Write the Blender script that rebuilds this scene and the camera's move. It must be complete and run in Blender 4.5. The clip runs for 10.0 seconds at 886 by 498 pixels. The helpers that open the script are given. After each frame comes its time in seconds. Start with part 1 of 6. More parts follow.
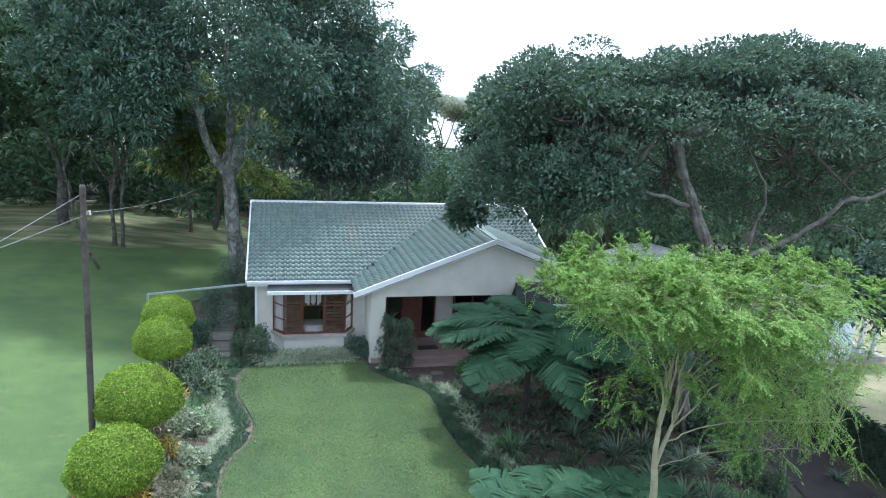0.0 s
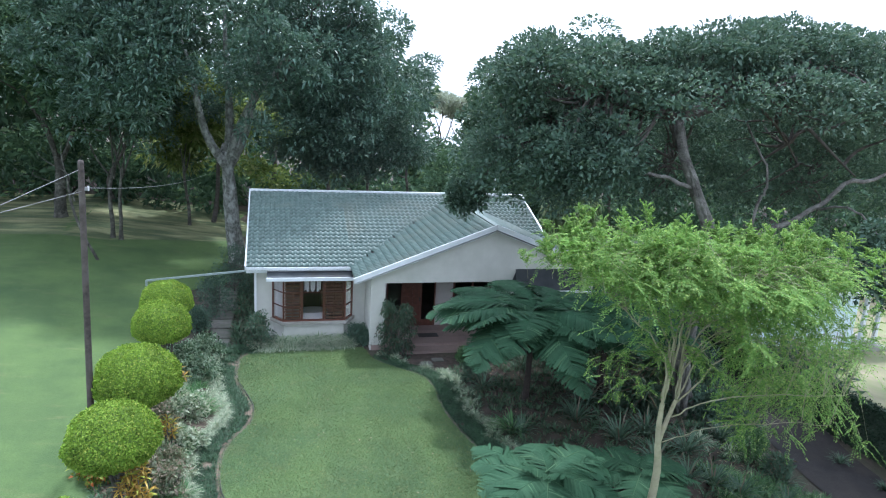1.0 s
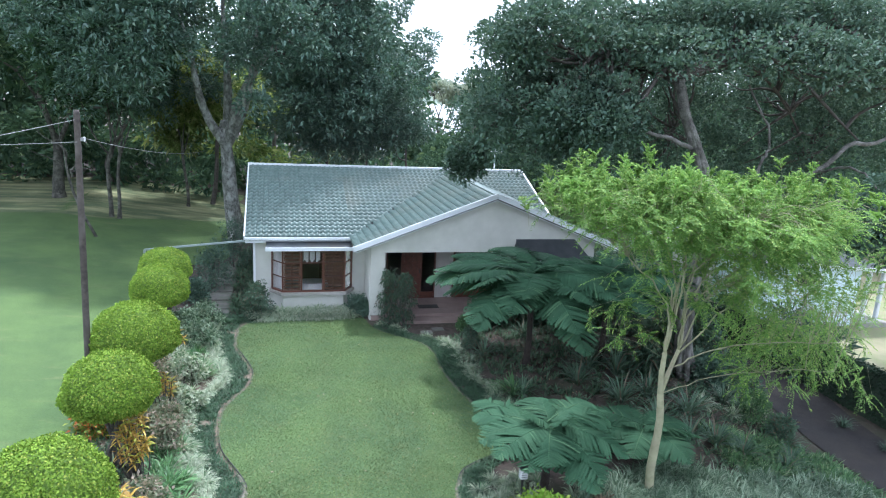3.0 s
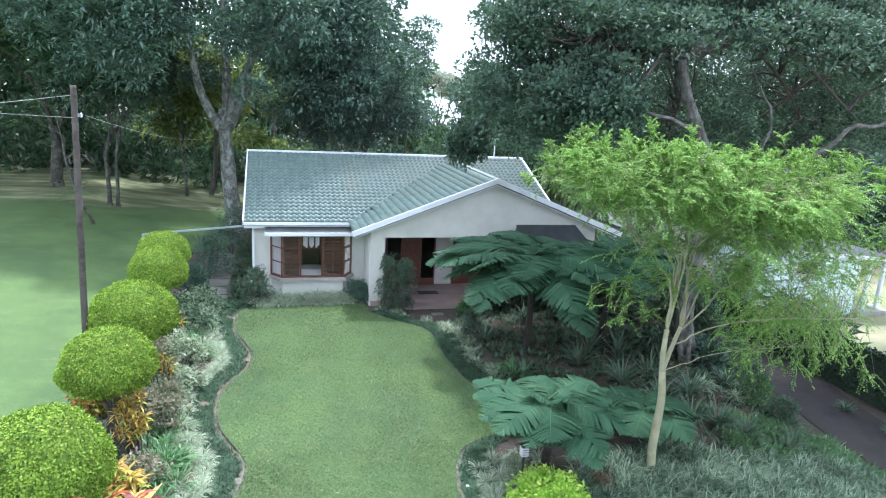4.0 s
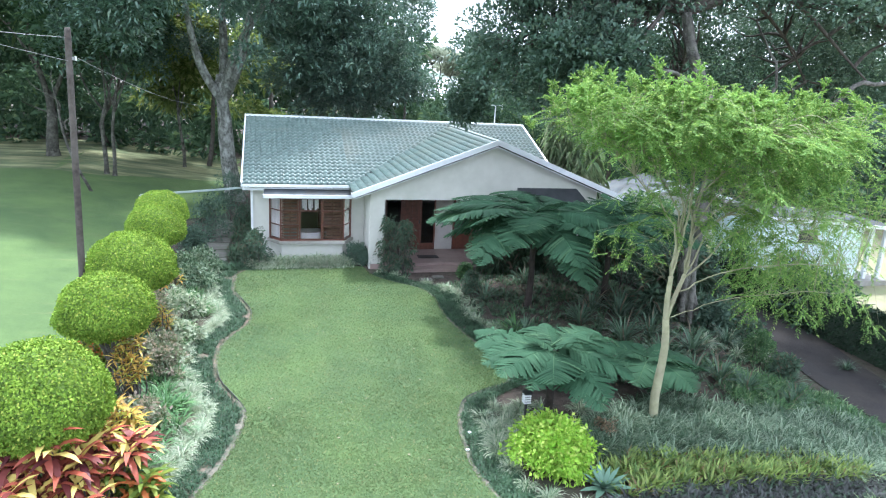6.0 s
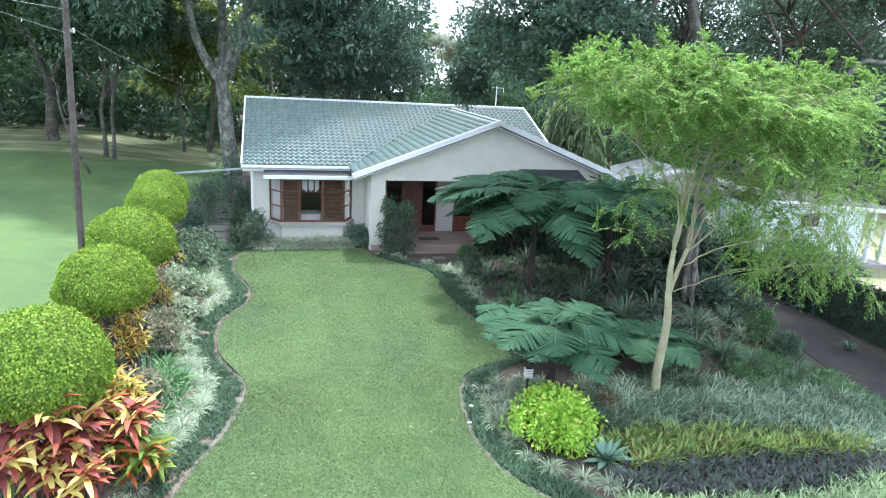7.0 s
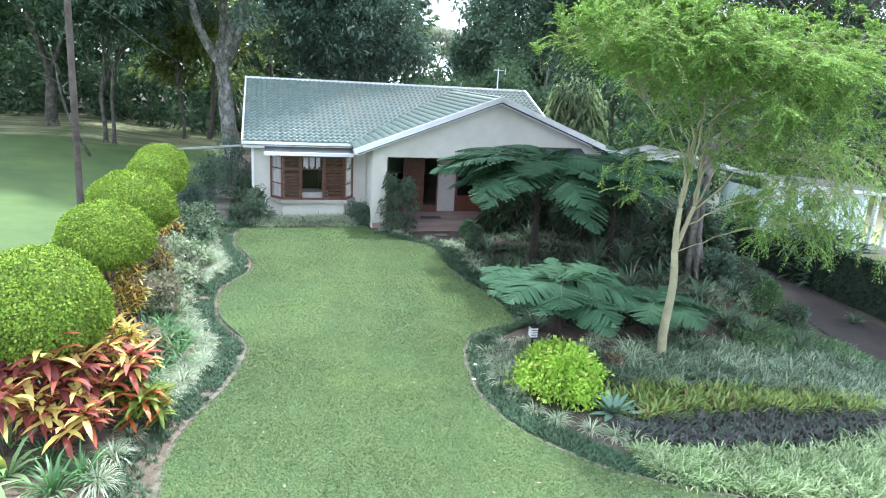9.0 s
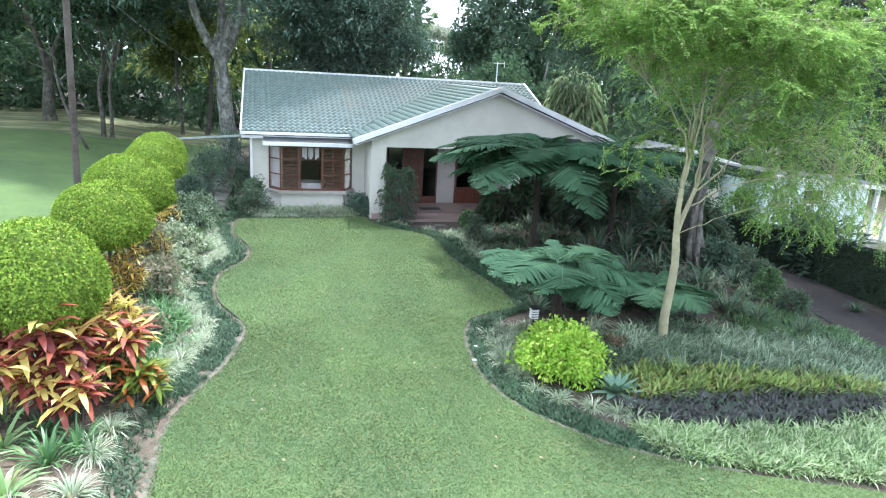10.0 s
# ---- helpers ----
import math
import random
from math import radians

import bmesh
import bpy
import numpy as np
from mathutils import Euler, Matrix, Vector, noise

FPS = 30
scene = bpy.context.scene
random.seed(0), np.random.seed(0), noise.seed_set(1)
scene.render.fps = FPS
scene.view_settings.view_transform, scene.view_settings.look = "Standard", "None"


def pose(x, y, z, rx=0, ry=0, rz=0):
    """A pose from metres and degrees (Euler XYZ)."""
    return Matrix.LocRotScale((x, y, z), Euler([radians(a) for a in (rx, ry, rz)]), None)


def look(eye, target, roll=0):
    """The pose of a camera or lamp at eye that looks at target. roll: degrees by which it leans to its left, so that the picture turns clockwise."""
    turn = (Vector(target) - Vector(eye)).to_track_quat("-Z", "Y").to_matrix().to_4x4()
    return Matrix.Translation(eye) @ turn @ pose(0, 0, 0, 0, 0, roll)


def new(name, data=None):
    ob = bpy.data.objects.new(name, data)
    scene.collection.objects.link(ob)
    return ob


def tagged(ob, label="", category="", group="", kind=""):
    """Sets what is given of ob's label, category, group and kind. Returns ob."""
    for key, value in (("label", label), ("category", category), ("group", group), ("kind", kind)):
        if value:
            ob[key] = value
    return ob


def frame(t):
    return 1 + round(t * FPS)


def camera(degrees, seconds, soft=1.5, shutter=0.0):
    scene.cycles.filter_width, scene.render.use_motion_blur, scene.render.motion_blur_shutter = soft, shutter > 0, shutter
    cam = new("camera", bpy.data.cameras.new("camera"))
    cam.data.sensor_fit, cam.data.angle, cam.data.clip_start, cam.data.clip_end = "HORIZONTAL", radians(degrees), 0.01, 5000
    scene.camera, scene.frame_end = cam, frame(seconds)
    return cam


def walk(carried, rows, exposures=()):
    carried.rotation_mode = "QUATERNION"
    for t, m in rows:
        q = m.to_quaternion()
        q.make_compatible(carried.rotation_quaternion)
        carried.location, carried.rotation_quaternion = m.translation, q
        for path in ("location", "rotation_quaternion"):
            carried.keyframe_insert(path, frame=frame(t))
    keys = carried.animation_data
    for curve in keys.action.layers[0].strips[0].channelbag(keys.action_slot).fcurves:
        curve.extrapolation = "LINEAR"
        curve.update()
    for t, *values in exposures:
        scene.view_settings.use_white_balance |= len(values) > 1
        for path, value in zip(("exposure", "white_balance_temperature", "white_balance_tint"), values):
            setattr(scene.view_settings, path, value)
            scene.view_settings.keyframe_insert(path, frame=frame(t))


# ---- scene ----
cam = camera(68.2, 10.0, soft=1.1)
PATH = [
    (0, (0.015, 0.088, 9.251), (0.507, 1.971, 8.79), 3.5),
    (0.5, (-0.02, 0.074, 8.928), (0.476, 1.957, 8.472), 3.5),
    (1, (-0.022, 0.058, 8.672), (0.475, 1.942, 8.218), 3.4),
    (1.5, (-0.024, 0.038, 8.402), (0.473, 1.921, 7.95), 3.3),
    (2, (-0.023, -0.013, 8.146), (0.474, 1.871, 7.694), 3.3),
    (2.5, (0.001, -0.052, 7.912), (0.497, 1.831, 7.455), 3.2),
    (4, (0.01, -0.047, 7.238), (0.509, 1.832, 6.77), 3.2),
    (4.5, (0.01, -0.03, 7.059), (0.51, 1.846, 6.58), 3.1),
    (5, (0.004, -0.034, 6.836), (0.505, 1.84, 6.35), 3.2),
    (5.5, (-0.019, -0.047, 6.622), (0.485, 1.824, 6.124), 3.3),
    (7, (-0.023, -0.074, 6.077), (0.479, 1.786, 5.54), 3.3),
    (7.5, (-0.038, -0.071, 5.871), (0.464, 1.787, 5.327), 3.4),
    (8, (-0.058, -0.09, 5.654), (0.444, 1.769, 5.116), 3.3),
    (8.5, (-0.052, -0.111, 5.42), (0.45, 1.751, 4.888), 3.3),
    (9, (-0.071, -0.15, 5.187), (0.432, 1.712, 4.659), 3.3),
    (9.5, (-0.072, -0.164, 4.962), (0.433, 1.7, 4.44), 3.3),
    (10, (-0.086, -0.167, 4.758), (0.422, 1.696, 4.239), 3.3),
]
EXPOSE = [(0, 0.71, 5400, 12), (2.7, 0.87, 5420, 13), (4.0, 1.21, 5480, 12), (5.5, 1.37, 5530, 12), (10, 1.41, 5650, 12)]
walk(cam, [(t, look(eye, target, roll)) for t, eye, target, roll in PATH], EXPOSE)

# ---- sky and sun: bright thin overcast, the sun high beyond the house ----
SUN_DIR = Vector((0.12, 0.42, 1.0)).normalized()
world = bpy.data.worlds.new("sky")
scene.world = world
world.use_nodes = True
wn, wl = world.node_tree.nodes, world.node_tree.links
sky = wn.new("ShaderNodeTexSky")
sky.sky_type = "NISHITA"
sky.sun_disc = False
sky.sun_elevation = math.asin(SUN_DIR.z)
sky.sun_rotation = math.atan2(SUN_DIR.x, SUN_DIR.y)
sky.dust_density, sky.air_density = 4.0, 1.0
haze = wn.new("ShaderNodeHueSaturation")
haze.inputs["Saturation"].default_value = 0.25
wl.new(sky.outputs[0], haze.inputs["Color"])
veil = wn.new("ShaderNodeMix")
veil.data_type = "RGBA"
veil.inputs[0].default_value = 0.5
veil.inputs[7].default_value = (10.6, 11.05, 11.45, 1)
wl.new(haze.outputs[0], veil.inputs[6])
wl.new(veil.outputs[2], wn["Background"].inputs[0])
wn["Background"].inputs[1].default_value = 0.158
sun = new("sun", bpy.data.lights.new("sun", "SUN"))
sun.data.energy, sun.data.angle, sun.data.color = 2.75, radians(5.0), (1.0, 0.95, 0.86)
sun.matrix_world = look(SUN_DIR * 60, (0, 0, 0))


# ---- materials ----
def ramp_nodes(m, c1, c2, fac, lo=0.3, hi=0.7):
    r = m.node_tree.nodes.new("ShaderNodeValToRGB")
    r.color_ramp.elements[0].position, r.color_ramp.elements[1].position = lo, hi
    r.color_ramp.elements[0].color, r.color_ramp.elements[1].color = (*c1, 1), (*c2, 1)
    m.node_tree.links.new(fac, r.inputs[0])
    return r.outputs[0]


def noise_node(m, scale, detail=6, rough=0.6, stretch=(1, 1, 1)):
    n, l = m.node_tree.nodes, m.node_tree.links
    co, mp, t = n.new("ShaderNodeTexCoord"), n.new("ShaderNodeMapping"), n.new("ShaderNodeTexNoise")
    mp.inputs["Scale"].default_value = stretch
    t.inputs["Scale"].default_value, t.inputs["Detail"].default_value, t.inputs["Roughness"].default_value = scale, detail, rough
    l.new(co.outputs["Object"], mp.inputs[0])
    l.new(mp.outputs[0], t.inputs["Vector"])
    return t.outputs["Fac"]


def mix_colour(m, a, b, fac, mode="MIX"):
    x = m.node_tree.nodes.new("ShaderNodeMix")
    x.data_type, x.blend_type = "RGBA", mode
    for s, v in ((x.inputs[6], a), (x.inputs[7], b), (x.inputs[0], fac)):
        if isinstance(v, (float, int)):
            s.default_value = v
        elif isinstance(v, tuple):
            s.default_value = (*v, 1)
        else:
            m.node_tree.links.new(v, s)
    return x.outputs[2]


def surface(name, c1, c2, scale=6, rough=0.7, bump=0.3, fine=60, metal=0.0, stain=None, stain_scale=0.7, dist=0.01, spec=0.5, each=0.0, streak=(1, 1, 1)):
    """A worn surface: two colours at one scale, a fine grain, and stains at a large scale."""
    m = bpy.data.materials.new(name)
    m.use_nodes = True
    n, l = m.node_tree.nodes, m.node_tree.links
    b = n["Principled BSDF"]
    col = ramp_nodes(m, c1, c2, noise_node(m, scale))
    if stain:
        big = n.new("ShaderNodeMapRange")
        big.inputs[1].default_value, big.inputs[2].default_value = 0.45, 0.75
        l.new(noise_node(m, stain_scale, 4, 0.6, streak), big.inputs[0])
        col = mix_colour(m, col, stain, big.outputs[0])
    if each:
        oi, hs = n.new("ShaderNodeObjectInfo"), n.new("ShaderNodeHueSaturation")
        mr = n.new("ShaderNodeMapRange")
        mr.inputs[3].default_value, mr.inputs[4].default_value = 1 - each, 1 + each
        l.new(oi.outputs["Random"], mr.inputs[0])
        l.new(mr.outputs[0], hs.inputs["Value"])
        l.new(col, hs.inputs["Color"])
        col = hs.outputs[0]
    l.new(col, b.inputs["Base Color"])
    b.inputs["Roughness"].default_value, b.inputs["Metallic"].default_value = rough, metal
    b.inputs["Specular IOR Level"].default_value = spec
    if bump:
        bp = n.new("ShaderNodeBump")
        bp.inputs["Strength"].default_value, bp.inputs["Distance"].default_value = bump, dist
        l.new(noise_node(m, fine, 8), bp.inputs["Height"])
        l.new(bp.outputs[0], b.inputs["Normal"])
    return m


def leaf_material(name, c1, c2, c3=None, gloss=0.45, through_light=0.35, share=0.12, patch=0.8, shine=0.22):
    """Leaves: each leaf its own tone between c1 and c2, a share of them c3; patches at a larger scale; light shines through."""
    m = bpy.data.materials.new(name)
    m.use_nodes = True
    n, l = m.node_tree.nodes, m.node_tree.links
    b, out = n["Principled BSDF"], n["Material Output"]
    geo = n.new("ShaderNodeNewGeometry")
    col = ramp_nodes(m, c1, c2, geo.outputs["Random Per Island"], 0.0, 1.0)
    tone = n.new("ShaderNodeMapRange")
    tone.inputs[1].default_value, tone.inputs[2].default_value = 0.3, 0.7
    tone.inputs[3].default_value, tone.inputs[4].default_value = 0.7, 1.3
    l.new(noise_node(m, patch, 3), tone.inputs[0])
    hs = n.new("ShaderNodeHueSaturation")
    l.new(tone.outputs[0], hs.inputs["Value"])
    l.new(col, hs.inputs["Color"])
    col = hs.outputs[0]
    if c3:
        ab = n.new("ShaderNodeMath")
        ab.operation = "FRACT"
        ml = n.new("ShaderNodeMath")
        ml.operation = "MULTIPLY"
        ml.inputs[1].default_value = 37.7
        l.new(geo.outputs["Random Per Island"], ml.inputs[0])
        l.new(ml.outputs[0], ab.inputs[0])
        lt = n.new("ShaderNodeMath")
        lt.operation = "LESS_THAN"
        lt.inputs[1].default_value = share
        l.new(ab.outputs[0], lt.inputs[0])
        col = mix_colour(m, col, c3, lt.outputs[0])
    l.new(col, b.inputs["Base Color"])
    b.inputs["Roughness"].default_value = gloss
    b.inputs["Specular IOR Level"].default_value = shine
    tr, mx = n.new("ShaderNodeBsdfTranslucent"), n.new("ShaderNodeMixShader")
    l.new(mix_colour(m, col, (1.0, 1.0, 0.35), 0.35, "MULTIPLY"), tr.inputs[0])
    mx.inputs[0].default_value = through_light
    l.new(b.outputs[0], mx.inputs[1])
    l.new(tr.outputs[0], mx.inputs[2])
    l.new(mx.outputs[0], out.inputs["Surface"])
    return m


def grass_material(name, c1, c2, dry, dry_lo=0.5, streak=(1, 1, 1), worn=(0.118, 0.18, 0.06)):
    m = surface(name, c1, c2, scale=0.35, rough=0.85, bump=0.9, fine=40, dist=0.03, spec=0.2)
    n, l = m.node_tree.nodes, m.node_tree.links
    b = n["Principled BSDF"]
    col = b.inputs["Base Color"].links[0].from_socket
    mr = n.new("ShaderNodeMapRange")
    mr.inputs[1].default_value, mr.inputs[2].default_value = dry_lo, dry_lo + 0.25
    l.new(noise_node(m, 1.7, 8, 0.7, streak), mr.inputs[0])
    col = mix_colour(m, col, dry, mr.outputs[0])
    broad = n.new("ShaderNodeMapRange")
    broad.inputs[1].default_value, broad.inputs[2].default_value = 0.42, 0.68
    broad.inputs[4].default_value = 0.8
    l.new(noise_node(m, 0.55, 4, 0.6), broad.inputs[0])
    col = mix_colour(m, col, worn, broad.outputs[0])
    grain = n.new("ShaderNodeMapRange")
    grain.inputs[1].default_value, grain.inputs[2].default_value = 0.3, 0.7
    grain.inputs[3].default_value, grain.inputs[4].default_value = 0.72, 1.28
    l.new(noise_node(m, 26, 10, 0.8), grain.inputs[0])
    hs = n.new("ShaderNodeHueSaturation")
    l.new(grain.outputs[0], hs.inputs["Value"])
    l.new(col, hs.inputs["Color"])
    l.new(hs.outputs[0], b.inputs["Base Color"])
    return m


M = dict(
    bed_soil=surface("pale garden soil", (0.1, 0.075, 0.055), (0.23, 0.18, 0.135), 4, 0.95, 0.8, 25, dist=0.04, stain=(0.07, 0.06, 0.04)),
    # the pale streaked stain paints sun dapples onto the dry ground
    dry_ground=surface("dry leaf-strewn ground with painted sun streaks", (0.062, 0.095, 0.04), (0.115, 0.14, 0.06), 1.1, 0.95, 0.7, 25, dist=0.03, stain=(0.34, 0.33, 0.17), stain_scale=0.9, streak=(0.3, 1.3, 1)),
    lawn=grass_material("mown grass", (0.063, 0.111, 0.048), (0.091, 0.143, 0.06), (0.13, 0.158, 0.069)),
    rough_grass=grass_material("rough grass", (0.066, 0.112, 0.044), (0.098, 0.15, 0.054), (0.17, 0.18, 0.08), 0.56, (0.35, 1.2, 1)),
    soil=surface("bed soil", (0.034, 0.026, 0.02), (0.095, 0.07, 0.056), 5, 0.95, 0.8, 30, dist=0.04, stain=(0.05, 0.06, 0.03)),
    edging=surface("edging concrete", (0.085, 0.08, 0.063), (0.21, 0.19, 0.15), 7, 0.95, 0.6, 40, stain=(0.06, 0.07, 0.04), stain_scale=1.5),
    tarmac=surface("driveway tarmac", (0.018, 0.016, 0.016), (0.034, 0.03, 0.029), 3, 0.95, 0.5, 90, stain=(0.044, 0.036, 0.03)),
    yard=surface("dry earth", (0.19, 0.18, 0.105), (0.29, 0.255, 0.16), 1.2, 0.95, 0.5, 20, stain=(0.2, 0.23, 0.1)),
    plaster=surface("painted plaster", (0.515, 0.51, 0.46), (0.595, 0.59, 0.54), 1.5, 0.85, 0.3, 45, stain=(0.46, 0.465, 0.415)),
    # house plaster in a darker copy: the porch's shade is in its colour
    shade_plaster=surface("porch plaster with shade painted in", (0.4, 0.37, 0.35), (0.48, 0.45, 0.42), 1.5, 0.85, 0.25, 45),
    trim=surface("white painted board", (0.68, 0.71, 0.73), (0.76, 0.78, 0.8), 3, 0.5, 0.1, 30, stain=(0.55, 0.58, 0.6)),
    tile=surface("cement roof tile", (0.075, 0.118, 0.104), (0.14, 0.195, 0.172), 4, 0.42, 0.3, 70, stain=(0.13, 0.155, 0.125), stain_scale=0.6, each=0.14),
    underlay=surface("roof underlay", (0.05, 0.05, 0.05), (0.08, 0.08, 0.08), 3, 0.9),
    wood=surface("red brown timber", (0.072, 0.026, 0.017), (0.135, 0.048, 0.03), 8, 0.4, 0.2, 40),
    pale_wood=surface("varnished shutter slats", (0.1, 0.042, 0.026), (0.2, 0.088, 0.052), 8, 0.45, 0.2, 40),
    dark=surface("dim room wall", (0.16, 0.13, 0.11), (0.22, 0.18, 0.15), 2, 0.9),
    floor_tile=surface("pinkish floor tile", (0.21, 0.155, 0.14), (0.29, 0.22, 0.2), 2, 0.5, 0.2, 30, stain=(0.3, 0.22, 0.19)),
    slab=surface("weathered slab", (0.3, 0.28, 0.26), (0.42, 0.4, 0.37), 4, 0.9, 0.4, 40, stain=(0.2, 0.2, 0.16)),
    bark=surface("grey bark", (0.03, 0.029, 0.024), (0.095, 0.092, 0.074), 6, 0.95, 1.0, 12, dist=0.07, stain=(0.16, 0.16, 0.13), stain_scale=3.0),
    mottled_bark=surface("pale mottled bark", (0.055, 0.055, 0.048), (0.22, 0.225, 0.2), 9, 0.95, 1.0, 14, dist=0.08, stain=(0.46, 0.48, 0.44), stain_scale=4.5, streak=(1, 1, 0.55)),
    fig_bark=surface("gnarled fig bark", (0.06, 0.055, 0.05), (0.18, 0.17, 0.15), 4, 0.95, 1.0, 9, dist=0.08, stain=(0.27, 0.26, 0.235), stain_scale=1.8),
    dark_bark=surface("dark bark", (0.05, 0.045, 0.04), (0.13, 0.115, 0.1), 5, 0.95, 0.9, 14, dist=0.06),
    fern_bark=surface("dark fibrous fern trunk", (0.014, 0.011, 0.009), (0.05, 0.038, 0.03), 9, 0.95, 1.0, 30, dist=0.05),
    pale_bark=surface("smooth greenish bark", (0.22, 0.215, 0.12), (0.41, 0.4, 0.25), 6, 0.8, 0.5, 25, dist=0.02, stain=(0.27, 0.24, 0.17), stain_scale=3),
    pole=surface("creosoted pole", (0.035, 0.028, 0.025), (0.095, 0.078, 0.068), 9, 0.9, 0.7, 20, stain=(0.12, 0.105, 0.095), stain_scale=2),
    frame_steel=surface("grey-green steel", (0.2, 0.25, 0.24), (0.3, 0.35, 0.34), 5, 0.5, 0.1),
    wire=surface("bare cable", (0.2, 0.2, 0.2), (0.28, 0.28, 0.28), 3, 0.6, 0),
    awning=surface("dark canopy sheet", (0.035, 0.04, 0.045), (0.06, 0.065, 0.07), 3, 0.6, 0.1, 20),
    blue_wall=surface("pale blue wall", (0.55, 0.68, 0.72), (0.66, 0.78, 0.82), 1, 0.8, 0.2, 30, stain=(0.6, 0.66, 0.68)),
    sheet_roof=surface("pale sheet roof", (0.085, 0.097, 0.1), (0.15, 0.162, 0.166), 2, 0.85, 0.2, 20, stain=(0.15, 0.15, 0.14), spec=0.15),
    dull_roof=surface("weathered dark sheet", (0.05, 0.058, 0.062), (0.09, 0.1, 0.105), 2, 0.9, 0.2, 20, stain=(0.07, 0.065, 0.055), spec=0.1),
    mossy_stone=surface("mossy stone", (0.09, 0.085, 0.075), (0.18, 0.17, 0.15), 6, 0.95, 0.6, 30, stain=(0.07, 0.08, 0.05), stain_scale=3),
    bush_core=surface("dense inner leaves", (0.09, 0.155, 0.025), (0.17, 0.26, 0.045), 30, 0.95, 0.8, 40, dist=0.03),
    creeper_wall=surface("mossy wall", (0.02, 0.035, 0.022), (0.045, 0.065, 0.04), 4, 0.95, 0.8, 20, dist=0.04),
    lamp_white=surface("white plastic", (0.7, 0.7, 0.7), (0.78, 0.78, 0.78), 3, 0.4, 0),
    lamp_dark=surface("black metal", (0.02, 0.02, 0.02), (0.04, 0.04, 0.04), 3, 0.5, 0),
    cloth=surface("white cloth", (0.72, 0.7, 0.7), (0.8, 0.78, 0.78), 3, 0.9, 0.2),
    chair=surface("grey green fabric", (0.12, 0.17, 0.16), (0.18, 0.24, 0.22), 6, 0.9, 0.2),
    far_wall=surface("far white wall", (0.6, 0.62, 0.64), (0.7, 0.72, 0.74), 1, 0.9, 0),
    far_land=surface("far hill scrub", (0.09, 0.13, 0.1), (0.16, 0.2, 0.15), 0.05, 0.95, 0),
    litter=surface("dry leaf", (0.2, 0.165, 0.105), (0.38, 0.32, 0.21), 8, 0.8, 0.1),
)
glass = bpy.data.materials.new("window glass")
glass.use_nodes = True
_b = glass.node_tree.nodes["Principled BSDF"]
_b.inputs["Transmission Weight"].default_value, _b.inputs["Roughness"].default_value, _b.inputs["IOR"].default_value = 1.0, 0.02, 1.4
M["glass"] = glass
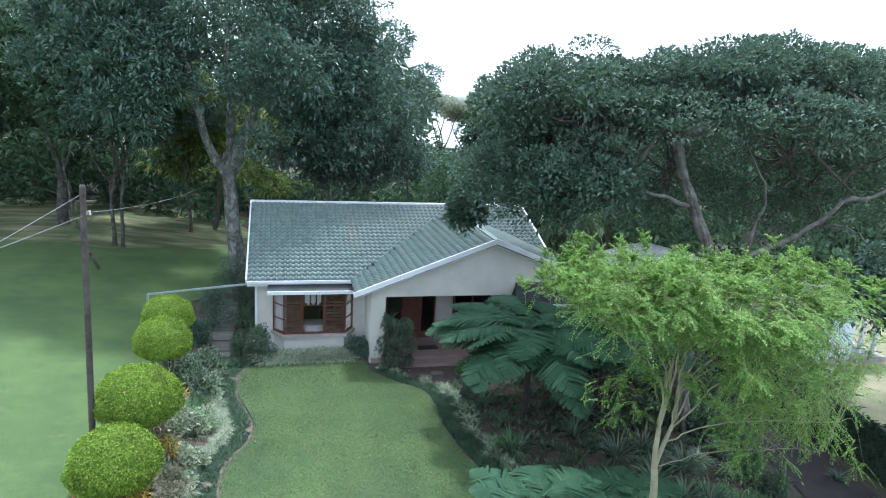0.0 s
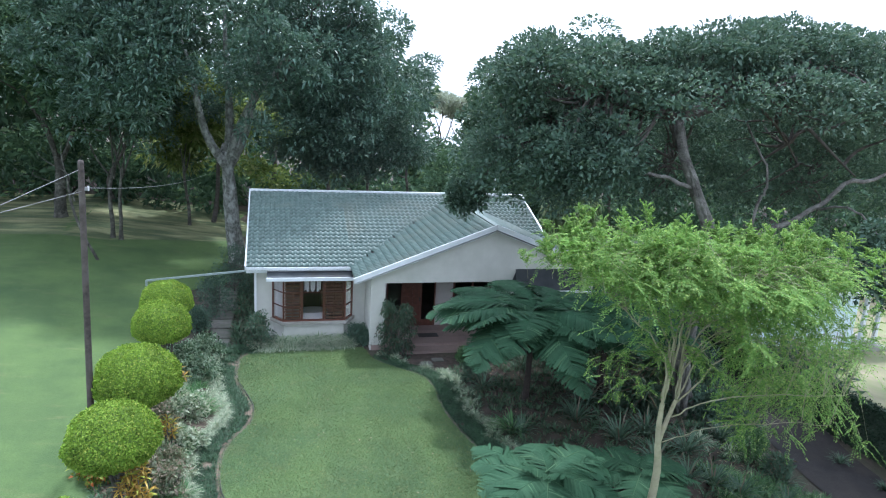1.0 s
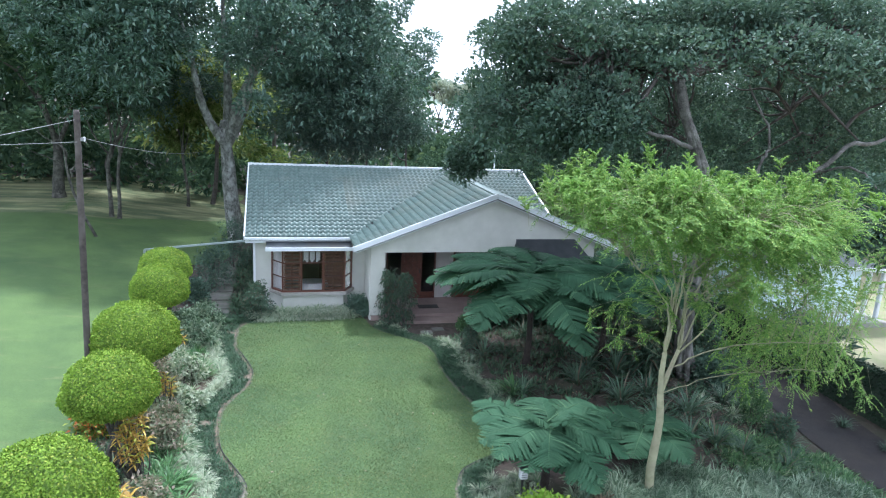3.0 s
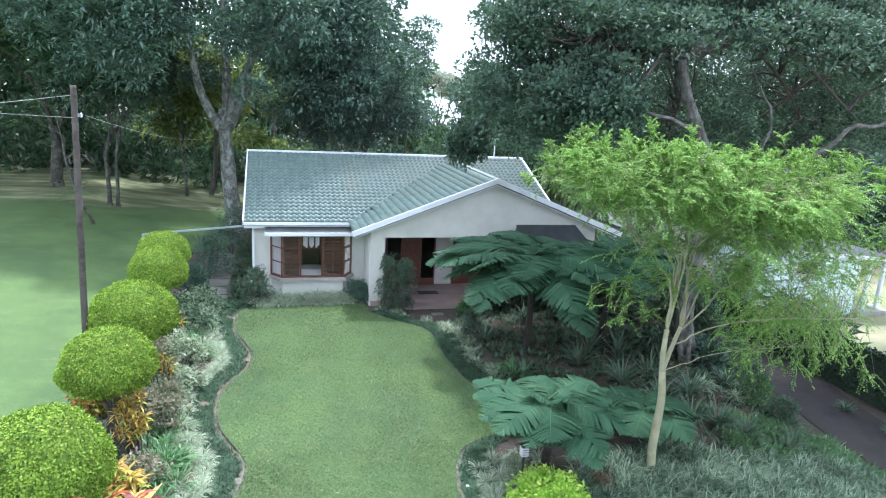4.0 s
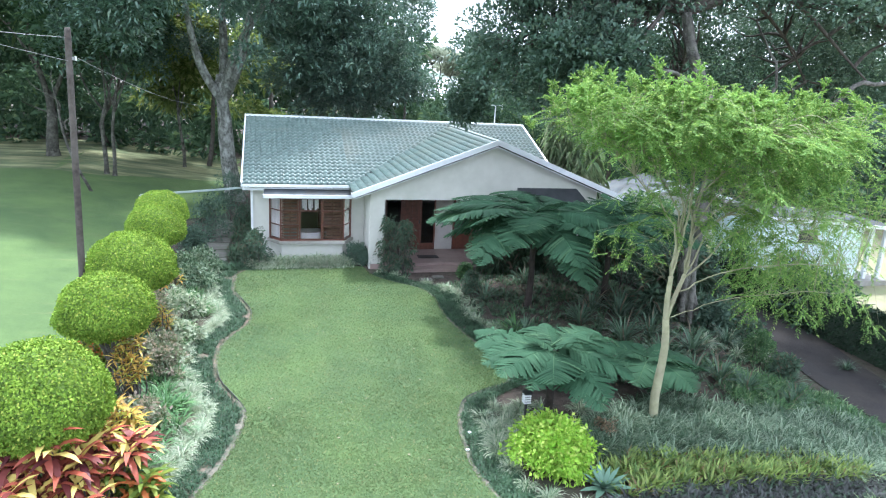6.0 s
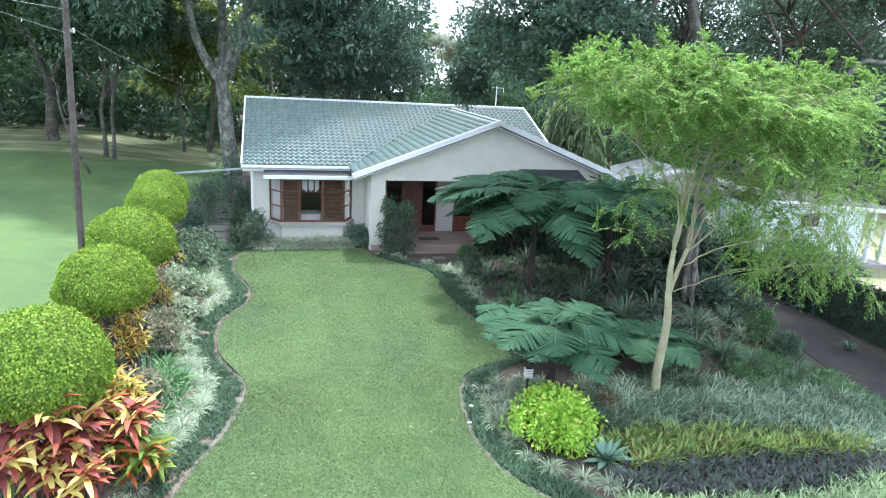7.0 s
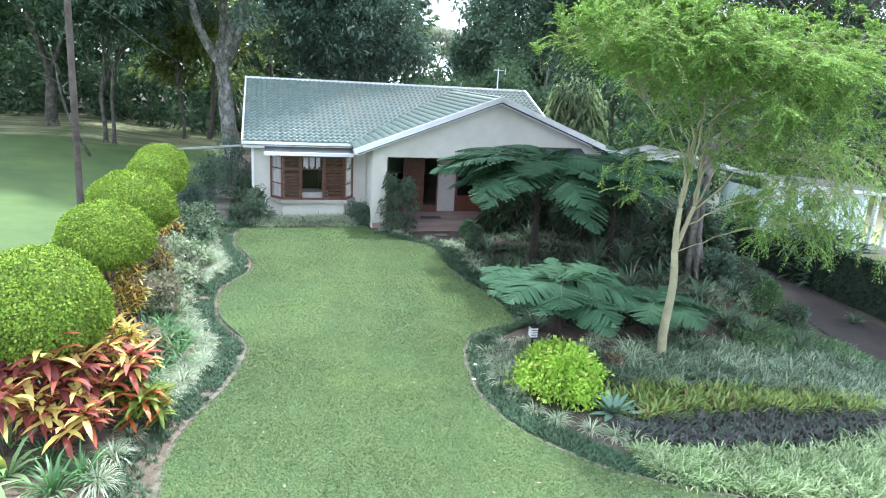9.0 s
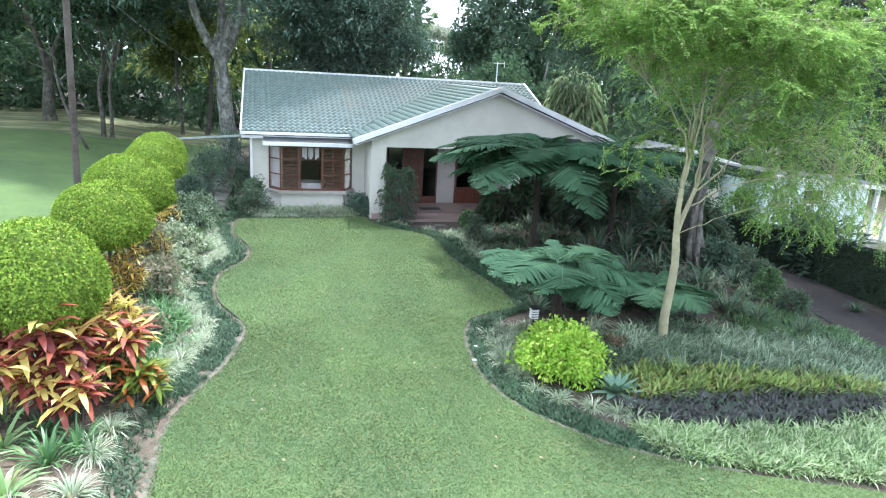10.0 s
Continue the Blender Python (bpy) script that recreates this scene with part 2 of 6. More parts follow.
L = dict(
    mango=leaf_material("broad dark leaves", (0.08, 0.143, 0.112), (0.14, 0.22, 0.165), (0.21, 0.285, 0.212), 0.4, 0.24, 0.08, 0.9, 0.4),
    fig=leaf_material("small dark leaves", (0.068, 0.119, 0.09), (0.115, 0.176, 0.126), (0.165, 0.22, 0.155), 0.6, 0.24, 0.06, 0.9),
    wood_far=leaf_material("forest leaves", (0.046, 0.09, 0.058), (0.115, 0.19, 0.108), (0.165, 0.24, 0.115), 0.8, 0.3, 0.06, 0.25),
    light_far=leaf_material("bright understorey leaves", (0.05, 0.09, 0.035), (0.11, 0.17, 0.065), (0.2, 0.25, 0.11), 0.5, 0.35, 0.15, 0.3),
    # sunlight is put into this leaf colour, brighter and yellower than the forest leaves
    sunlit=leaf_material("yellowish leaves with painted sunlight", (0.1, 0.15, 0.045), (0.22, 0.28, 0.09), (0.3, 0.33, 0.14), 0.6, 0.5, 0.2, 0.5),
    feathery=leaf_material("yellow green feathery leaves", (0.14, 0.26, 0.07), (0.25, 0.4, 0.11), (0.38, 0.5, 0.15), 0.6, 0.42, 0.12, 0.7),
    topiary=leaf_material("clipped yellow green leaves", (0.12, 0.212, 0.028), (0.275, 0.4, 0.056), (0.38, 0.44, 0.085), 0.65, 0.2, 0.06, 1.8, 0.12),
    golden=leaf_material("golden green leaves", (0.24, 0.44, 0.05), (0.44, 0.63, 0.1), (0.56, 0.66, 0.17), 0.5, 0.35, 0.12, 3),
    fern=leaf_material("tree fern fronds", (0.04, 0.096, 0.052), (0.062, 0.127, 0.07), (0.092, 0.168, 0.088), 0.65, 0.25, 0.06, 1.0, 0.08),
    ivy=leaf_material("dark wall creeper leaves", (0.016, 0.034, 0.02), (0.036, 0.062, 0.034), None, 0.55, 0.1, patch=1.5, shine=0.1),
    mondo=leaf_material("dark lily turf", (0.03, 0.066, 0.037), (0.074, 0.132, 0.07), None, 0.4, 0.2, patch=2),
    pale_tuft=leaf_material("white striped grass leaves", (0.27, 0.35, 0.23), (0.57, 0.6, 0.47), (0.13, 0.22, 0.11), 0.45, 0.3, 0.18),
    striped=leaf_material("green and white striped leaves", (0.185, 0.31, 0.115), (0.5, 0.58, 0.36), (0.1, 0.18, 0.06), 0.5, 0.35, 0.22, 2),
    strap=leaf_material("green strap leaves", (0.0675, 0.162, 0.0675), (0.162, 0.297, 0.121), (0.27, 0.405, 0.216), 0.4, 0.3, 0.15, 2),
    liriope=leaf_material("grey green grass leaves", (0.1, 0.165, 0.102), (0.31, 0.385, 0.28), (0.065, 0.115, 0.065), 0.5, 0.3, 0.3, 2),
    bromeliad=leaf_material("yellow green bromeliad leaves", (0.1, 0.18, 0.05), (0.33, 0.41, 0.12), (0.17, 0.13, 0.06), 0.4, 0.3, 0.08, 2),
    purple=leaf_material("dark purple leaves", (0.028, 0.03, 0.029), (0.095, 0.1, 0.096), (0.055, 0.09, 0.055), 0.55, 0.15, 0.22, 4),
    croton=leaf_material("red and yellow croton leaves", (0.1, 0.026, 0.034), (0.46, 0.12, 0.07), (0.66, 0.54, 0.16), 0.45, 0.25, 0.4, 2),
    croton_green=leaf_material("green and yellow croton leaves", (0.08, 0.16, 0.03), (0.3, 0.34, 0.06), (0.5, 0.16, 0.05), 0.4, 0.3, 0.25, 2),
    rust=leaf_material("orange croton leaves", (0.3, 0.16, 0.035), (0.62, 0.45, 0.11), (0.42, 0.45, 0.08), 0.4, 0.35, 0.3, 3),
    shrub=leaf_material("mid green shrub leaves", (0.0607, 0.135, 0.0607), (0.149, 0.257, 0.108), (0.27, 0.351, 0.189), 0.45, 0.3, 0.1, 1.5),
    dusty=leaf_material("dusty mauve shrub leaves", (0.125, 0.17, 0.1), (0.29, 0.3, 0.2), (0.4, 0.33, 0.27), 0.6, 0.3, 0.3, 2),
    broad=leaf_material("pale broad leaves", (0.2, 0.36, 0.14), (0.42, 0.56, 0.28), (0.5, 0.52, 0.12), 0.45, 0.35, 0.12, 2),
    grass=leaf_material("grass blades", (0.097, 0.158, 0.067), (0.162, 0.228, 0.092), (0.24, 0.247, 0.112), 0.65, 0.35, 0.08, 0.5),
    agave=leaf_material("blue green agave leaves", (0.11, 0.2, 0.145), (0.17, 0.27, 0.2), None, 0.5, 0.15, patch=3),
    palm=leaf_material("pale drooping palm leaves", (0.26, 0.37, 0.22), (0.46, 0.57, 0.36), (0.54, 0.6, 0.42), 0.5, 0.35, 0.2, 1),
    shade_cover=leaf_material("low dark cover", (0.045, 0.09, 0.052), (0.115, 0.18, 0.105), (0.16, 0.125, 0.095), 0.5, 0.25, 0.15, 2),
    # distance haze is painted into these leaves as a pale grey-green
    haze=leaf_material("far leaves with painted haze", (0.3, 0.34, 0.28), (0.42, 0.46, 0.38), None, 0.8, 0.3, patch=0.2),
    palm_dark=leaf_material("dark drooping leaves", (0.066, 0.118, 0.08), (0.15, 0.225, 0.15), (0.18, 0.15, 0.11), 0.45, 0.25, 0.12, 2),
    dry=leaf_material("dry brown leaves", (0.162, 0.121, 0.081), (0.351, 0.27, 0.176), None, 0.8, 0.1),
)


# ---- mesh helpers ----
def mesh_np(name, verts, tris, material):
    me = bpy.data.meshes.new(name)
    verts, tris = np.asarray(verts, np.float32), np.asarray(tris, np.int32)
    me.vertices.add(len(verts))
    me.vertices.foreach_set("co", verts.ravel())
    me.loops.add(tris.size)
    me.loops.foreach_set("vertex_index", tris.ravel())
    me.polygons.add(len(tris))
    me.polygons.foreach_set("loop_start", np.arange(len(tris), dtype=np.int32) * 3)
    me.update(calc_edges=True)
    me.materials.append(material)
    return me


def put(name, me, parent=None, m=None, label=""):
    ob = new(name, me)
    if parent:
        ob.parent = parent
    if m is not None:
        ob.matrix_basis = m
    if label:
        ob["label"] = label
    return ob


def part(name, bm, material, parent=None, label="", smooth=False):
    me = bpy.data.meshes.new(name)
    bmesh.ops.recalc_face_normals(bm, faces=bm.faces)
    bm.to_mesh(me)
    bm.free()
    me.materials.append(material)
    if smooth:
        me.polygons.foreach_set("use_smooth", [True] * len(me.polygons))
    return put(name, me, parent, None, label)


def box(bm, x0, x1, y0, y1, z0, z1, bevel=0.0):
    r = bmesh.ops.create_cube(bm, size=1)
    vs = r["verts"]
    for v in vs:
        v.co = Vector(((x0 + x1) / 2 + v.co.x * (x1 - x0), (y0 + y1) / 2 + v.co.y * (y1 - y0), (z0 + z1) / 2 + v.co.z * (z1 - z0)))
    if bevel:
        es = list({e for v in vs for e in v.link_edges})
        bmesh.ops.bevel(bm, geom=es, offset=bevel, segments=2, affect="EDGES")
    return bm


def boxes(*args, bevel=0.0):
    bm = bmesh.new()
    for a in args:
        box(bm, *a, bevel=bevel)
    return bm


def prism(points, axis, a, b):
    """A polygon drawn in the plane across axis ('x' or 'y'), swept from a to b."""
    bm = bmesh.new()
    rings = []
    for v in (a, b):
        rings.append([bm.verts.new((v, p, q) if axis == "x" else (p, v, q) if axis == "y" else (p, q, v)) for p, q in points])
    n = len(points)
    bm.faces.new(rings[0])
    bm.faces.new(rings[1][::-1])
    for i in range(n):
        bm.faces.new((rings[0][i], rings[0][(i + 1) % n], rings[1][(i + 1) % n], rings[1][i]))
    return bm


def beam(p, q, w, d):
    """A bar of section w x d from p to q."""
    p, q = Vector(p), Vector(q)
    way = (q - p).normalized()
    side = way.cross(Vector((0, 0, 1)))
    side = side.normalized() if side.length > 1e-3 else Vector((1, 0, 0))
    up = side.cross(way)
    bm = bmesh.new()
    ring = [[bm.verts.new(e + side * sx * w / 2 + up * sz * d / 2) for sx, sz in ((-1, -1), (1, -1), (1, 1), (-1, 1))] for e in (p, q)]
    bm.faces.new(ring[0]), bm.faces.new(ring[1][::-1])
    for i in range(4):
        bm.faces.new((ring[0][i], ring[0][(i + 1) % 4], ring[1][(i + 1) % 4], ring[1][i]))
    return bm


def empty(name, label, category, group="", at=(0, 0, 0), kind=""):
    ob = new(name)
    ob.empty_display_size = 0.2
    ob.location = at
    return tagged(ob, label, category, group, kind)


def tube(points, radii, sides=8, wob=0.0, rng=None):
    """Verts and triangles of a tapered round limb along points."""
    pts = np.asarray(points, float)
    n = len(pts)
    d = np.gradient(pts, axis=0)
    d /= np.linalg.norm(d, axis=1)[:, None] + 1e-9
    ref = np.array([0.31, 0.95, 0.05])
    u = np.cross(d, ref)
    u /= np.linalg.norm(u, axis=1)[:, None] + 1e-9
    w = np.cross(d, u)
    a = np.linspace(0, 2 * math.pi, sides, endpoint=False)
    rad = np.asarray(radii, float)[:, None] * np.ones((1, sides))
    if wob and rng is not None:
        rad = rad * (1 + wob * rng.normal(size=rad.shape))
    v = pts[:, None, :] + rad[..., None] * (np.cos(a)[None, :, None] * u[:, None, :] + np.sin(a)[None, :, None] * w[:, None, :])
    v = v.reshape(-1, 3)
    f = []
    for i in range(n - 1):
        for j in range(sides):
            k = (j + 1) % sides
            p, q, r, s = i * sides + j, i * sides + k, (i + 1) * sides + k, (i + 1) * sides + j
            f += [(p, q, r), (p, r, s)]
    v = np.vstack([v, pts[-1]])
    t = len(v) - 1
    f += [((n - 1) * sides + j, (n - 1) * sides + (j + 1) % sides, t) for j in range(sides)]
    return v, np.array(f)


def joined(pieces):
    vs, fs, o = [], [], 0
    for v, f in pieces:
        vs.append(v)
        fs.append(np.asarray(f) + o)
        o += len(v)
    return np.vstack(vs), np.vstack(fs)


def unit(v):
    return v / (np.linalg.norm(v, axis=-1, keepdims=True) + 1e-9)


def leaves(P, D, length, width, rng, droop=0.15, fold=0.18, normal=None):
    """Folded leaves with a midrib: base at P, pointing along D."""
    n = len(P)
    length, width = np.broadcast_to(length, n)[:, None], np.broadcast_to(width, n)[:, None]
    D = unit(D)
    R = rng.normal(size=(n, 3)) if normal is None else normal + 0.35 * rng.normal(size=(n, 3))
    S = unit(np.cross(D, R))
    N = np.cross(S, D)
    N = np.where(N[:, 2:3] < 0, -N, N)
    mid = P + D * length * 0.45
    tip = P + D * length - np.array([0, 0, 1.0]) * length * droop
    a, b = mid + S * width / 2 + N * width * fold, mid - S * width / 2 + N * width * fold
    V = np.stack([P, a, tip, b], 1).reshape(-1, 3)
    i = np.arange(n)[:, None] * 4
    F = np.hstack([i, i + 1, i + 2, i, i + 2, i + 3]).reshape(-1, 3)
    return V, F


def blades(P, D, length, width, bend, rng):
    """Arching strap leaves in three joints: base P, first direction D, bending to the ground by bend."""
    n = len(P)
    length, width, bend = (np.broadcast_to(a, n)[:, None] for a in (length, width, bend))
    D = unit(D)
    flat = D * np.array([1, 1, 0]) + 1e-4
    out = unit(flat)
    S = np.stack([-out[:, 1], out[:, 0], np.zeros(n)], 1)
    pts, p, d = [P], P, D
    for k in range(3):
        d = unit(d + (out * 0.35 - np.array([0, 0, 1.0])) * bend * (0.35 + 0.35 * k))
        p = p + d * length / 3
        pts.append(p)
    w = width / 2
    V = np.stack([pts[0] - S * w * 0.7, pts[0] + S * w * 0.7, pts[1] - S * w, pts[1] + S * w, pts[2] - S * w * 0.75, pts[2] + S * w * 0.75, pts[3]], 1).reshape(-1, 3)
    i = np.arange(n)[:, None] * 7
    F = np.hstack([i, i + 1, i + 3, i, i + 3, i + 2, i + 2, i + 3, i + 5, i + 2, i + 5, i + 4, i + 4, i + 5, i + 6]).reshape(-1, 3)
    return V, F


def ball(n, rng):
    return unit(rng.normal(size=(n, 3)))


def clumps(C, R, per, size, rng, up=0.35, aspect=0.5, droop=0.2, shell=0.45, level=0.0, crest=0.0):
    """Leaf clumps: centres C with radii R (n, 3), per leaves in each; crest: the share of the lower leaves that sit on the upper side instead."""
    n = len(C)
    d = ball(n * per, rng).reshape(n, per, 3)
    d[..., 2] = np.where((d[..., 2] < 0) & (rng.random((n, per)) < crest), -d[..., 2], d[..., 2])
    r = shell + (1 - shell) * rng.random((n, per, 1)) ** 0.6
    P = C[:, None, :] + d * r * R[:, None, :]
    D = d * 0.8 + np.array([0, 0, up]) + 0.5 * rng.normal(size=d.shape)
    P, D = P.reshape(-1, 3), D.reshape(-1, 3)
    ln = size * (0.65 + 0.7 * rng.random(len(P)))
    if level:
        return leaves(P, D, ln, ln * aspect, rng, droop, normal=level * rng.normal(size=P.shape) * 0.35 + np.array([0, 0, level]))
    return leaves(P, D, ln, ln * aspect, rng, droop)


# ---- the lie of the land ----
def step(a, b, v):
    t = np.clip((np.asarray(v, float) - a) / (b - a), 0, 1)
    return t * t * (3 - 2 * t)


def land(x, y):
    x, y = np.asarray(x, float), np.asarray(y, float)
    a = 5 + 6 * step(10.5, 14.5, y)
    t = np.clip((x - a) / (15.5 - a), 0, 1)
    z = -0.2 - 1.05 * (0.6 * t + 0.4 * t * t * (3 - 2 * t))
    z = z - 0.9 * step(17, 27, x)
    z = z + 0.25 * step(5.0, 7.5, x) * (1 - step(9, 12, x)) * step(13.5, 16, y) * (1 - step(19, 21, y))
    z = z + 0.12 * np.clip(-1.2 - x, 0, 9)
    return z + 0.35 * step(26, 40, y) * (1 - step(-4, 8, x))


def at(x, y, dz=0.0):
    return (x, y, float(land(x, y)) + dz)


def sheet(name, xs, ys, material, lift=0.0, label="", category="ground"):
    """A sheet over the land: xs is either a row of x, or a function that gives a row for each y."""
    rows = []
    for y in ys:
        r = xs(y) if callable(xs) else xs
        rows.append(np.stack([r, np.full(len(r), y), land(r, np.full(len(r), y)) + lift], 1))
    V = np.vstack(rows)
    n, k = len(rows), len(rows[0])
    i, j = np.meshgrid(np.arange(n - 1), np.arange(k - 1), indexing="ij")
    p = (i * k + j).ravel()
    F = np.concatenate([np.stack([p, p + 1, p + k + 1], 1), np.stack([p, p + k + 1, p + k], 1)])
    me = mesh_np(name, V, F, material)
    me.polygons.foreach_set("use_smooth", np.ones(len(F), bool))
    return tagged(put(name, me), label, category, kind="structure")


far = np.array([45, 60, 80, 120, 200, 400, 900, 2500], float)
gx = np.concatenate([-far[::-1], np.arange(-32, 40.1, 0.5), far])
gy = np.concatenate([-far[::-1], np.arange(-12, 44.1, 0.5), far + 5])
sheet("ground", gx, gy, M["soil"], 0.0, "dark bare soil under the beds and trees", "ground")


def spline(points):
    """A smooth curve x(y) through a few (y, x) points."""
    p = np.array(sorted(points))
    y, x = p[:, 0], p[:, 1]
    m = np.gradient(x, y)

    def value(v):
        v = np.asarray(v, float)
        k = np.clip(np.searchsorted(y, v) - 1, 0, len(y) - 2)
        hh = y[k + 1] - y[k]
        t = np.clip((v - y[k]) / hh, -3, 3)
        t3, t2 = t ** 3, t ** 2
        c = (2 * t3 - 3 * t2 + 1) * x[k] + (t3 - 2 * t2 + t) * hh * m[k] + (-2 * t3 + 3 * t2) * x[k + 1] + (t3 - t2) * hh * m[k + 1]
        return np.where(v < y[0], x[0], np.where(v > y[-1], x[-1], c))
    return value


lawn_left = spline([(-12, -2.2), (4, -1.7), (7.2, -1.46), (8.5, -1.47), (9.5, -1.2), (10.4, -0.83), (11.3, -0.62), (12.1, -0.55), (12.6, -0.72), (13.0, -0.9), (13.5, -1.11), (14.15, -1.23), (14.9, -1.26), (15.6, -1.18), (16.2, -0.94), (16.7, -0.68), (17.3, -0.59), (17.8, -0.61), (18.5, -0.79), (19.5, -1.09), (20.6, -1.14), (21.4, -1.02), (21.9, -0.6)])
lawn_right = spline([(-12, 13.7), (3.5, 13.4), (5.0, 11.5), (5.8, 7.9), (6.1, 6.7), (6.45, 5.6), (7.0, 4.65), (7.65, 4.05), (8.55, 3.53), (9.4, 3.32), (10.3, 3.36), (10.96, 3.45), (11.6, 3.66), (12.05, 3.96), (12.32, 4.4), (12.55, 4.95), (13.05, 5.18), (13.6, 5.2), (14.65, 5.06), (15.5, 4.86), (16.4, 4.73), (17.4, 4.69), (18.5, 4.74), (19.4, 4.45), (20.0, 3.83), (20.8, 3.2), (21.5, 3.06), (21.9, 3.0)])
lawn_y = np.concatenate([np.arange(-12, 5, 0.5), np.arange(5, 21.91, 0.08)])
sheet("lawn", lambda y: np.linspace(lawn_left(y), lawn_right(y), 60), lawn_y, M["lawn"], 0.03, "mown green lawn with a wavy edge", "lawn")
sheet("side_lawn", lambda y: np.concatenate([np.linspace(-90, -16, 12), np.linspace(-15, -3.55 + 0.15 * math.sin(y * 1.3) - 1.2 * step(22, 24, y) + 2.6 * step(26, 30, y), 30)]), np.arange(-12, 46, 0.5), M["rough_grass"], 0.03, "wide shaded lawn under the trees, dry in patches", "lawn")


def edging(name, line, y0, y1, side, label):
    """A low concrete strip along the wavy lawn edge."""
    ys = np.arange(y0, y1, 0.08)
    rng = np.random.default_rng(5)
    w = 0.075 + 0.03 * np.sin(ys * 1.3) + 0.012 * np.sin(ys * 5.1)
    if side < 0:
        w = w * (0.7 + 1.5 * (1 - step(11.6, 12.8, ys))) + 0.02 * np.sin(ys * 9.7) * np.sin(ys * 3.1)
    else:
        w = w * (1 + 0.7 * (1 - step(9.0, 10.5, ys)))
    x = line(ys)
    prof = ((0.0, 0.0), (0.0, 0.022), (0.25, 0.03), (0.6, 0.026), (1.0, 0.02), (1.25, 0.0))
    V = np.vstack([np.stack([x + side * w * p * (1 + 0.16 * rng.normal(size=len(ys))), ys, land(x, ys) + q + 0.007 * rng.normal(size=len(ys))], 1) for p, q in prof])
    n = len(ys)
    F = []
    for k in range(len(prof) - 1):
        i = np.arange(n - 1) + k * n
        F += [np.stack([i, i + 1, i + n + 1], 1), np.stack([i, i + n + 1, i + n], 1)]
    tagged(put(name, mesh_np(name, V, np.vstack(F), M["edging"])), label, "edging", kind="structure")


edging("lawn_edging", lawn_left, 0, 21.7, -1, "weathered concrete edging beside the lawn")
edging("lawn_edging", lawn_right, 6.3, 20.8, 1, "weathered concrete edging beside the lawn")


def border_strip(line, y0, y1, side):
    """A thin upright black strip for the shadow where the lawn's cut edge stands above the bed."""
    ys = np.arange(y0, y1, 0.08)
    x = line(ys) + side * 0.012
    up = 0.055 * np.sin(np.pi * (ys - y0) / (y1 - y0)) ** 0.4
    rows = [np.stack([x + side * a, ys, land(x, ys) + b + up * c], 1) for a, b, c in ((0.0, -0.02, 0), (0.0, 0.0, 1), (0.018, 0.0, 1), (0.018, -0.02, 0))]
    n = len(ys)
    F = []
    for k in range(3):
        i = np.arange(n - 1) + k * n
        F += [np.stack([i, i + 1, i + n + 1], 1), np.stack([i, i + n + 1, i + n], 1)]
    tagged(put("border_strip", mesh_np("border_strip", np.vstack(rows), np.vstack(F), M["lamp_dark"])), "thin black strip standing in for the shadow under the lawn's cut edge", "edging", kind="structure")


# the cut edge's shadow, added as black strips on these stretches
for y0, y1 in ((11.9, 14.3), (17.2, 19.7)):
    border_strip(lawn_left, y0, y1, -1)
border_strip(lawn_right, 11.5, 12.6, 1)
sheet("flower_bed", lambda y: np.linspace(-3.75 + 0.15 * math.sin(y * 1.3), lawn_left(y) - 0.05, 16), np.arange(-4, 21.9, 0.15), M["bed_soil"], 0.012, "pale brown garden soil of the long flower bed", "flower bed")
sheet("dry_ground", lambda y: np.linspace(-17 + math.sin(y), -1.6 - 0.8 * math.sin(y * 0.9) - 7.0 * (1 - step(34, 37, y)), 30), np.arange(34.4, 46.0, 0.3), M["dry_ground"], 0.036, "dry leaf-strewn ground under the trees, pale streaks painted for sun", "ground")
drive_mid = spline([(-12, 15.2), (4, 15.2), (11, 15.4), (13.5, 15.4), (16, 16.0), (20, 16.6), (30, 17.0), (44, 17)])
sheet("driveway", lambda y: np.linspace(drive_mid(y) - 1.1, drive_mid(y) + 1.4, 10), np.arange(-12, 40, 0.5), M["tarmac"], 0.03, "dark tarred driveway beside a green wall", "driveway")
sheet("yard", np.concatenate([np.arange(17.75, 40, 1.0), [60, 90]]), np.arange(-12, 44, 0.5), M["yard"], 0.04, "pale dry earth yard behind the wall", "yard")


# ---- the house ----
house = empty("house", "single-storey house with cream plaster walls and grey tiled roof", "house", at=(0, 0, 0))
PITCH = 0.38
EAVE_Y, EAVE_Z, RIDGE_Y = 22.95, 2.5, 28.0
WX0, WXA, WX1, WY = 2.65, 7.5, 12.35, 21.3
WEAVE = 2.47
G0 = -0.25


def main_z(y):
    return EAVE_Z + PITCH * (y - EAVE_Y)


def wing_z(x):
    return WEAVE + PITCH * (min(x - WX0, WX1 - x))


RIDGE_Z, APEX_Z = main_z(RIDGE_Y), wing_z(WXA)
X0, X1 = -1.0, 10.85
BACK_Y = 2 * RIDGE_Y - EAVE_Y


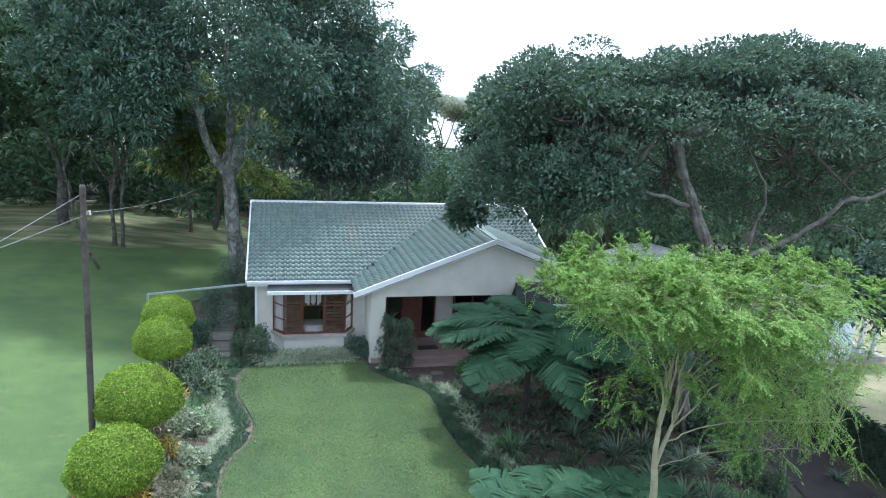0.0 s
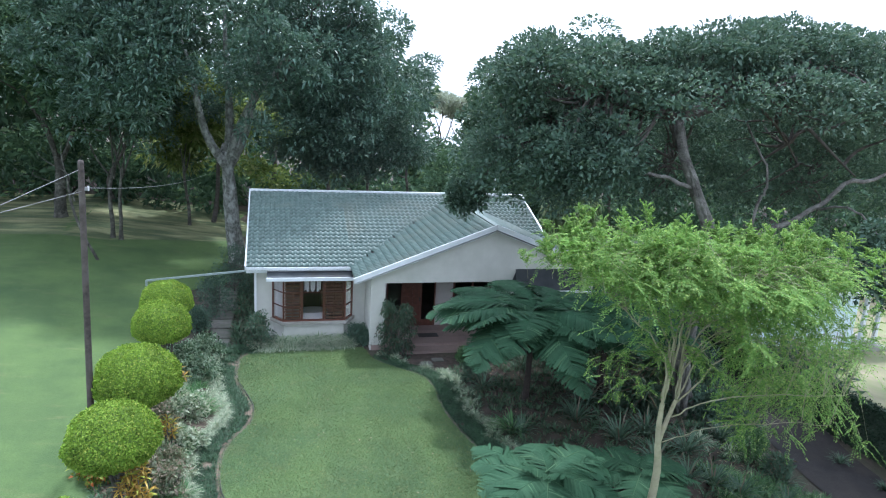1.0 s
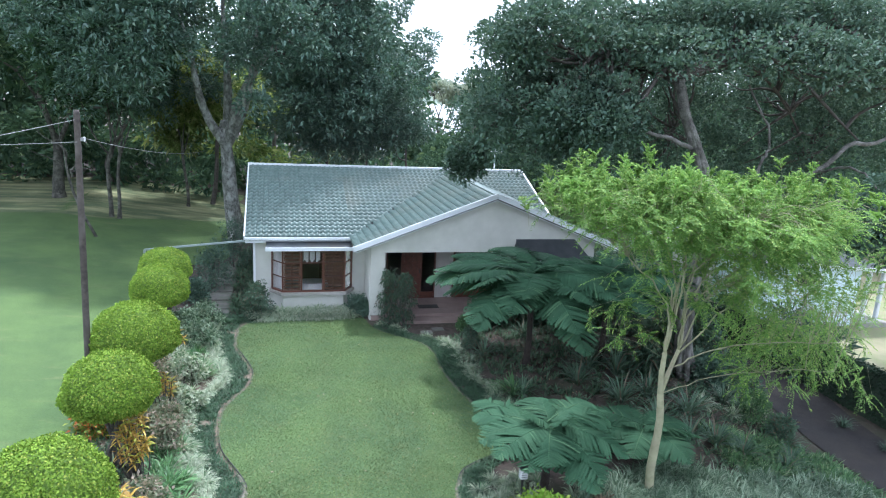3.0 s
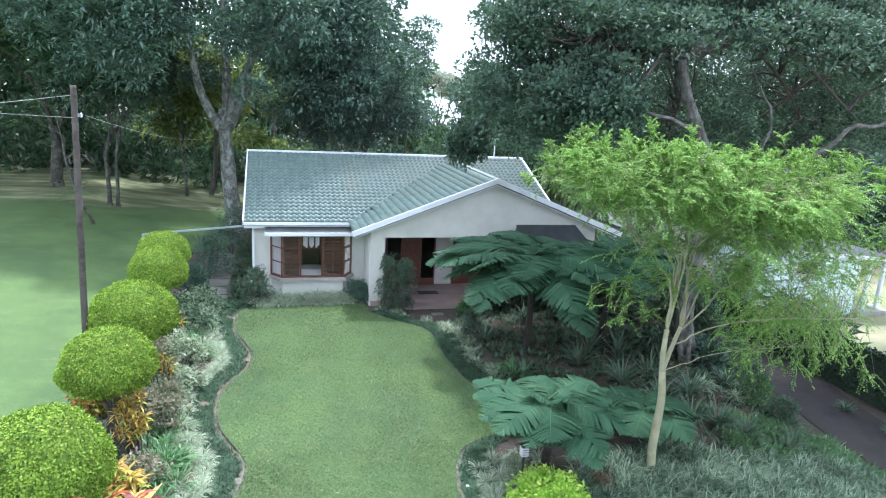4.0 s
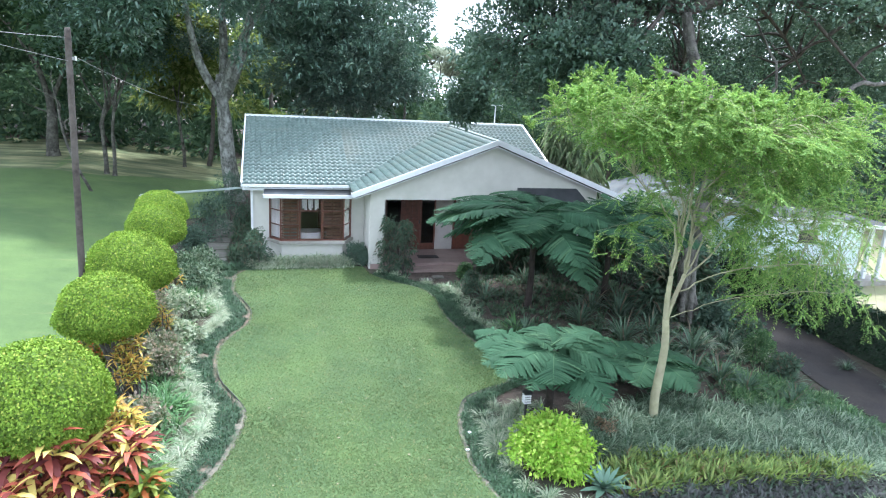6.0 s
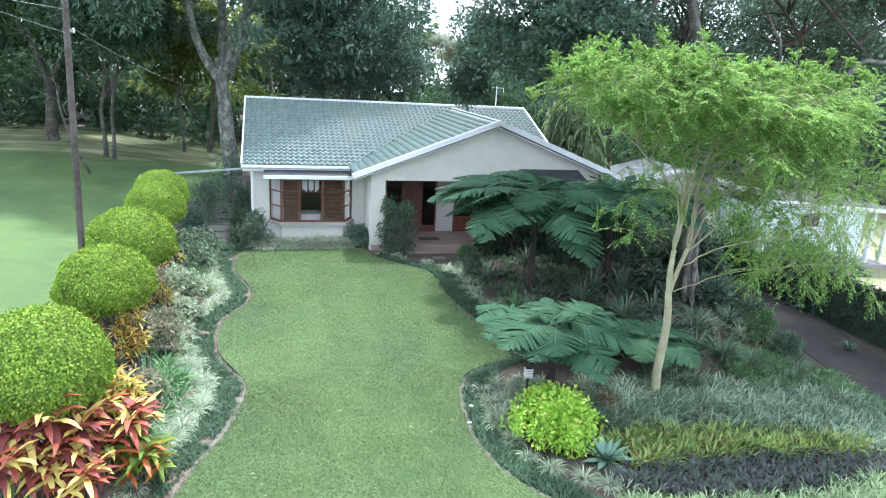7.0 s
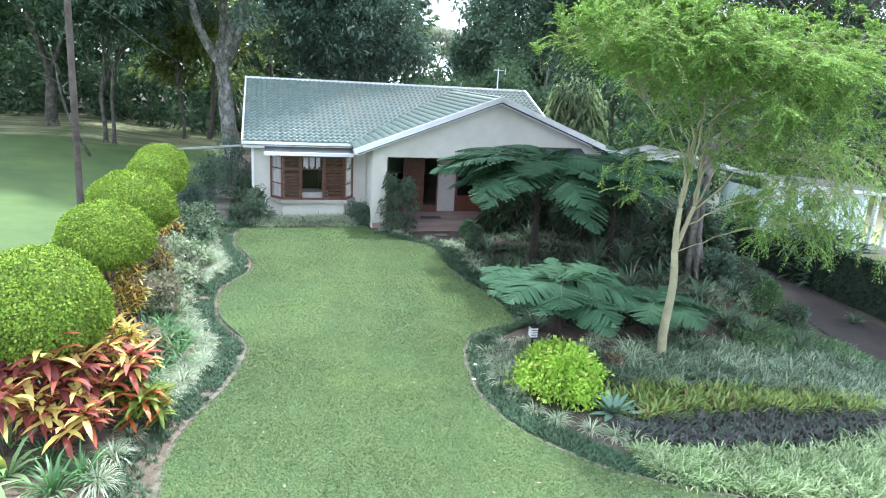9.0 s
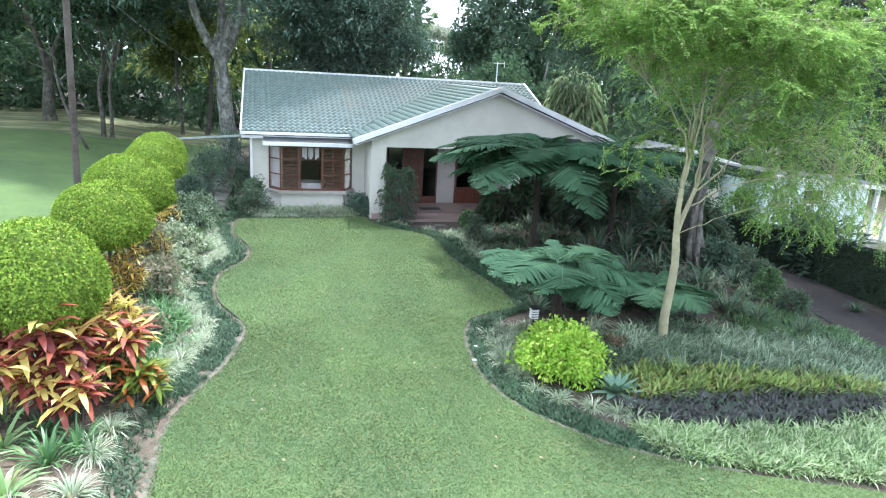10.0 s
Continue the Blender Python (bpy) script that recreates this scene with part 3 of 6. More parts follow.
def house_walls():
    # front wall with the bay opening
    part("wall", boxes((-0.75, 0.0, 23.25, 23.47, G0, 2.5), (0.0, 2.66, 23.25, 23.47, G0, 0.5), (0.0, 2.66, 23.25, 23.47, 2.1, 2.5), (2.66, 3.2, 23.25, 23.47, G0, 2.5)), M["plaster"], house)
    # left gable end and the rest of the shell
    part("wall", prism([(23.47, G0), (BACK_Y - 0.3, G0), (BACK_Y - 0.3, 2.45), (RIDGE_Y, RIDGE_Z - 0.14), (23.47, 2.56)], "x", -0.75, -0.53), M["plaster"], house)
    part("wall", boxes((-0.53, 10.6, BACK_Y - 0.5, BACK_Y - 0.28, G0, 2.4)), M["plaster"], house)
    part("wall", prism([(23.5, G0), (BACK_Y - 0.52, G0), (BACK_Y - 0.52, 2.4), (RIDGE_Y, RIDGE_Z - 0.14), (24.0, 2.6)], "x", 10.4, 10.6), M["plaster"], house)
    # wing: side walls, the gable above the porch, the pier and the wall beside the awning
    part("wall", boxes((3.2, 3.4, 21.87, 23.25, G0, 2.46)), M["plaster"], house, "plaster side wall of the gabled wing")
    part("wall", boxes((11.4, 11.6, 21.87, 25.5, G0, 2.6)), M["plaster"], house)
    z = lambda x: wing_z(x) - 0.09
    part("gable_wall", prism([(3.2, 2.25), (8.55, 2.25), (8.55, 2.05), (10.9, 2.05), (10.9, 2.25), (11.6, 2.25), (11.6, z(11.6)), (WXA, z(WXA)), (3.2, z(3.2))], "y", 21.65, 21.87), M["plaster"], house, "plain cream plaster gable wall")
    part("pier", boxes((3.2, 3.7, 21.65, 21.87, G0, 2.25)), M["plaster"], house, "square plaster pier at the porch corner")
    part("wall", boxes((8.2, 8.55, 21.65, 21.87, G0, 2.25), (8.55, 10.9, 21.65, 21.87, G0, 0.3), (10.9, 11.6, 21.65, 21.87, G0, 2.25)), M["plaster"], house)
    # the porch: back wall in pieces round the door, a low wall, and the ceiling, all in the darker plaster
    part("wall", boxes((3.4, 4.05, 23.47, 23.65, 0.0, 2.45), (5.95, 6.65, 23.47, 23.65, 0.0, 2.45), (8.2, 8.55, 23.47, 23.65, 0.0, 2.45), (6.65, 8.2, 23.47, 23.65, 2.15, 2.45), (4.05, 5.95, 23.47, 23.65, 2.15, 2.45)), M["shade_plaster"], house, "plaster wall inside the porch, its shade painted in")
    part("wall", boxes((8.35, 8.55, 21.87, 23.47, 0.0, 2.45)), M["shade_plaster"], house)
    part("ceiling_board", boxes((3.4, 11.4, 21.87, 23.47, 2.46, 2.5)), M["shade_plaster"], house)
    part("porch_floor", boxes((3.25, 8.35, 21.6, 23.47, G0, -0.02)), M["floor_tile"], house, "pinkish tiled porch floor")
    for k in range(4):
        for j in range(3):
            part("tile", boxes((3.75 + k * 1.05, 4.77 + k * 1.05, 21.62 + j * 0.62, 22.22 + j * 0.62, -0.018, -0.006)), M["floor_tile"], house)
    part("porch_step", boxes((4.1, 6.6, 21.1, 21.6, G0, -0.1)), M["floor_tile"], house, "pinkish tiled step before the porch", )
    part("base_slab", boxes((-0.53, 10.6, 23.47, BACK_Y - 0.5, G0, -0.03)), M["slab"], house)


def roof_slab(pts, label):
    """A roof slope with its thickness; pts run round the slope, in space."""
    bm = bmesh.new()
    top = [bm.verts.new(p) for p in pts]
    low = [bm.verts.new(Vector(p) - Vector((0, 0, 0.11))) for p in pts]
    bm.faces.new(top), bm.faces.new(low[::-1])
    for i in range(len(pts)):
        k = (i + 1) % len(pts)
        bm.faces.new((top[i], low[i], low[k], top[k]))
    return part("roof", bm, M["underlay"], house, label)


house_walls()
J = WXA - WX0
roof_front = roof_slab([(X0, EAVE_Y, EAVE_Z), (WX0, EAVE_Y, EAVE_Z), (WXA, EAVE_Y + (APEX_Z - EAVE_Z) / PITCH, APEX_Z), (WX1 - (WX1 - X1), EAVE_Y + (wing_z(X1) - EAVE_Z) / PITCH, wing_z(X1)), (X1, RIDGE_Y, RIDGE_Z), (X0, RIDGE_Y, RIDGE_Z)], "main roof slope of grey-green cement tiles")
roof_slab([(X0, RIDGE_Y, RIDGE_Z), (X1, RIDGE_Y, RIDGE_Z), (X1, BACK_Y, EAVE_Z), (X0, BACK_Y, EAVE_Z)], "rear roof slope")
roof_left = roof_slab([(WX0, WY, WEAVE), (WXA, WY, APEX_Z), (WXA, EAVE_Y + (APEX_Z - EAVE_Z) / PITCH, APEX_Z), (WX0, EAVE_Y, WEAVE)], "wing roof slope of grey-green cement tiles")
roof_right = roof_slab([(WXA, WY, APEX_Z), (WX1, WY, WEAVE), (WX1, 25.8, WEAVE), (X1, EAVE_Y + (wing_z(X1) - EAVE_Z) / PITCH, wing_z(X1)), (WXA, EAVE_Y + (APEX_Z - EAVE_Z) / PITCH, APEX_Z)], "wing roof slope of grey-green cement tiles")

TW, TG = 0.1935, 0.255


def tile_shape():
    """One roll tile: x across, y up the slope, z out of it."""
    us = np.array([0.0, 0.22, 0.42, 0.6, 0.8, 1.0, 1.06])
    hs = np.array([0.008, 0.0, 0.008, 0.044, 0.058, 0.036, 0.008])
    rows = []
    for y, lift in ((0.0, 0.055), (TG + 0.05, 0.006)):
        rows.append(np.stack([us * TW, np.full(7, y), hs + lift], 1))
    rows.append(np.stack([us * TW, np.full(7, 0.0), hs + 0.004], 1))
    V = np.vstack(rows)
    F = []
    for i in range(6):
        F += [(i, i + 1, i + 8), (i, i + 8, i + 7), (14 + i, 15 + i, i + 1), (14 + i, i + 1, i)]
    return V, np.array(F)


TILE_V, TILE_F = tile_shape()
tile_mesh = mesh_np("tile", TILE_V, TILE_F, M["tile"])
tile_mesh.polygons.foreach_set("use_smooth", [True] * len(TILE_F))
ca = 1 / math.sqrt(1 + PITCH * PITCH)
SLOPE = (RIDGE_Y - EAVE_Y) / ca


def slope_matrix(origin, u, v):
    u, v = Vector(u).normalized(), Vector(v).normalized()
    n = u.cross(v)
    return Matrix(((u.x, v.x, n.x, origin[0]), (u.y, v.y, n.y, origin[1]), (u.z, v.z, n.z, origin[2]), (0, 0, 0, 1)))


def tiled(roof, name, cols, rows, matrix, keep, own, label):
    """Lays tiles in courses; own(c, r): a separate part; keep: whether there is a tile there."""
    rng = np.random.default_rng(11)
    rest = []
    for r in range(rows):
        for c in range(cols):
            m = matrix @ Matrix.Translation((c * TW + rng.normal() * 0.002, r * TG - 0.04, 0.004 + 0.003 * rng.random())) @ Matrix.Rotation(rng.normal() * 0.006, 4, "Z")
            mid = m @ Vector((TW / 2, TG / 2, 0))
            if not keep(mid):
                continue
            if own(c, r):
                put("tile", tile_mesh, roof, m)
            else:
                a = np.array(m)
                rest.append((TILE_V @ a[:3, :3].T + a[:3, 3], TILE_F))
    if rest:
        V, F = joined(rest)
        me = mesh_np("roof_tiles", V, F, M["tile"])
        me.polygons.foreach_set("use_smooth", [True] * len(F))
        tagged(put("roof_tiles", me, roof), label, kind="stuff")


def trim_part(name, p, q, w, d, label=""):
    return part(name, beam(p, q, w, d), M["trim"], house, label)


trim_part("gutter", (X0, EAVE_Y - 0.06, EAVE_Z - 0.03), (WX0 + 0.02, EAVE_Y - 0.06, EAVE_Z - 0.03), 0.12, 0.09, "white painted gutter under the eave")
trim_part("fascia", (X0, EAVE_Y + 0.03, EAVE_Z - 0.13), (WX0, EAVE_Y + 0.03, EAVE_Z - 0.13), 0.03, 0.16)
trim_part("verge_board", (X0 - 0.025, EAVE_Y - 0.05, EAVE_Z - 0.01), (X0 - 0.025, RIDGE_Y, RIDGE_Z + 0.01), 0.05, 0.19, "white painted verge board")
trim_part("verge_board", (X1 + 0.025, EAVE_Y + 1.4, main_z(EAVE_Y + 1.4)), (X1 + 0.025, RIDGE_Y, RIDGE_Z + 0.01), 0.07, 0.17, "white painted verge board")
trim_part("barge_board", (WX0 - 0.12, WY - 0.025, WEAVE - 0.03), (WXA, WY - 0.025, APEX_Z + 0.02), 0.05, 0.18, "white painted barge board on the gable")
trim_part("barge_board", (WX1 + 0.12, WY - 0.025, WEAVE - 0.03), (WXA, WY - 0.025, APEX_Z + 0.02), 0.05, 0.18, "white painted barge board on the gable")
part("soffit", prism([(WX0, WEAVE - 0.13), (WXA, APEX_Z - 0.13), (WX1, WEAVE - 0.13), (WX1, WEAVE - 0.15), (WXA, APEX_Z - 0.15), (WX0, WEAVE - 0.15)], "y", WY, 21.65), M["trim"], house)
trim_part("ridge_cap", (X0, RIDGE_Y, RIDGE_Z + 0.05), (X1, RIDGE_Y, RIDGE_Z + 0.05), 0.2, 0.07, "pale ridge capping")
part("ridge_cap", beam((WXA, WY + 0.1, APEX_Z + 0.05), (WXA, 27.6, APEX_Z + 0.05), 0.2, 0.06), M["tile"], house, "ridge capping of grey-green tiles")
trim_part("downpipe", (-0.7, 23.19, -0.2), (-0.7, 23.19, 2.45), 0.07, 0.07, "white downpipe on the wall corner")


def bay_window():
    w = empty("window", "", "", at=(0, 0, 0))
    w.parent = house
    w["label"] = "bay window with red-brown timber frame and louvred shutters"
    pts = [(-0.1, 23.25), (0.26, 22.75), (2.42, 22.75), (2.72, 23.25)]
    z0, z1 = 0.55, 2.1
    for (xa, ya), (xb, yb) in zip(pts, pts[1:]):
        part("rail", beam((xa, ya, z0 + 0.03), (xb, yb, z0 + 0.03), 0.07, 0.07), M["wood"], w)
        part("rail", beam((xa, ya, z1 - 0.03), (xb, yb, z1 - 0.03), 0.07, 0.07), M["wood"], w)
        bm = bmesh.new()
        vs = [bm.verts.new(p) for p in ((xa, ya, z0), (xb, yb, z0), (xb, yb, z1), (xa, ya, z1))]
        bm.faces.new(vs)
        pane = part("pane", bm, M["glass"], w)
        pane.visible_shadow = False
    for x, y in pts:
        part("post", beam((x, y, z0), (x, y, z1), 0.06, 0.06), M["wood"], w)
    for x in (0.9, 1.66):
        part("mullion", beam((x, 22.75, z0), (x, 22.75, z1), 0.06, 0.06), M["wood"], w)
    for z in (1.1, 1.62):
        part("rail", beam((-0.1, 23.25, z), (0.26, 22.75, z), 0.035, 0.035), M["wood"], w)
        part("rail", beam((2.42, 22.75, z), (2.72, 23.25, z), 0.035, 0.035), M["wood"], w)
        part("rail", beam((0.26, 22.75, z), (0.9, 22.75, z), 0.045, 0.045), M["wood"], w)
        part("rail", beam((1.66, 22.75, z), (2.42, 22.75, z), 0.045, 0.045), M["wood"], w)
    part("rail", beam((0.9, 22.75, 1.62), (1.66, 22.75, 1.62), 0.03, 0.035), M["wood"], w)
    part("sill", prism([(-0.2, 23.25), (0.2, 22.64), (2.48, 22.64), (2.84, 23.25)], "z", 0.44, 0.55), M["slab"], w, "grey plaster window sill")
    part("base", prism([(-0.08, 23.25), (0.28, 22.78), (2.4, 22.78), (2.7, 23.25)], "z", G0, 0.44), M["plaster"], house)
    part("bay_roof", prism([(22.56, 2.14), (23.25, 2.4), (23.25, 2.45), (22.54, 2.19)], "x", -0.3, 2.66), M["dull_roof"], house, "grey sheet roof over the bay window")
    trim_part("fascia", (-0.32, 22.54, 2.16), (2.68, 22.54, 2.16), 0.05, 0.12, "white board along the bay roof")
    # louvred shutters stand behind the outer lights, above and below the middle rail
    for xa, xb in ((0.3, 0.86), (1.7, 2.38)):
        for za, zb in ((z0 + 0.05, 1.08), (1.13, 1.6), (1.65, 2.03)):
            part("shutter_stile", boxes((xa, xa + 0.05, 22.84, 22.88, za, zb), (xb - 0.05, xb, 22.84, 22.88, za, zb), ((xa + xb) / 2 - 0.025, (xa + xb) / 2 + 0.025, 22.84, 22.88, za, zb)), M["pale_wood"], w)
            n = int((zb - za) / 0.105)
            for i in range(n):
                z = za + (i + 0.5) * (zb - za) / n
                part("slat", prism([(22.835, z - 0.045), (22.845, z - 0.048), (22.885, z + 0.03), (22.875, z + 0.034)], "x", xa + 0.04, xb - 0.04), M["pale_wood"], w)


bay_window()
for xa, ya, xb, yb in ((0.0, 23.28, 0.34, 22.84), (2.4, 22.84, 2.66, 23.28)):
    bm = bmesh.new()
    steps = 15
    line = [(xa + (xb - xa) * i / (steps - 1) + 0.02 * (i % 2), ya + (yb - ya) * i / (steps - 1) + 0.03 * (i % 2)) for i in range(steps)]
    vs = [(bm.verts.new((x, y, 0.62)), bm.verts.new((x, y, 2.04))) for x, y in line]
    for a, b in zip(vs, vs[1:]):
        bm.faces.new((a[0], b[0], b[1], a[1]))
    cur = part("curtain", bm, M["cloth"], None)
    cur.modifiers.new("thickness", "SOLIDIFY").thickness = 0.006
    tagged(cur, "pale pleated curtain drawn back beside the bay window", "curtain", "bay window curtains")

# white pleats added in place of the bright daylight in the upper middle pane
bm = bmesh.new()
vs = [(bm.verts.new((0.98 + 0.024 * i, 22.83 + 0.025 * (i % 2), 1.66 + 0.05 * math.sin(i * 0.9))), bm.verts.new((0.98 + 0.024 * i, 22.83 + 0.025 * (i % 2), 2.04))) for i in range(25) if i % 9 != 8]
for k, (a, b) in enumerate(zip(vs, vs[1:])):
    if k % 8 != 7:
        bm.faces.new((a[0], b[0], b[1], a[1]))
bright_pleats = part("curtain", bm, M["cloth"], None)
bright_pleats.modifiers.new("thickness", "SOLIDIFY").thickness = 0.004
tagged(bright_pleats, "short white pleated cloth standing in for bright daylight in the bay window's middle light", "curtain", "bay window curtains")


def porch_door():
    d = part("door", boxes((4.66, 5.36, 23.42, 23.47, 0.0, 2.12)), M["wood"], house, "red-brown timber door leaf with glazed upper panels")
    part("door_frame", boxes((4.05, 4.1, 23.4, 23.5, 0.0, 2.15), (5.9, 5.95, 23.4, 23.5, 0.0, 2.15), (4.1, 5.9, 23.4, 23.5, 2.1, 2.15), (4.61, 4.66, 23.4, 23.5, 0.0, 2.1), (5.36, 5.41, 23.4, 23.5, 0.0, 2.1)), M["wood"], house, "red-brown timber door frame")
    for xa, xb in ((4.72, 4.98), (5.04, 5.3)):
        for z0, z1 in ((0.12, 0.62), (0.7, 1.2), (1.28, 2.02)):
            part("panel", boxes((xa, xb, 23.4, 23.42, z0, z1), bevel=0.008), M["wood"], d)
    part("handle", boxes((5.31, 5.34, 23.37, 23.42, 1.0, 1.14)), M["lamp_dark"], d, "dark metal door handle")
    part("side_light", boxes((4.1, 4.61, 23.44, 23.45, 0.5, 2.1)), M["glass"], house, "glazed panel beside the door")
    part("kick_panel", boxes((4.1, 4.61, 23.42, 23.47, 0.0, 0.5)), M["wood"], house)
    part("glazed_leaf", boxes((5.41, 5.9, 23.44, 23.45, 0.25, 2.1)), M["glass"], house, "dark glazed leaf beside the door")
    for xa, xb in ((6.65, 6.72), (7.39, 7.46), (8.13, 8.2)):
        part("window_post", boxes((xa, xb, 23.42, 23.5, 0.0, 2.15)), M["wood"], house)
    part("wood_panel", boxes((6.72, 8.13, 23.44, 23.48, 0.0, 0.6)), M["wood"], house, "red-brown timber panel below the porch window")
    part("porch_pane", boxes((6.72, 8.13, 23.455, 23.465, 0.6, 2.1)), M["glass"], house)
    part("kick_panel", boxes((5.41, 5.9, 23.42, 23.47, 0.0, 0.25)), M["wood"], house)


porch_door()


def awning_window():
    w = new("window")
    w.parent = house
    w["label"] = "timber window under a dark canopy"
    for a in ((8.55, 8.63), (9.3, 9.36), (10.08, 10.14), (10.82, 10.9)):
        part("post", boxes((*a, 21.72, 21.8, 0.3, 2.05)), M["wood"], w)
    part("rail", boxes((8.55, 10.9, 21.72, 21.8, 0.3, 0.38)), M["wood"], w)
    part("rail", boxes((8.55, 10.9, 21.72, 21.8, 1.97, 2.05)), M["wood"], w)
    pane = part("pane", boxes((8.63, 10.82, 21.755, 21.765, 0.38, 1.97)), M["glass"], w)
    pane.visible_shadow = False
    part("sill", boxes((8.5, 10.95, 21.57, 21.65, 0.24, 0.3)), M["slab"], w)
    c = part("canopy", prism([(8.3, 2.12), (8.3, 2.17), (8.5, 2.72), (10.3, 2.72), (11.05, 2.17), (11.05, 2.12)], "y", 21.64, 21.62), M["awning"], house, "dark grey canopy sheet over the window")
    bm = bmesh.new()
    q = [(8.25, 20.85, 2.12), (11.1, 20.85, 2.12), (10.75, 21.64, 2.72), (8.45, 21.64, 2.72)]
    top = [bm.verts.new(p) for p in q]
    low = [bm.verts.new((p[0], p[1], p[2] - 0.04)) for p in q]
    bm.faces.new(top), bm.faces.new(low[::-1])
    for i in range(4):
        bm.faces.new((top[i], low[i], low[(i + 1) % 4], top[(i + 1) % 4]))
    part("sheet", bm, M["awning"], c)
    part("edge_bar", boxes((8.22, 11.13, 20.81, 20.85, 2.05, 2.12)), M["trim"], c, "white front bar of the canopy")


awning_window()
part("aerial", boxes((9.6, 9.64, 28.1, 28.14, RIDGE_Z - 0.05, RIDGE_Z + 0.95), (9.4, 9.95, 28.1, 28.13, RIDGE_Z + 0.86, RIDGE_Z + 0.89), (9.92, 9.95, 28.1, 28.13, RIDGE_Z + 0.7, RIDGE_Z + 0.95)), M["trim"], house, "thin white television aerial on the ridge")
part("meter_box", boxes((-0.8, -0.75, 24.2, 24.6, 1.3, 1.8), bevel=0.01), M["lamp_dark"], house)
# the dining room behind the bay
part("room_wall", boxes((-0.5, 3.3, 27.2, 27.3, 0.0, 2.45), (3.2, 3.3, 23.6, 27.2, 0.0, 2.45)), M["dark"], house)
part("room_ceiling", boxes((-0.5, 3.3, 23.47, 27.3, 2.45, 2.49)), M["plaster"], house)
part("room_floor", boxes((-0.5, 3.3, 23.47, 27.3, -0.03, 0.0)), M["wood"], house)


# ---- trees ----
def limb(start, end, r0, r1, rng, bends=6, wander=0.06, sag=0.0):
    s, e = np.array(start, float), np.array(end, float)
    bends = max(bends, 8)
    t = np.linspace(0, 1, bends)[:, None]
    ln = np.linalg.norm(e - s)
    turn = rng.normal(size=(2, 3)) * wander * ln * 0.8
    p = s + (e - s) * t + np.sin(t * math.pi) * turn[0] + np.sin(t * 2 * math.pi) * turn[1] * 0.6
    p[:, 2] += sag * ln * np.sin(t[:, 0] * math.pi)
    return p, np.linspace(r0, r1, bends)


def smooth_line(points, n):
    """A smooth line of n points through the given ones."""
    P = np.array(points, float)
    k = np.arange(len(P))
    t = np.linspace(0, len(P) - 1, n)
    Q = np.vstack([2 * P[0] - P[1], P, 2 * P[-1] - P[-2]])
    i = np.minimum(t.astype(int), len(P) - 2)
    u = (t - i)[:, None]
    p0, p1, p2, p3 = Q[i], Q[i + 1], Q[i + 2], Q[i + 3]
    return 0.5 * (2 * p1 + (p2 - p0) * u + (2 * p0 - 5 * p1 + 4 * p2 - p3) * u ** 2 + (3 * p1 - p0 - 3 * p2 + p3) * u ** 3)


def tree(name, base, fork, tops, r, crown_c, crown_r, leaf, label, bark, rng, per=300, size=0.2, aspect=0.5, category="tree", group="", twig=0.05, droop=0.2, lean_flare=1.25, clump_scale=1.0, way=None, crest=0.5, limb_r=0.58):
    """A tree: a flared trunk (gnarled strands where it has a winding way), limbs that fork out to the crown's clumps, and the crown of leaves."""
    t = empty(name, label, category, group, base)
    o = np.array(base)
    if way:
        line = smooth_line(way, 26)
        strands = []
        for k in range(7):
            s = np.linspace(0, 1, 26)
            ang = k * 0.9 + 3.4 * s + 0.7 * np.sin(s * 9 + k)
            off = r * (0.62 + 0.9 * (1 - s) ** 5 - 0.2 * s)
            q = line + np.stack([np.cos(ang) * off, np.sin(ang) * off, 0 * s], 1)
            strands.append(tube(q - o, r * (0.52 + 0.1 * np.sin(s * 11 + 2 * k) - 0.14 * s), 8, 0.08, rng))
        strands.append(tube(line - o, r * (0.8 - 0.25 * np.linspace(0, 1, 26)), 10, 0.05, rng))
        V, F = joined(strands)
        fork = tuple(line[-1])
    else:
        p, rad = limb(base, fork, r * lean_flare, r * 0.8, rng, 8, 0.025)
        p[0, 2] -= 0.12
        rad[0] *= 1.25
        tip = p[-1] + (p[-1] - p[-2]) * 0.5
        V, F = tube(np.vstack([p, tip]) - o, np.append(rad, r * 0.4), 12, 0.05, rng)
    put("trunk", mesh_np("trunk", V, F, bark), t)
    ends = []
    for q in tops:
        start = fork if way else tuple(np.array(fork) + (o - np.array(fork)) * 0.14)
        p, rad = limb(start, q, r * limb_r, r * 0.14, rng, 11, 0.05, 0.05 if way is None else 0.16)
        V, F = tube(p - o, rad, 8, 0.04, rng)
        put("limb", mesh_np("limb", V, F, bark if way is None else M["dark_bark"]), t)
        ends.append(p)
    pts = np.vstack([e[2:] for e in ends])
    pieces = []
    C = np.asarray(crown_c)
    pick = rng.permutation(len(C))[: max(8, len(C) // 2)]
    for c in C[pick]:
        near = pts[np.argmin(np.linalg.norm(pts - c, axis=1))]
        if np.linalg.norm(c - near) > 2.6:
            continue
        p, rad = limb(near, near + (c - near) * 0.9, twig * 1.4, twig * 0.3, rng, 5, 0.1)
        pieces.append(tube(p - o, rad, 5))
    V, F = joined(pieces)
    tagged(put("branchwork", mesh_np("branchwork", V, F, M["dark_bark"]), t), kind="stuff")
    V, F = clumps(C - o, np.asarray(crown_r) * clump_scale, per, size, rng, aspect=aspect, droop=droop, level=1.0, crest=crest)
    put("crown", mesh_np("crown", V, F, leaf), t)
    return t


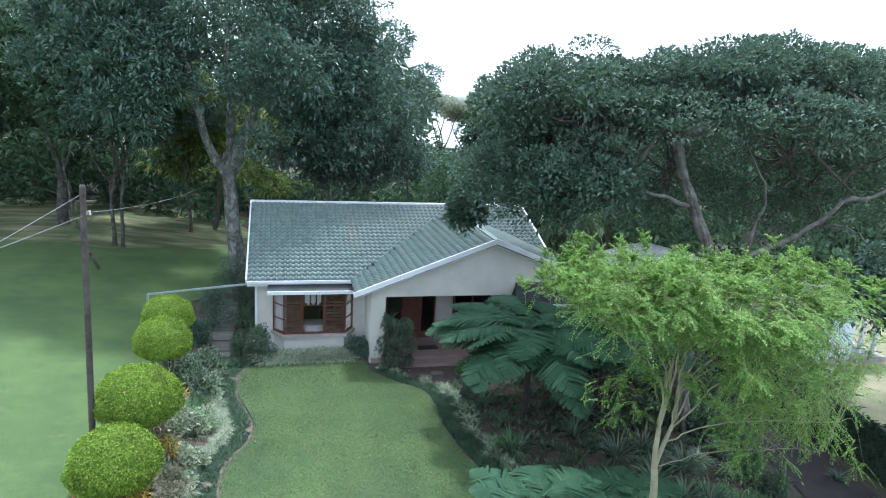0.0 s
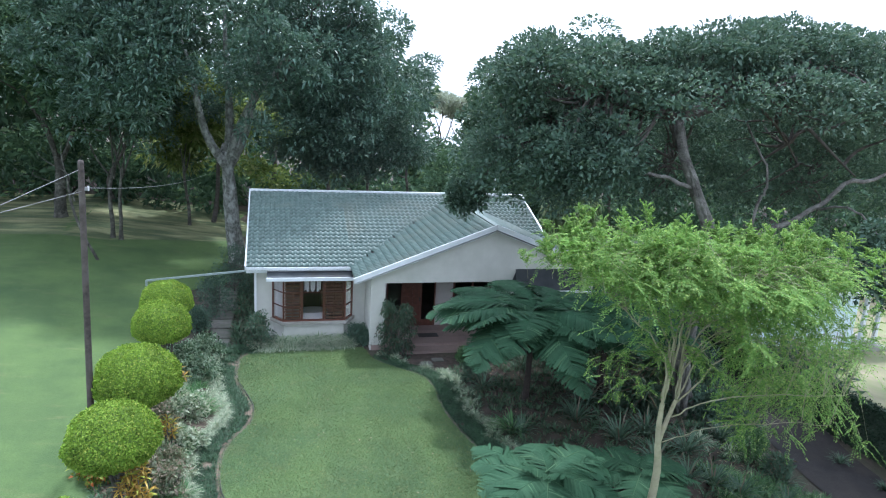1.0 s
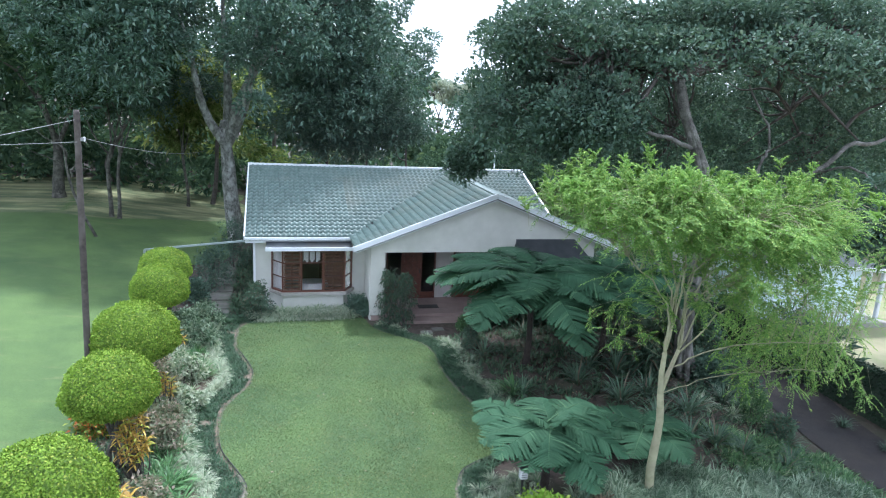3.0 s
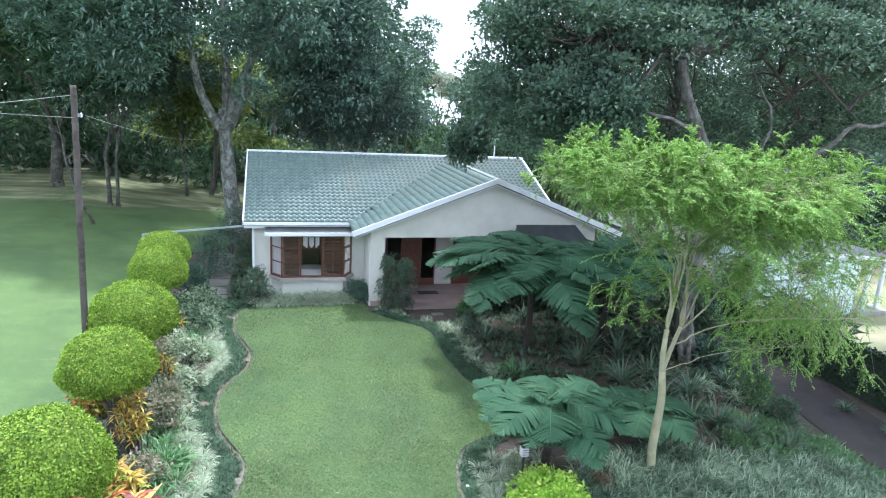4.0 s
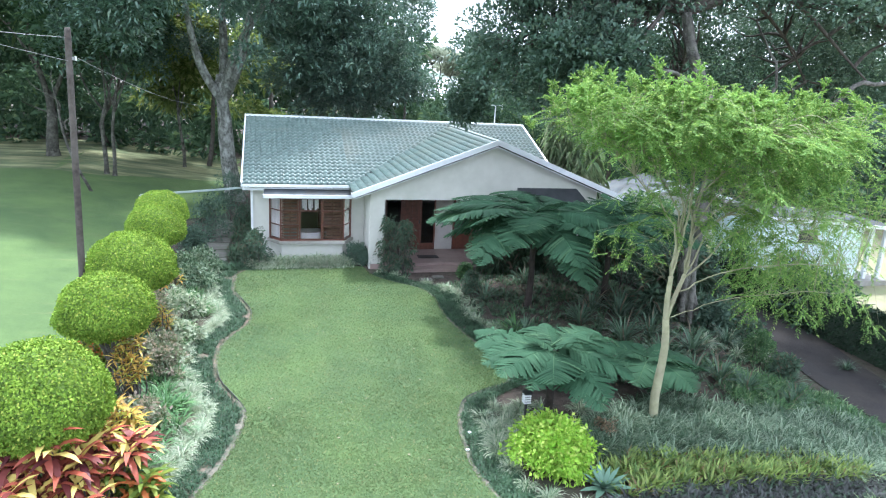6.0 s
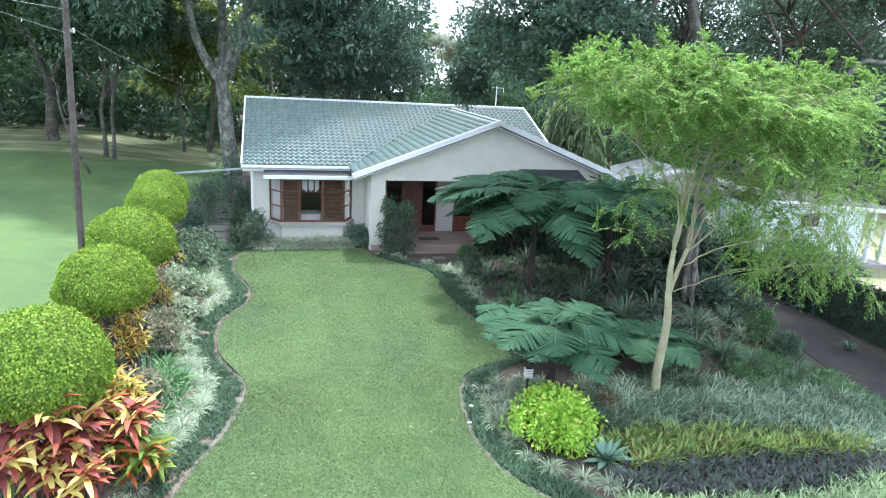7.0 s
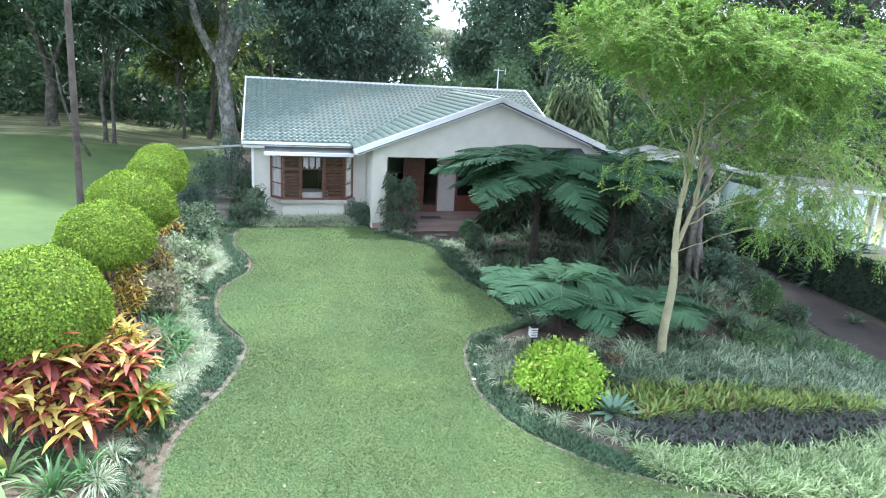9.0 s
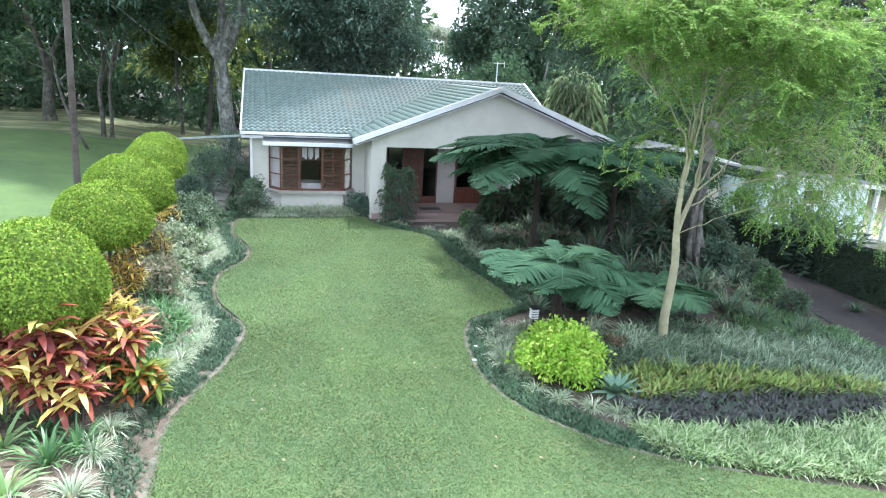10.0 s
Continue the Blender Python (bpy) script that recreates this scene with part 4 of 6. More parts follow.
def dome(n, c, r, rng, low=-0.35, hollow=0.55, cl=(0.9, 1.4), flat=0.75):
    """Clump centres in a dome about c with radii r, most of them near the outside."""
    out = []
    while len(out) < n:
        d = unit(rng.normal(size=3))
        if d[2] < low:
            continue
        k = hollow + (1 - hollow) * rng.random() ** 0.42
        out.append(np.array(c) + d * np.array(r) * k * (0.86 + 0.22 * noise.noise(Vector(d) * 2.3 + Vector(c))))
    C = np.array(out)
    s = rng.uniform(*cl, size=(n, 1))
    return C, s * np.array([1, 1, flat])


rng = np.random.default_rng(21)
C1, R1 = dome(330, (-2.9, 33.0, 10.6), (8.9, 6.7, 6.8), rng, -0.72, 0.6, (0.6, 1.25), 0.75)
C2, R2 = dome(46, (4.2, 32.2, 8.8), (3.1, 3.0, 3.9), rng, -0.9, 0.5, (0.8, 1.3), 0.62)
C3, R3 = dome(60, (-3.0, 35.6, 7.4), (6.5, 1.6, 2.2), rng, -0.95, 0.2, (0.8, 1.3), 0.7)
C4, R4 = dome(60, (3.6, 33.6, 6.2), (4.6, 1.8, 2.6), rng, -0.95, 0.3, (0.6, 1.0), 0.8)
# light falls in behind the fork
shut = (C3[:, 0] < -5.2) | (C3[:, 0] > 0.3)
C, R = np.vstack([C1, C2, C3[shut], C4]), np.vstack([R1, R2, R3[shut], R4])
tree("shade_tree", at(-1.75, 33.0), (-2.3, 33.0, 5.5), [(-4.3, 32.4, 11.0), (-0.4, 32.0, 11.5), (-2.3, 34.5, 13.0), (1.4, 31.8, 11.0)], 0.33, C, R, L["mango"], "huge dark-leaved shade tree with a pale mottled trunk beside the house", M["mottled_bark"], rng, 310, 0.23, 0.4, group="large garden trees", twig=0.06, droop=0.3, limb_r=0.76)
rng = np.random.default_rng(22)
# (clumps, centre, radii, lowest, hollow, clump sizes, flatness): the canopy's tiers, then the lobes that hang low, then the shaded inside
lobes = (
    (150, (14.2, 18.2, 8.9), (7.8, 4.6, 1.5), -0.3, 0.45, (0.7, 1.25), 0.42),
    (70, (8.1, 17.9, 9.25), (3.0, 3.0, 1.6), -0.5, 0.4, (0.45, 0.8), 0.65),
    (50, (15.6, 18.0, 10.5), (3.0, 2.6, 1.0), -0.3, 0.4, (0.45, 0.8), 0.55),
    (66, (19.0, 18.0, 10.0), (3.9, 3.0, 1.4), -0.3, 0.4, (0.45, 0.8), 0.6),
    (76, (12.8, 18.0, 9.8), (3.8, 3.0, 1.5), -0.3, 0.4, (0.45, 0.8), 0.6),
    (60, (22.8, 18.0, 8.4), (5.4, 4.2, 2.0), -0.3, 0.4, (0.9, 1.3), 0.55),
    (60, (7.3, 19.2, 7.0), (2.4, 2.6, 2.0), -0.9, 0.35, (0.55, 0.9), 0.8),
    (18, (6.05, 20.3, 5.6), (0.6, 0.6, 0.75), -0.95, 0.2, (0.28, 0.42), 0.9),
    (50, (8.4, 16.4, 7.3), (2.0, 1.5, 1.3), -0.9, 0.2, (0.4, 0.7), 0.65),
    (90, (13.0, 22.6, 6.9), (5.2, 1.8, 2.4), -0.95, 0.3, (0.8, 1.2), 0.8),
    (80, (20.0, 22.2, 6.4), (4.6, 1.8, 2.8), -0.95, 0.3, (0.8, 1.2), 0.8),
    (60, (26.0, 21.5, 6.6), (3.6, 1.8, 2.8), -0.95, 0.3, (0.8, 1.2), 0.8),
    (34, (14.7, 12.5, 5.2), (1.3, 1.0, 1.2), -0.95, 0.1, (0.35, 0.6), 0.8),
    (56, (20.6, 23.2, 8.7), (4.6, 1.4, 1.5), -0.95, 0.2, (0.8, 1.2), 0.8),
)
C, R = [], []
for n, c, r, low, hollow, cl, flat in lobes:
    c, r = dome(n, c, r, rng, low, hollow, cl, flat)
    # the canopy is open underneath, before the leaning trunk
    keep = ~((c[:, 1] < 19.5) & (c[:, 1] > 14.2) & (c[:, 0] > 9.6) & (c[:, 2] < 8.35))
    C.append(c[keep])
    R.append(r[keep])
fig_tree = tree("fig_tree", at(12.3, 16.0), None, [(8.6, 17.5, 9.0), (12.8, 18.5, 9.6), (15.5, 17.0, 9.0), (7.2, 20.0, 7.6), (18.5, 17.2, 8.6), (11.0, 21.5, 8.6), (21.8, 18.0, 8.5), (24.6, 19.4, 8.0), (14.2, 21.6, 6.6), (20.0, 21.3, 6.2), (17.2, 16.4, 7.0)], 0.185, np.vstack(C), np.vstack(R), L["fig"], "wide flat-crowned dark tree with a gnarled grey trunk over the garden", M["fig_bark"], rng, 205, 0.142, 0.55, group="large garden trees", twig=0.045, way=[(12.3, 16.0, -0.7), (11.95, 16.0, 0.35), (11.8, 16.0, 1.6), (11.95, 16.0, 3.0), (12.15, 16.0, 4.6), (11.95, 16.0, 5.5), (11.5, 16.0, 6.3), (11.2, 16.0, 6.9), (10.9, 16.05, 7.5), (10.7, 16.2, 8.4)])
# great limbs that leave the trunk below the canopy
for way, r0, r1 in (([(12.15, 16.0, 4.6), (13.1, 16.0, 4.95), (14.1, 16.0, 5.42), (15.6, 16.0, 6.05), (16.5, 16.0, 6.85), (17.9, 16.3, 6.95), (20.5, 17.0, 8.0)], 0.1, 0.05), ([(13.35, 16.0, 5.1), (13.5, 16.0, 6.2), (13.72, 16.0, 6.6), (13.58, 16.0, 7.2), (13.2, 16.6, 8.4)], 0.05, 0.03), ([(11.3, 16.0, 6.6), (10.4, 16.0, 6.85), (9.3, 16.0, 7.06), (8.0, 16.6, 7.8)], 0.07, 0.03), ([(15.6, 16.0, 6.05), (15.3, 14.4, 6.3), (14.9, 12.7, 5.5)], 0.045, 0.015)):
    p = smooth_line(way, 18) + 0.02 * rng.normal(size=(18, 3))
    put("limb", mesh_np("limb", *tube(p - np.array(fig_tree.location), np.linspace(r0, r1, 18), 8, 0.06, rng), M["fig_bark"]), fig_tree)


def feathery_tree():
    """The light young tree with sprays of fine leaves in tiers."""
    rng = np.random.default_rng(23)
    base = at(7.73, 10.8)
    o = np.array(base)
    t = empty("young_tree", "slender young tree with pale bark and airy yellow-green foliage", "tree", at=base)
    fork = (7.65, 10.8, 1.95)
    p, rad = limb(base, fork, 0.104, 0.07, rng, 7, 0.015)
    p[0, 2] -= 0.1
    V, F = tube(p - o, rad, 10, 0.04, rng)
    put("trunk", mesh_np("trunk", V, F, M["pale_bark"]), t)
    lines = []

    def grow(points, r0, r1, keep=True):
        p = smooth_line(points, 14)
        if keep:
            p[1:-1] += 0.022 * rng.normal(size=(12, 3))
        put("limb", mesh_np("limb", *tube(p - o, np.linspace(r0, r1, 14), 7, 0.03, rng), M["pale_bark"]), t)
        if keep:
            lines.append(p)

    left, right = (7.62, 10.8, 2.85), (8.0, 10.9, 2.85)
    grow([fork, (7.6, 10.78, 2.4), left], 0.066, 0.05, False)
    grow([fork, (7.82, 10.86, 2.4), right], 0.054, 0.042, False)
    for m, q in (((7.6, 10.74, 4.3), (6.7, 10.5, 5.9)), ((7.72, 10.68, 4.5), (7.3, 10.2, 6.2)), ((7.8, 10.85, 4.6), (7.95, 10.9, 6.4)), ((7.55, 10.9, 4.2), (6.7, 11.6, 5.7)), ((7.42, 10.8, 4.0), (5.6, 10.9, 5.6))):
        grow([left, m, q], 0.029, 0.006)
    for m, q in (((8.12, 11.0, 4.4), (8.9, 11.3, 6.0)), ((8.02, 11.05, 4.3), (8.4, 12.1, 5.8)), ((8.22, 10.85, 4.2), (9.7, 10.3, 5.8)), ((8.3, 10.85, 4.0), (10.6, 10.8, 5.4)), ((8.02, 10.8, 4.4), (8.5, 9.9, 5.8)), ((8.36, 10.9, 3.8), (11.2, 11.3, 5.1))):
        grow([right, m, q], 0.025, 0.006)
    grow([(7.68, 10.8, 1.95), (8.3, 10.5, 2.35), (9.4, 9.9, 2.75), (10.4, 9.4, 2.9)], 0.01, 0.004)
    grow([(7.9, 10.85, 2.5), (8.8, 10.4, 3.1), (10.8, 9.6, 3.4)], 0.017, 0.006)
    grow([(7.97, 10.9, 2.75), (9.4, 11.2, 3.7), (11.4, 11.8, 3.7), (13.0, 12.3, 2.6)], 0.02, 0.006)
    grow([(7.97, 10.9, 2.8), (9.2, 11.7, 3.8), (11.0, 12.9, 3.5), (12.3, 13.9, 2.3)], 0.02, 0.006)
    pts = np.vstack([l[5:] for l in lines])
    twigs, P, D = [], [], []

    def spray(near, c, ribs, lift, reach, thick=0.007):
        """A twig from near to c with feathery leaf ribs along its outer part."""
        bow = (near + c) / 2 + np.array([0, 0, 0.16 * np.linalg.norm(c - near)]) + 0.08 * rng.normal(size=3)
        p = smooth_line([near, bow, c], 8)
        twigs.append(tube(p - o, np.linspace(thick, 0.002, 8), 3))
        way = unit(p[-1] - p[-3])
        for j in range(ribs):
            s = p[-1] - (p[-1] - p[2]) * rng.random() * 0.7
            out = unit(way * 0.7 + ball(1, rng)[0] * np.array([1, 1, 0.4]) + np.array([0, 0, lift]))
            ln = rng.uniform(0.6, 1.1) * reach
            ts = np.linspace(0.05, 1, 14)
            rib = s + out * ln * ts[:, None] - np.array([0, 0, 1]) * (ts[:, None] ** 2) * ln * 0.3
            for sd in (-1, 1):
                P.append(rib)
                D.append(np.tile(np.cross(out, [0, 0, 1]) * sd + out * 0.6, (14, 1)) + 0.2 * rng.normal(size=(14, 3)))

    def nearest(c, below=0.5):
        order = np.argsort(np.linalg.norm(pts - c + np.array([0, 0, below]), axis=1))
        return pts[order[rng.integers(0, 7)]]

    top_of = lambda v: np.interp(v, (4.5, 4.9, 5.5, 6.0, 6.5, 6.9, 7.5, 8.6, 9.8, 11.2, 12.3), (5.9, 6.3, 6.6, 6.45, 6.5, 6.75, 6.4, 6.3, 6.45, 6.3, 5.6))
    for k in range(540):
        # twig tips over a vase-shaped, flat-topped crown
        x = 8.25 + 3.55 * (2 * rng.random() - 1) * (0.55 + 0.45 * rng.random())
        e = math.sqrt(max(0.05, 1 - ((x - 8.25) / 4.0) ** 2))
        y = 10.75 + 2.0 * e * rng.uniform(-1, 1)
        top = top_of(x) - 0.3 * rng.random() - 0.13 * (y - 10.6) ** 2
        low = np.interp(x, (4.5, 5.4, 6.2, 7, 8, 9, 10.5, 12.4), (5.75, 5.3, 5.0, 4.7, 4.4, 4.0, 3.8, 4.4))
        c = np.array([x, y, low + (top - low) * rng.random() ** 0.42])
        spray(nearest(c), c, 8, 0.12, 0.5)
    for k in range(190):
        # young shoots that stand up out of the top
        x = rng.uniform(4.7, 11.5)
        y = 10.7 + 1.3 * rng.uniform(-1, 1)
        c = np.array([x, y, top_of(x) - 0.13 * (y - 10.6) ** 2 + rng.uniform(-0.3, 0.16) + (0.2 if k % 9 == 0 else 0)])
        spray(c - np.array([0.12 * rng.normal(), 0.12 * rng.normal(), 0.45]), c, 9, 0.75, 0.24, 0.0035)
    for k in range(70):
        # sprays among the stems under the crown
        c = np.array([rng.uniform(6.6, 10.2), rng.uniform(9.5, 11.8), rng.uniform(3.7, 5.1)])
        spray(nearest(c, 0.2), c, 5, 0.0, 0.5, 0.004)
    for k in range(9):
        # a few low sprays in the shade on the side of the house
        c = np.array([rng.uniform(6.2, 7.4), rng.uniform(10.6, 11.9), rng.uniform(3.0, 3.9)])
        spray(np.array([7.55 + 0.05 * rng.normal(), 10.85, rng.uniform(2.7, 3.9)]), c, 5, -0.1, 0.4, 0.004)
    for k in range(150):
        # thin sprays that hang low on one side, over the driveway
        u = rng.random() ** 0.8
        low = 2.5 - 1.3 * u
        c = np.array([8.7 + 4.7 * u, 9.8 + 0.8 * u + (0.9 + 2.6 * u) * rng.random(), low + (4.3 - low) * rng.random() ** 1.2])
        spray(nearest(c, -0.2), c, 5, -0.2, 0.55, 0.005)
    V, F = joined(twigs)
    tagged(put("twigwork", mesh_np("twigwork", V, F, M["pale_bark"]), t), kind="stuff")
    P, D = np.vstack(P) - o, np.vstack(D)
    ln = 0.058 * (0.7 + 0.6 * rng.random(len(P)))
    V, F = leaves(P, D, ln, ln * 0.42, rng, 0.2, 0.1, normal=np.tile([0, 0, 1.0], (len(P), 1)))
    put("crown", mesh_np("crown", V, F, L["feathery"]), t)


feathery_tree()

# the trees at the back of the side lawn
for k, (x, y, h, r, spread) in enumerate(((-7.85, 34.9, 4.6, 0.09, 3.6), (-7.45, 34.7, 4.8, 0.075, 2.5), (-4.8, 39.4, 4.6, 0.075, 3.2), (-11.1, 38.3, 4.2, 0.25, 4.5), (-16.5, 36.0, 4.5, 0.35, 4.5), (-19.5, 43.0, 4.5, 0.35, 4.5))):
    rng = np.random.default_rng(30 + k)
    z = float(land(x, y))
    sunlit = k == 2
    C, R = dome(60, (x, y + 0.5, z + (6.4 if sunlit else 8.6)), (spread * (0.8 if sunlit else 1), spread, 2.8 if sunlit else 4.6), rng, -0.8, 0.4, (0.5, 0.9) if sunlit else (0.8, 1.3), 0.8)
    tree("tree", (x, y, z), (x + 0.12 * rng.normal(), y, z + h * 0.75), [(x - 1.5, y, z + h + 2.2), (x + 1.4, y + 0.4, z + h + 2.6), (x, y - 0.8, z + h + 3.5)], r, C, R, L["sunlit"] if sunlit else L["wood_far"], "slim tree behind the lawn, sunlight painted into its yellowish leaves" if sunlit else "dark-crowned tree at the back of the shaded lawn", M["bark"], rng, 200, 0.34, 0.44, group="trees behind the lawn")


def dead_trunk():
    rng = np.random.default_rng(40)
    b = at(-7.62, 31.1)
    o = np.array(b)
    t = empty("dead_tree", "bare leaning dead tree with forked pale limbs", "tree", at=b)
    p, rad = limb(b, (-8.75, 31.4, 4.3), 0.065, 0.05, rng, 7, 0.05)
    p[0, 2] -= 0.1
    put("trunk", mesh_np("trunk", *tube(p - o, rad, 9, 0.05, rng), M["bark"]), t)
    for s, q in (((-8.55, 31.3, 3.6), (-8.0, 31.1, 5.4)), ((-8.7, 31.4, 4.1), (-9.9, 31.5, 5.4)), ((-8.7, 31.4, 4.1), (-8.9, 31.5, 5.8)), ((-8.5, 31.3, 3.3), (-10.0, 31.0, 4.5))):
        p, rad = limb(s, q, 0.04, 0.01, rng, 6, 0.1)
        put("limb", mesh_np("limb", *tube(p - o, rad, 6), M["bark"]), t)


dead_trunk()


def belt(name, n, x0, x1, y0, y1, z0, z1, cl, per, size, material, seed, label, aspect=0.45, gap=None):
    """A belt of woodland far behind: foliage clumps from the ground to an uneven top."""
    rng = np.random.default_rng(seed)
    out = []
    while len(out) < n:
        x, y, k = rng.uniform(x0, x1), rng.uniform(y0, y1), rng.random()
        top = z1 * (0.8 + 0.4 * noise.noise(Vector((x * 0.16, y * 0.1, seed))))
        if gap and gap[0] < x / y < gap[1]:
            top = min(top, gap[2])
        out.append((x, y, float(land(x, y)) + z0 + (top - z0) * k))
    C = np.array(out)
    s = rng.uniform(*cl, size=(n, 1))
    V, F = clumps(C, s * np.array([1, 1, 0.8]), per, size, rng, aspect=aspect, droop=0.3)
    tagged(put(name, mesh_np(name, V, F, material)), label, "woodland", kind="stuff")


GAP = (0.215, 0.345)
belt("undergrowth", 380, -42, 30, 43, 50, 0.0, 4.5, (0.8, 1.5), 125, 0.46, L["wood_far"], 50, "dense dark undergrowth behind the lawn and house")
belt("woodland", 90, -34, -9, 40, 46, 6.5, 12.5, (1.2, 2.0), 170, 0.5, L["wood_far"], 58, "dark woodland canopy behind the lawn")
belt("woodland", 460, -60, 60, 52, 64, 3.0, 15, (1.6, 2.8), 125, 0.8, L["wood_far"], 51, "tall dark woodland behind the garden", gap=(*GAP, 3.4))
belt("woodland", 170, 19, 55, 32, 46, 0.0, 11.5, (1.2, 2.0), 130, 0.57, L["wood_far"], 52, "tall dark woodland behind the yard")
belt("woodland", 90, 13.7, 21, 44.5, 47, 1.0, 9.6, (0.8, 1.2), 170, 0.45, L["wood_far"], 57, "dark woodland behind the house")
belt("understorey", 16, 2, 15, 37, 44, 1.0, 6.0, (0.6, 1.1), 120, 0.45, L["light_far"], 53, "bright green understorey plants behind the house", aspect=0.3)
belt("thicket", 90, 9, 17, 34, 39, 1.0, 7.0, (0.7, 1.2), 200, 0.3, L["wood_far"], 56, "dark thicket close behind the house")
# this belt looks sunlit by its leaf colour; the canopy keeps the sun off
belt("understorey", 46, -7, 1, 40.5, 43, 3.0, 9.5, (0.6, 1.1), 120, 0.36, L["sunlit"], 54, "yellowish leaves deep in the woodland, sunlight painted in", aspect=0.4)
# slim trunks in the wood
rng = np.random.default_rng(55)
for k in range(14):
    x, y = rng.uniform(-34, 24), rng.uniform(40.5, 44)
    b = at(x, y)
    p, rad = limb(b, (x + rng.normal() * 0.8, y, rng.uniform(5, 8)), rng.uniform(0.07, 0.2), 0.06, rng, 7, 0.08)
    p[0, 2] -= 0.1
    slim = empty("slim_tree", "slim bare-stemmed tree at the edge of the woodland", "tree", "woodland trees", b)
    put("trunk", mesh_np("trunk", *tube(p - np.array(b), rad, 7, 0.05, rng), M["dark_bark"]), slim)
    for j in range(2):
        q = p[4 + j] - np.array(b)
        pl, rl = limb(q, q + np.array([rng.normal() * 1.2, rng.normal() * 0.4, 1.6]), 0.05, 0.015, rng, 5, 0.1)
        put("limb", mesh_np("limb", *tube(pl, rl, 5), M["dark_bark"]), slim)


# ---- clipped bushes ----
def topiary(x, y, r, top, low, seed):
    rng = np.random.default_rng(seed)
    b = at(x, y)
    o = np.array(b)
    t = empty("clipped_bush", "dome-clipped yellow-green bush on a short stem", "bush", "row of clipped bushes", b)
    for k in range(4):
        p, rad = limb((x + 0.06 * k - 0.1, y + 0.05 * (k % 2), b[2] - 0.08), (x + 0.3 * math.cos(k * 1.7), y + 0.3 * math.sin(k * 1.7), low + 0.3), 0.05, 0.03, rng, 6, 0.05)
        put("stem", mesh_np("stem", *tube(p - o, rad, 7), M["dark_bark"]), t)
    n = int(24000 * (r / 0.9) ** 2)
    d = ball(n, rng)
    mid, hi, lo = low + (top - low) * 0.34, (top - low) * 0.66, (top - low) * 0.36
    lump = np.array([1 + 0.07 * noise.noise(Vector(v) * 2.2 + Vector((seed, 0, 0))) + 0.03 * noise.noise(Vector(v) * 7) for v in d])[:, None]
    rr = np.array([r, r, 1.0]) * lump
    P = d * rr
    P[:, 2] *= np.where(d[:, 2] > 0, hi, lo)
    P *= (0.93 + 0.09 * rng.random(n))[:, None]
    P += np.array([x, y, mid])
    D = d * 0.4 + rng.normal(size=(n, 3)) * 0.8 + np.array([0, 0, 0.25])
    ln = rng.uniform(0.035, 0.057, n)
    put("foliage", mesh_np("foliage", *leaves(P - o, D, ln, ln * 0.68, rng, 0.15, normal=d * 2.0), L["topiary"]), t)
    # the dark twiggy inside
    bm = bmesh.new()
    bmesh.ops.create_icosphere(bm, subdivisions=3, radius=1)
    for v in bm.verts:
        v.co = Vector((v.co.x * r * 0.9, v.co.y * r * 0.9, v.co.z * (hi if v.co.z > 0 else lo) * 0.9)) + Vector((x, y, mid)) - Vector(b)
    part("twig_core", bm, M["bush_core"], t)


for k, (x, y, r, top, low) in enumerate(((-3.2, 9.4, 0.9, 2.55, 1.1), (-3.1, 12.8, 0.85, 2.5, 1.3), (-3.15, 15.5, 0.96, 2.62, 1.3), (-3.15, 19.0, 0.78, 2.58, 1.45), (-3.32, 21.1, 0.78, 2.56, 1.5))):
    topiary(x, y, r, top, low, 60 + k)


# ---- pole and cables ----
pole = empty("utility_pole", "weathered wooden utility pole on the side lawn", "pole", at=at(-4.1, 15.1))
bm = bmesh.new()
prof = [(0.074, -0.15), (0.072, 2), (0.068, 4.5), (0.064, 6.72), (0.05, 6.8)]
rings = [[bm.verts.new((rr * math.cos(a * math.pi / 6) + 0.17 * zz / 7, rr * math.sin(a * math.pi / 6), zz)) for a in range(12)] for rr, zz in prof]
for a, b in zip(rings, rings[1:]):
    for i in range(12):
        bm.faces.new((a[i], a[(i + 1) % 12], b[(i + 1) % 12], b[i]))
bm.faces.new(rings[-1])
part("shaft", bm, M["pole"], pole, smooth=True)
part("hook", boxes((0.2, 0.27, -0.03, 0.03, 6.17, 6.24)), M["wire"], pole, "steel cable hook")
part("insulator", boxes((0.255, 0.295, -0.02, 0.02, 6.16, 6.26), bevel=0.01), M["lamp_white"], pole, "white insulator")


def cable(name, p, q, sag, label, r=0.012):
    t = np.linspace(0, 1, 24)[:, None]
    pts = np.array(p) * (1 - t) + np.array(q) * t
    pts[:, 2] -= sag * 4 * (t[:, 0] - t[:, 0] ** 2)
    tagged(put(name, mesh_np(name, *tube(pts, np.full(24, r), 5), M["wire"])), label, "cable")


cable("cable", (-3.95, 15.05, 6.3), (-4.63, -8.0, 8.28), 0.12, "thin overhead cable from the pole over the garden", 0.0055)
cable("cable", (-3.97, 15.05, 6.75), (-4.26, -8.0, 6.85), 0.12, "thin overhead cable from the top of the pole over the garden", 0.0055)
cable("cable", (-3.8, 15.1, 6.37), (-3.13, 32.1, 4.52), 0.2, "thin overhead cable from the pole to the trees", 0.006)


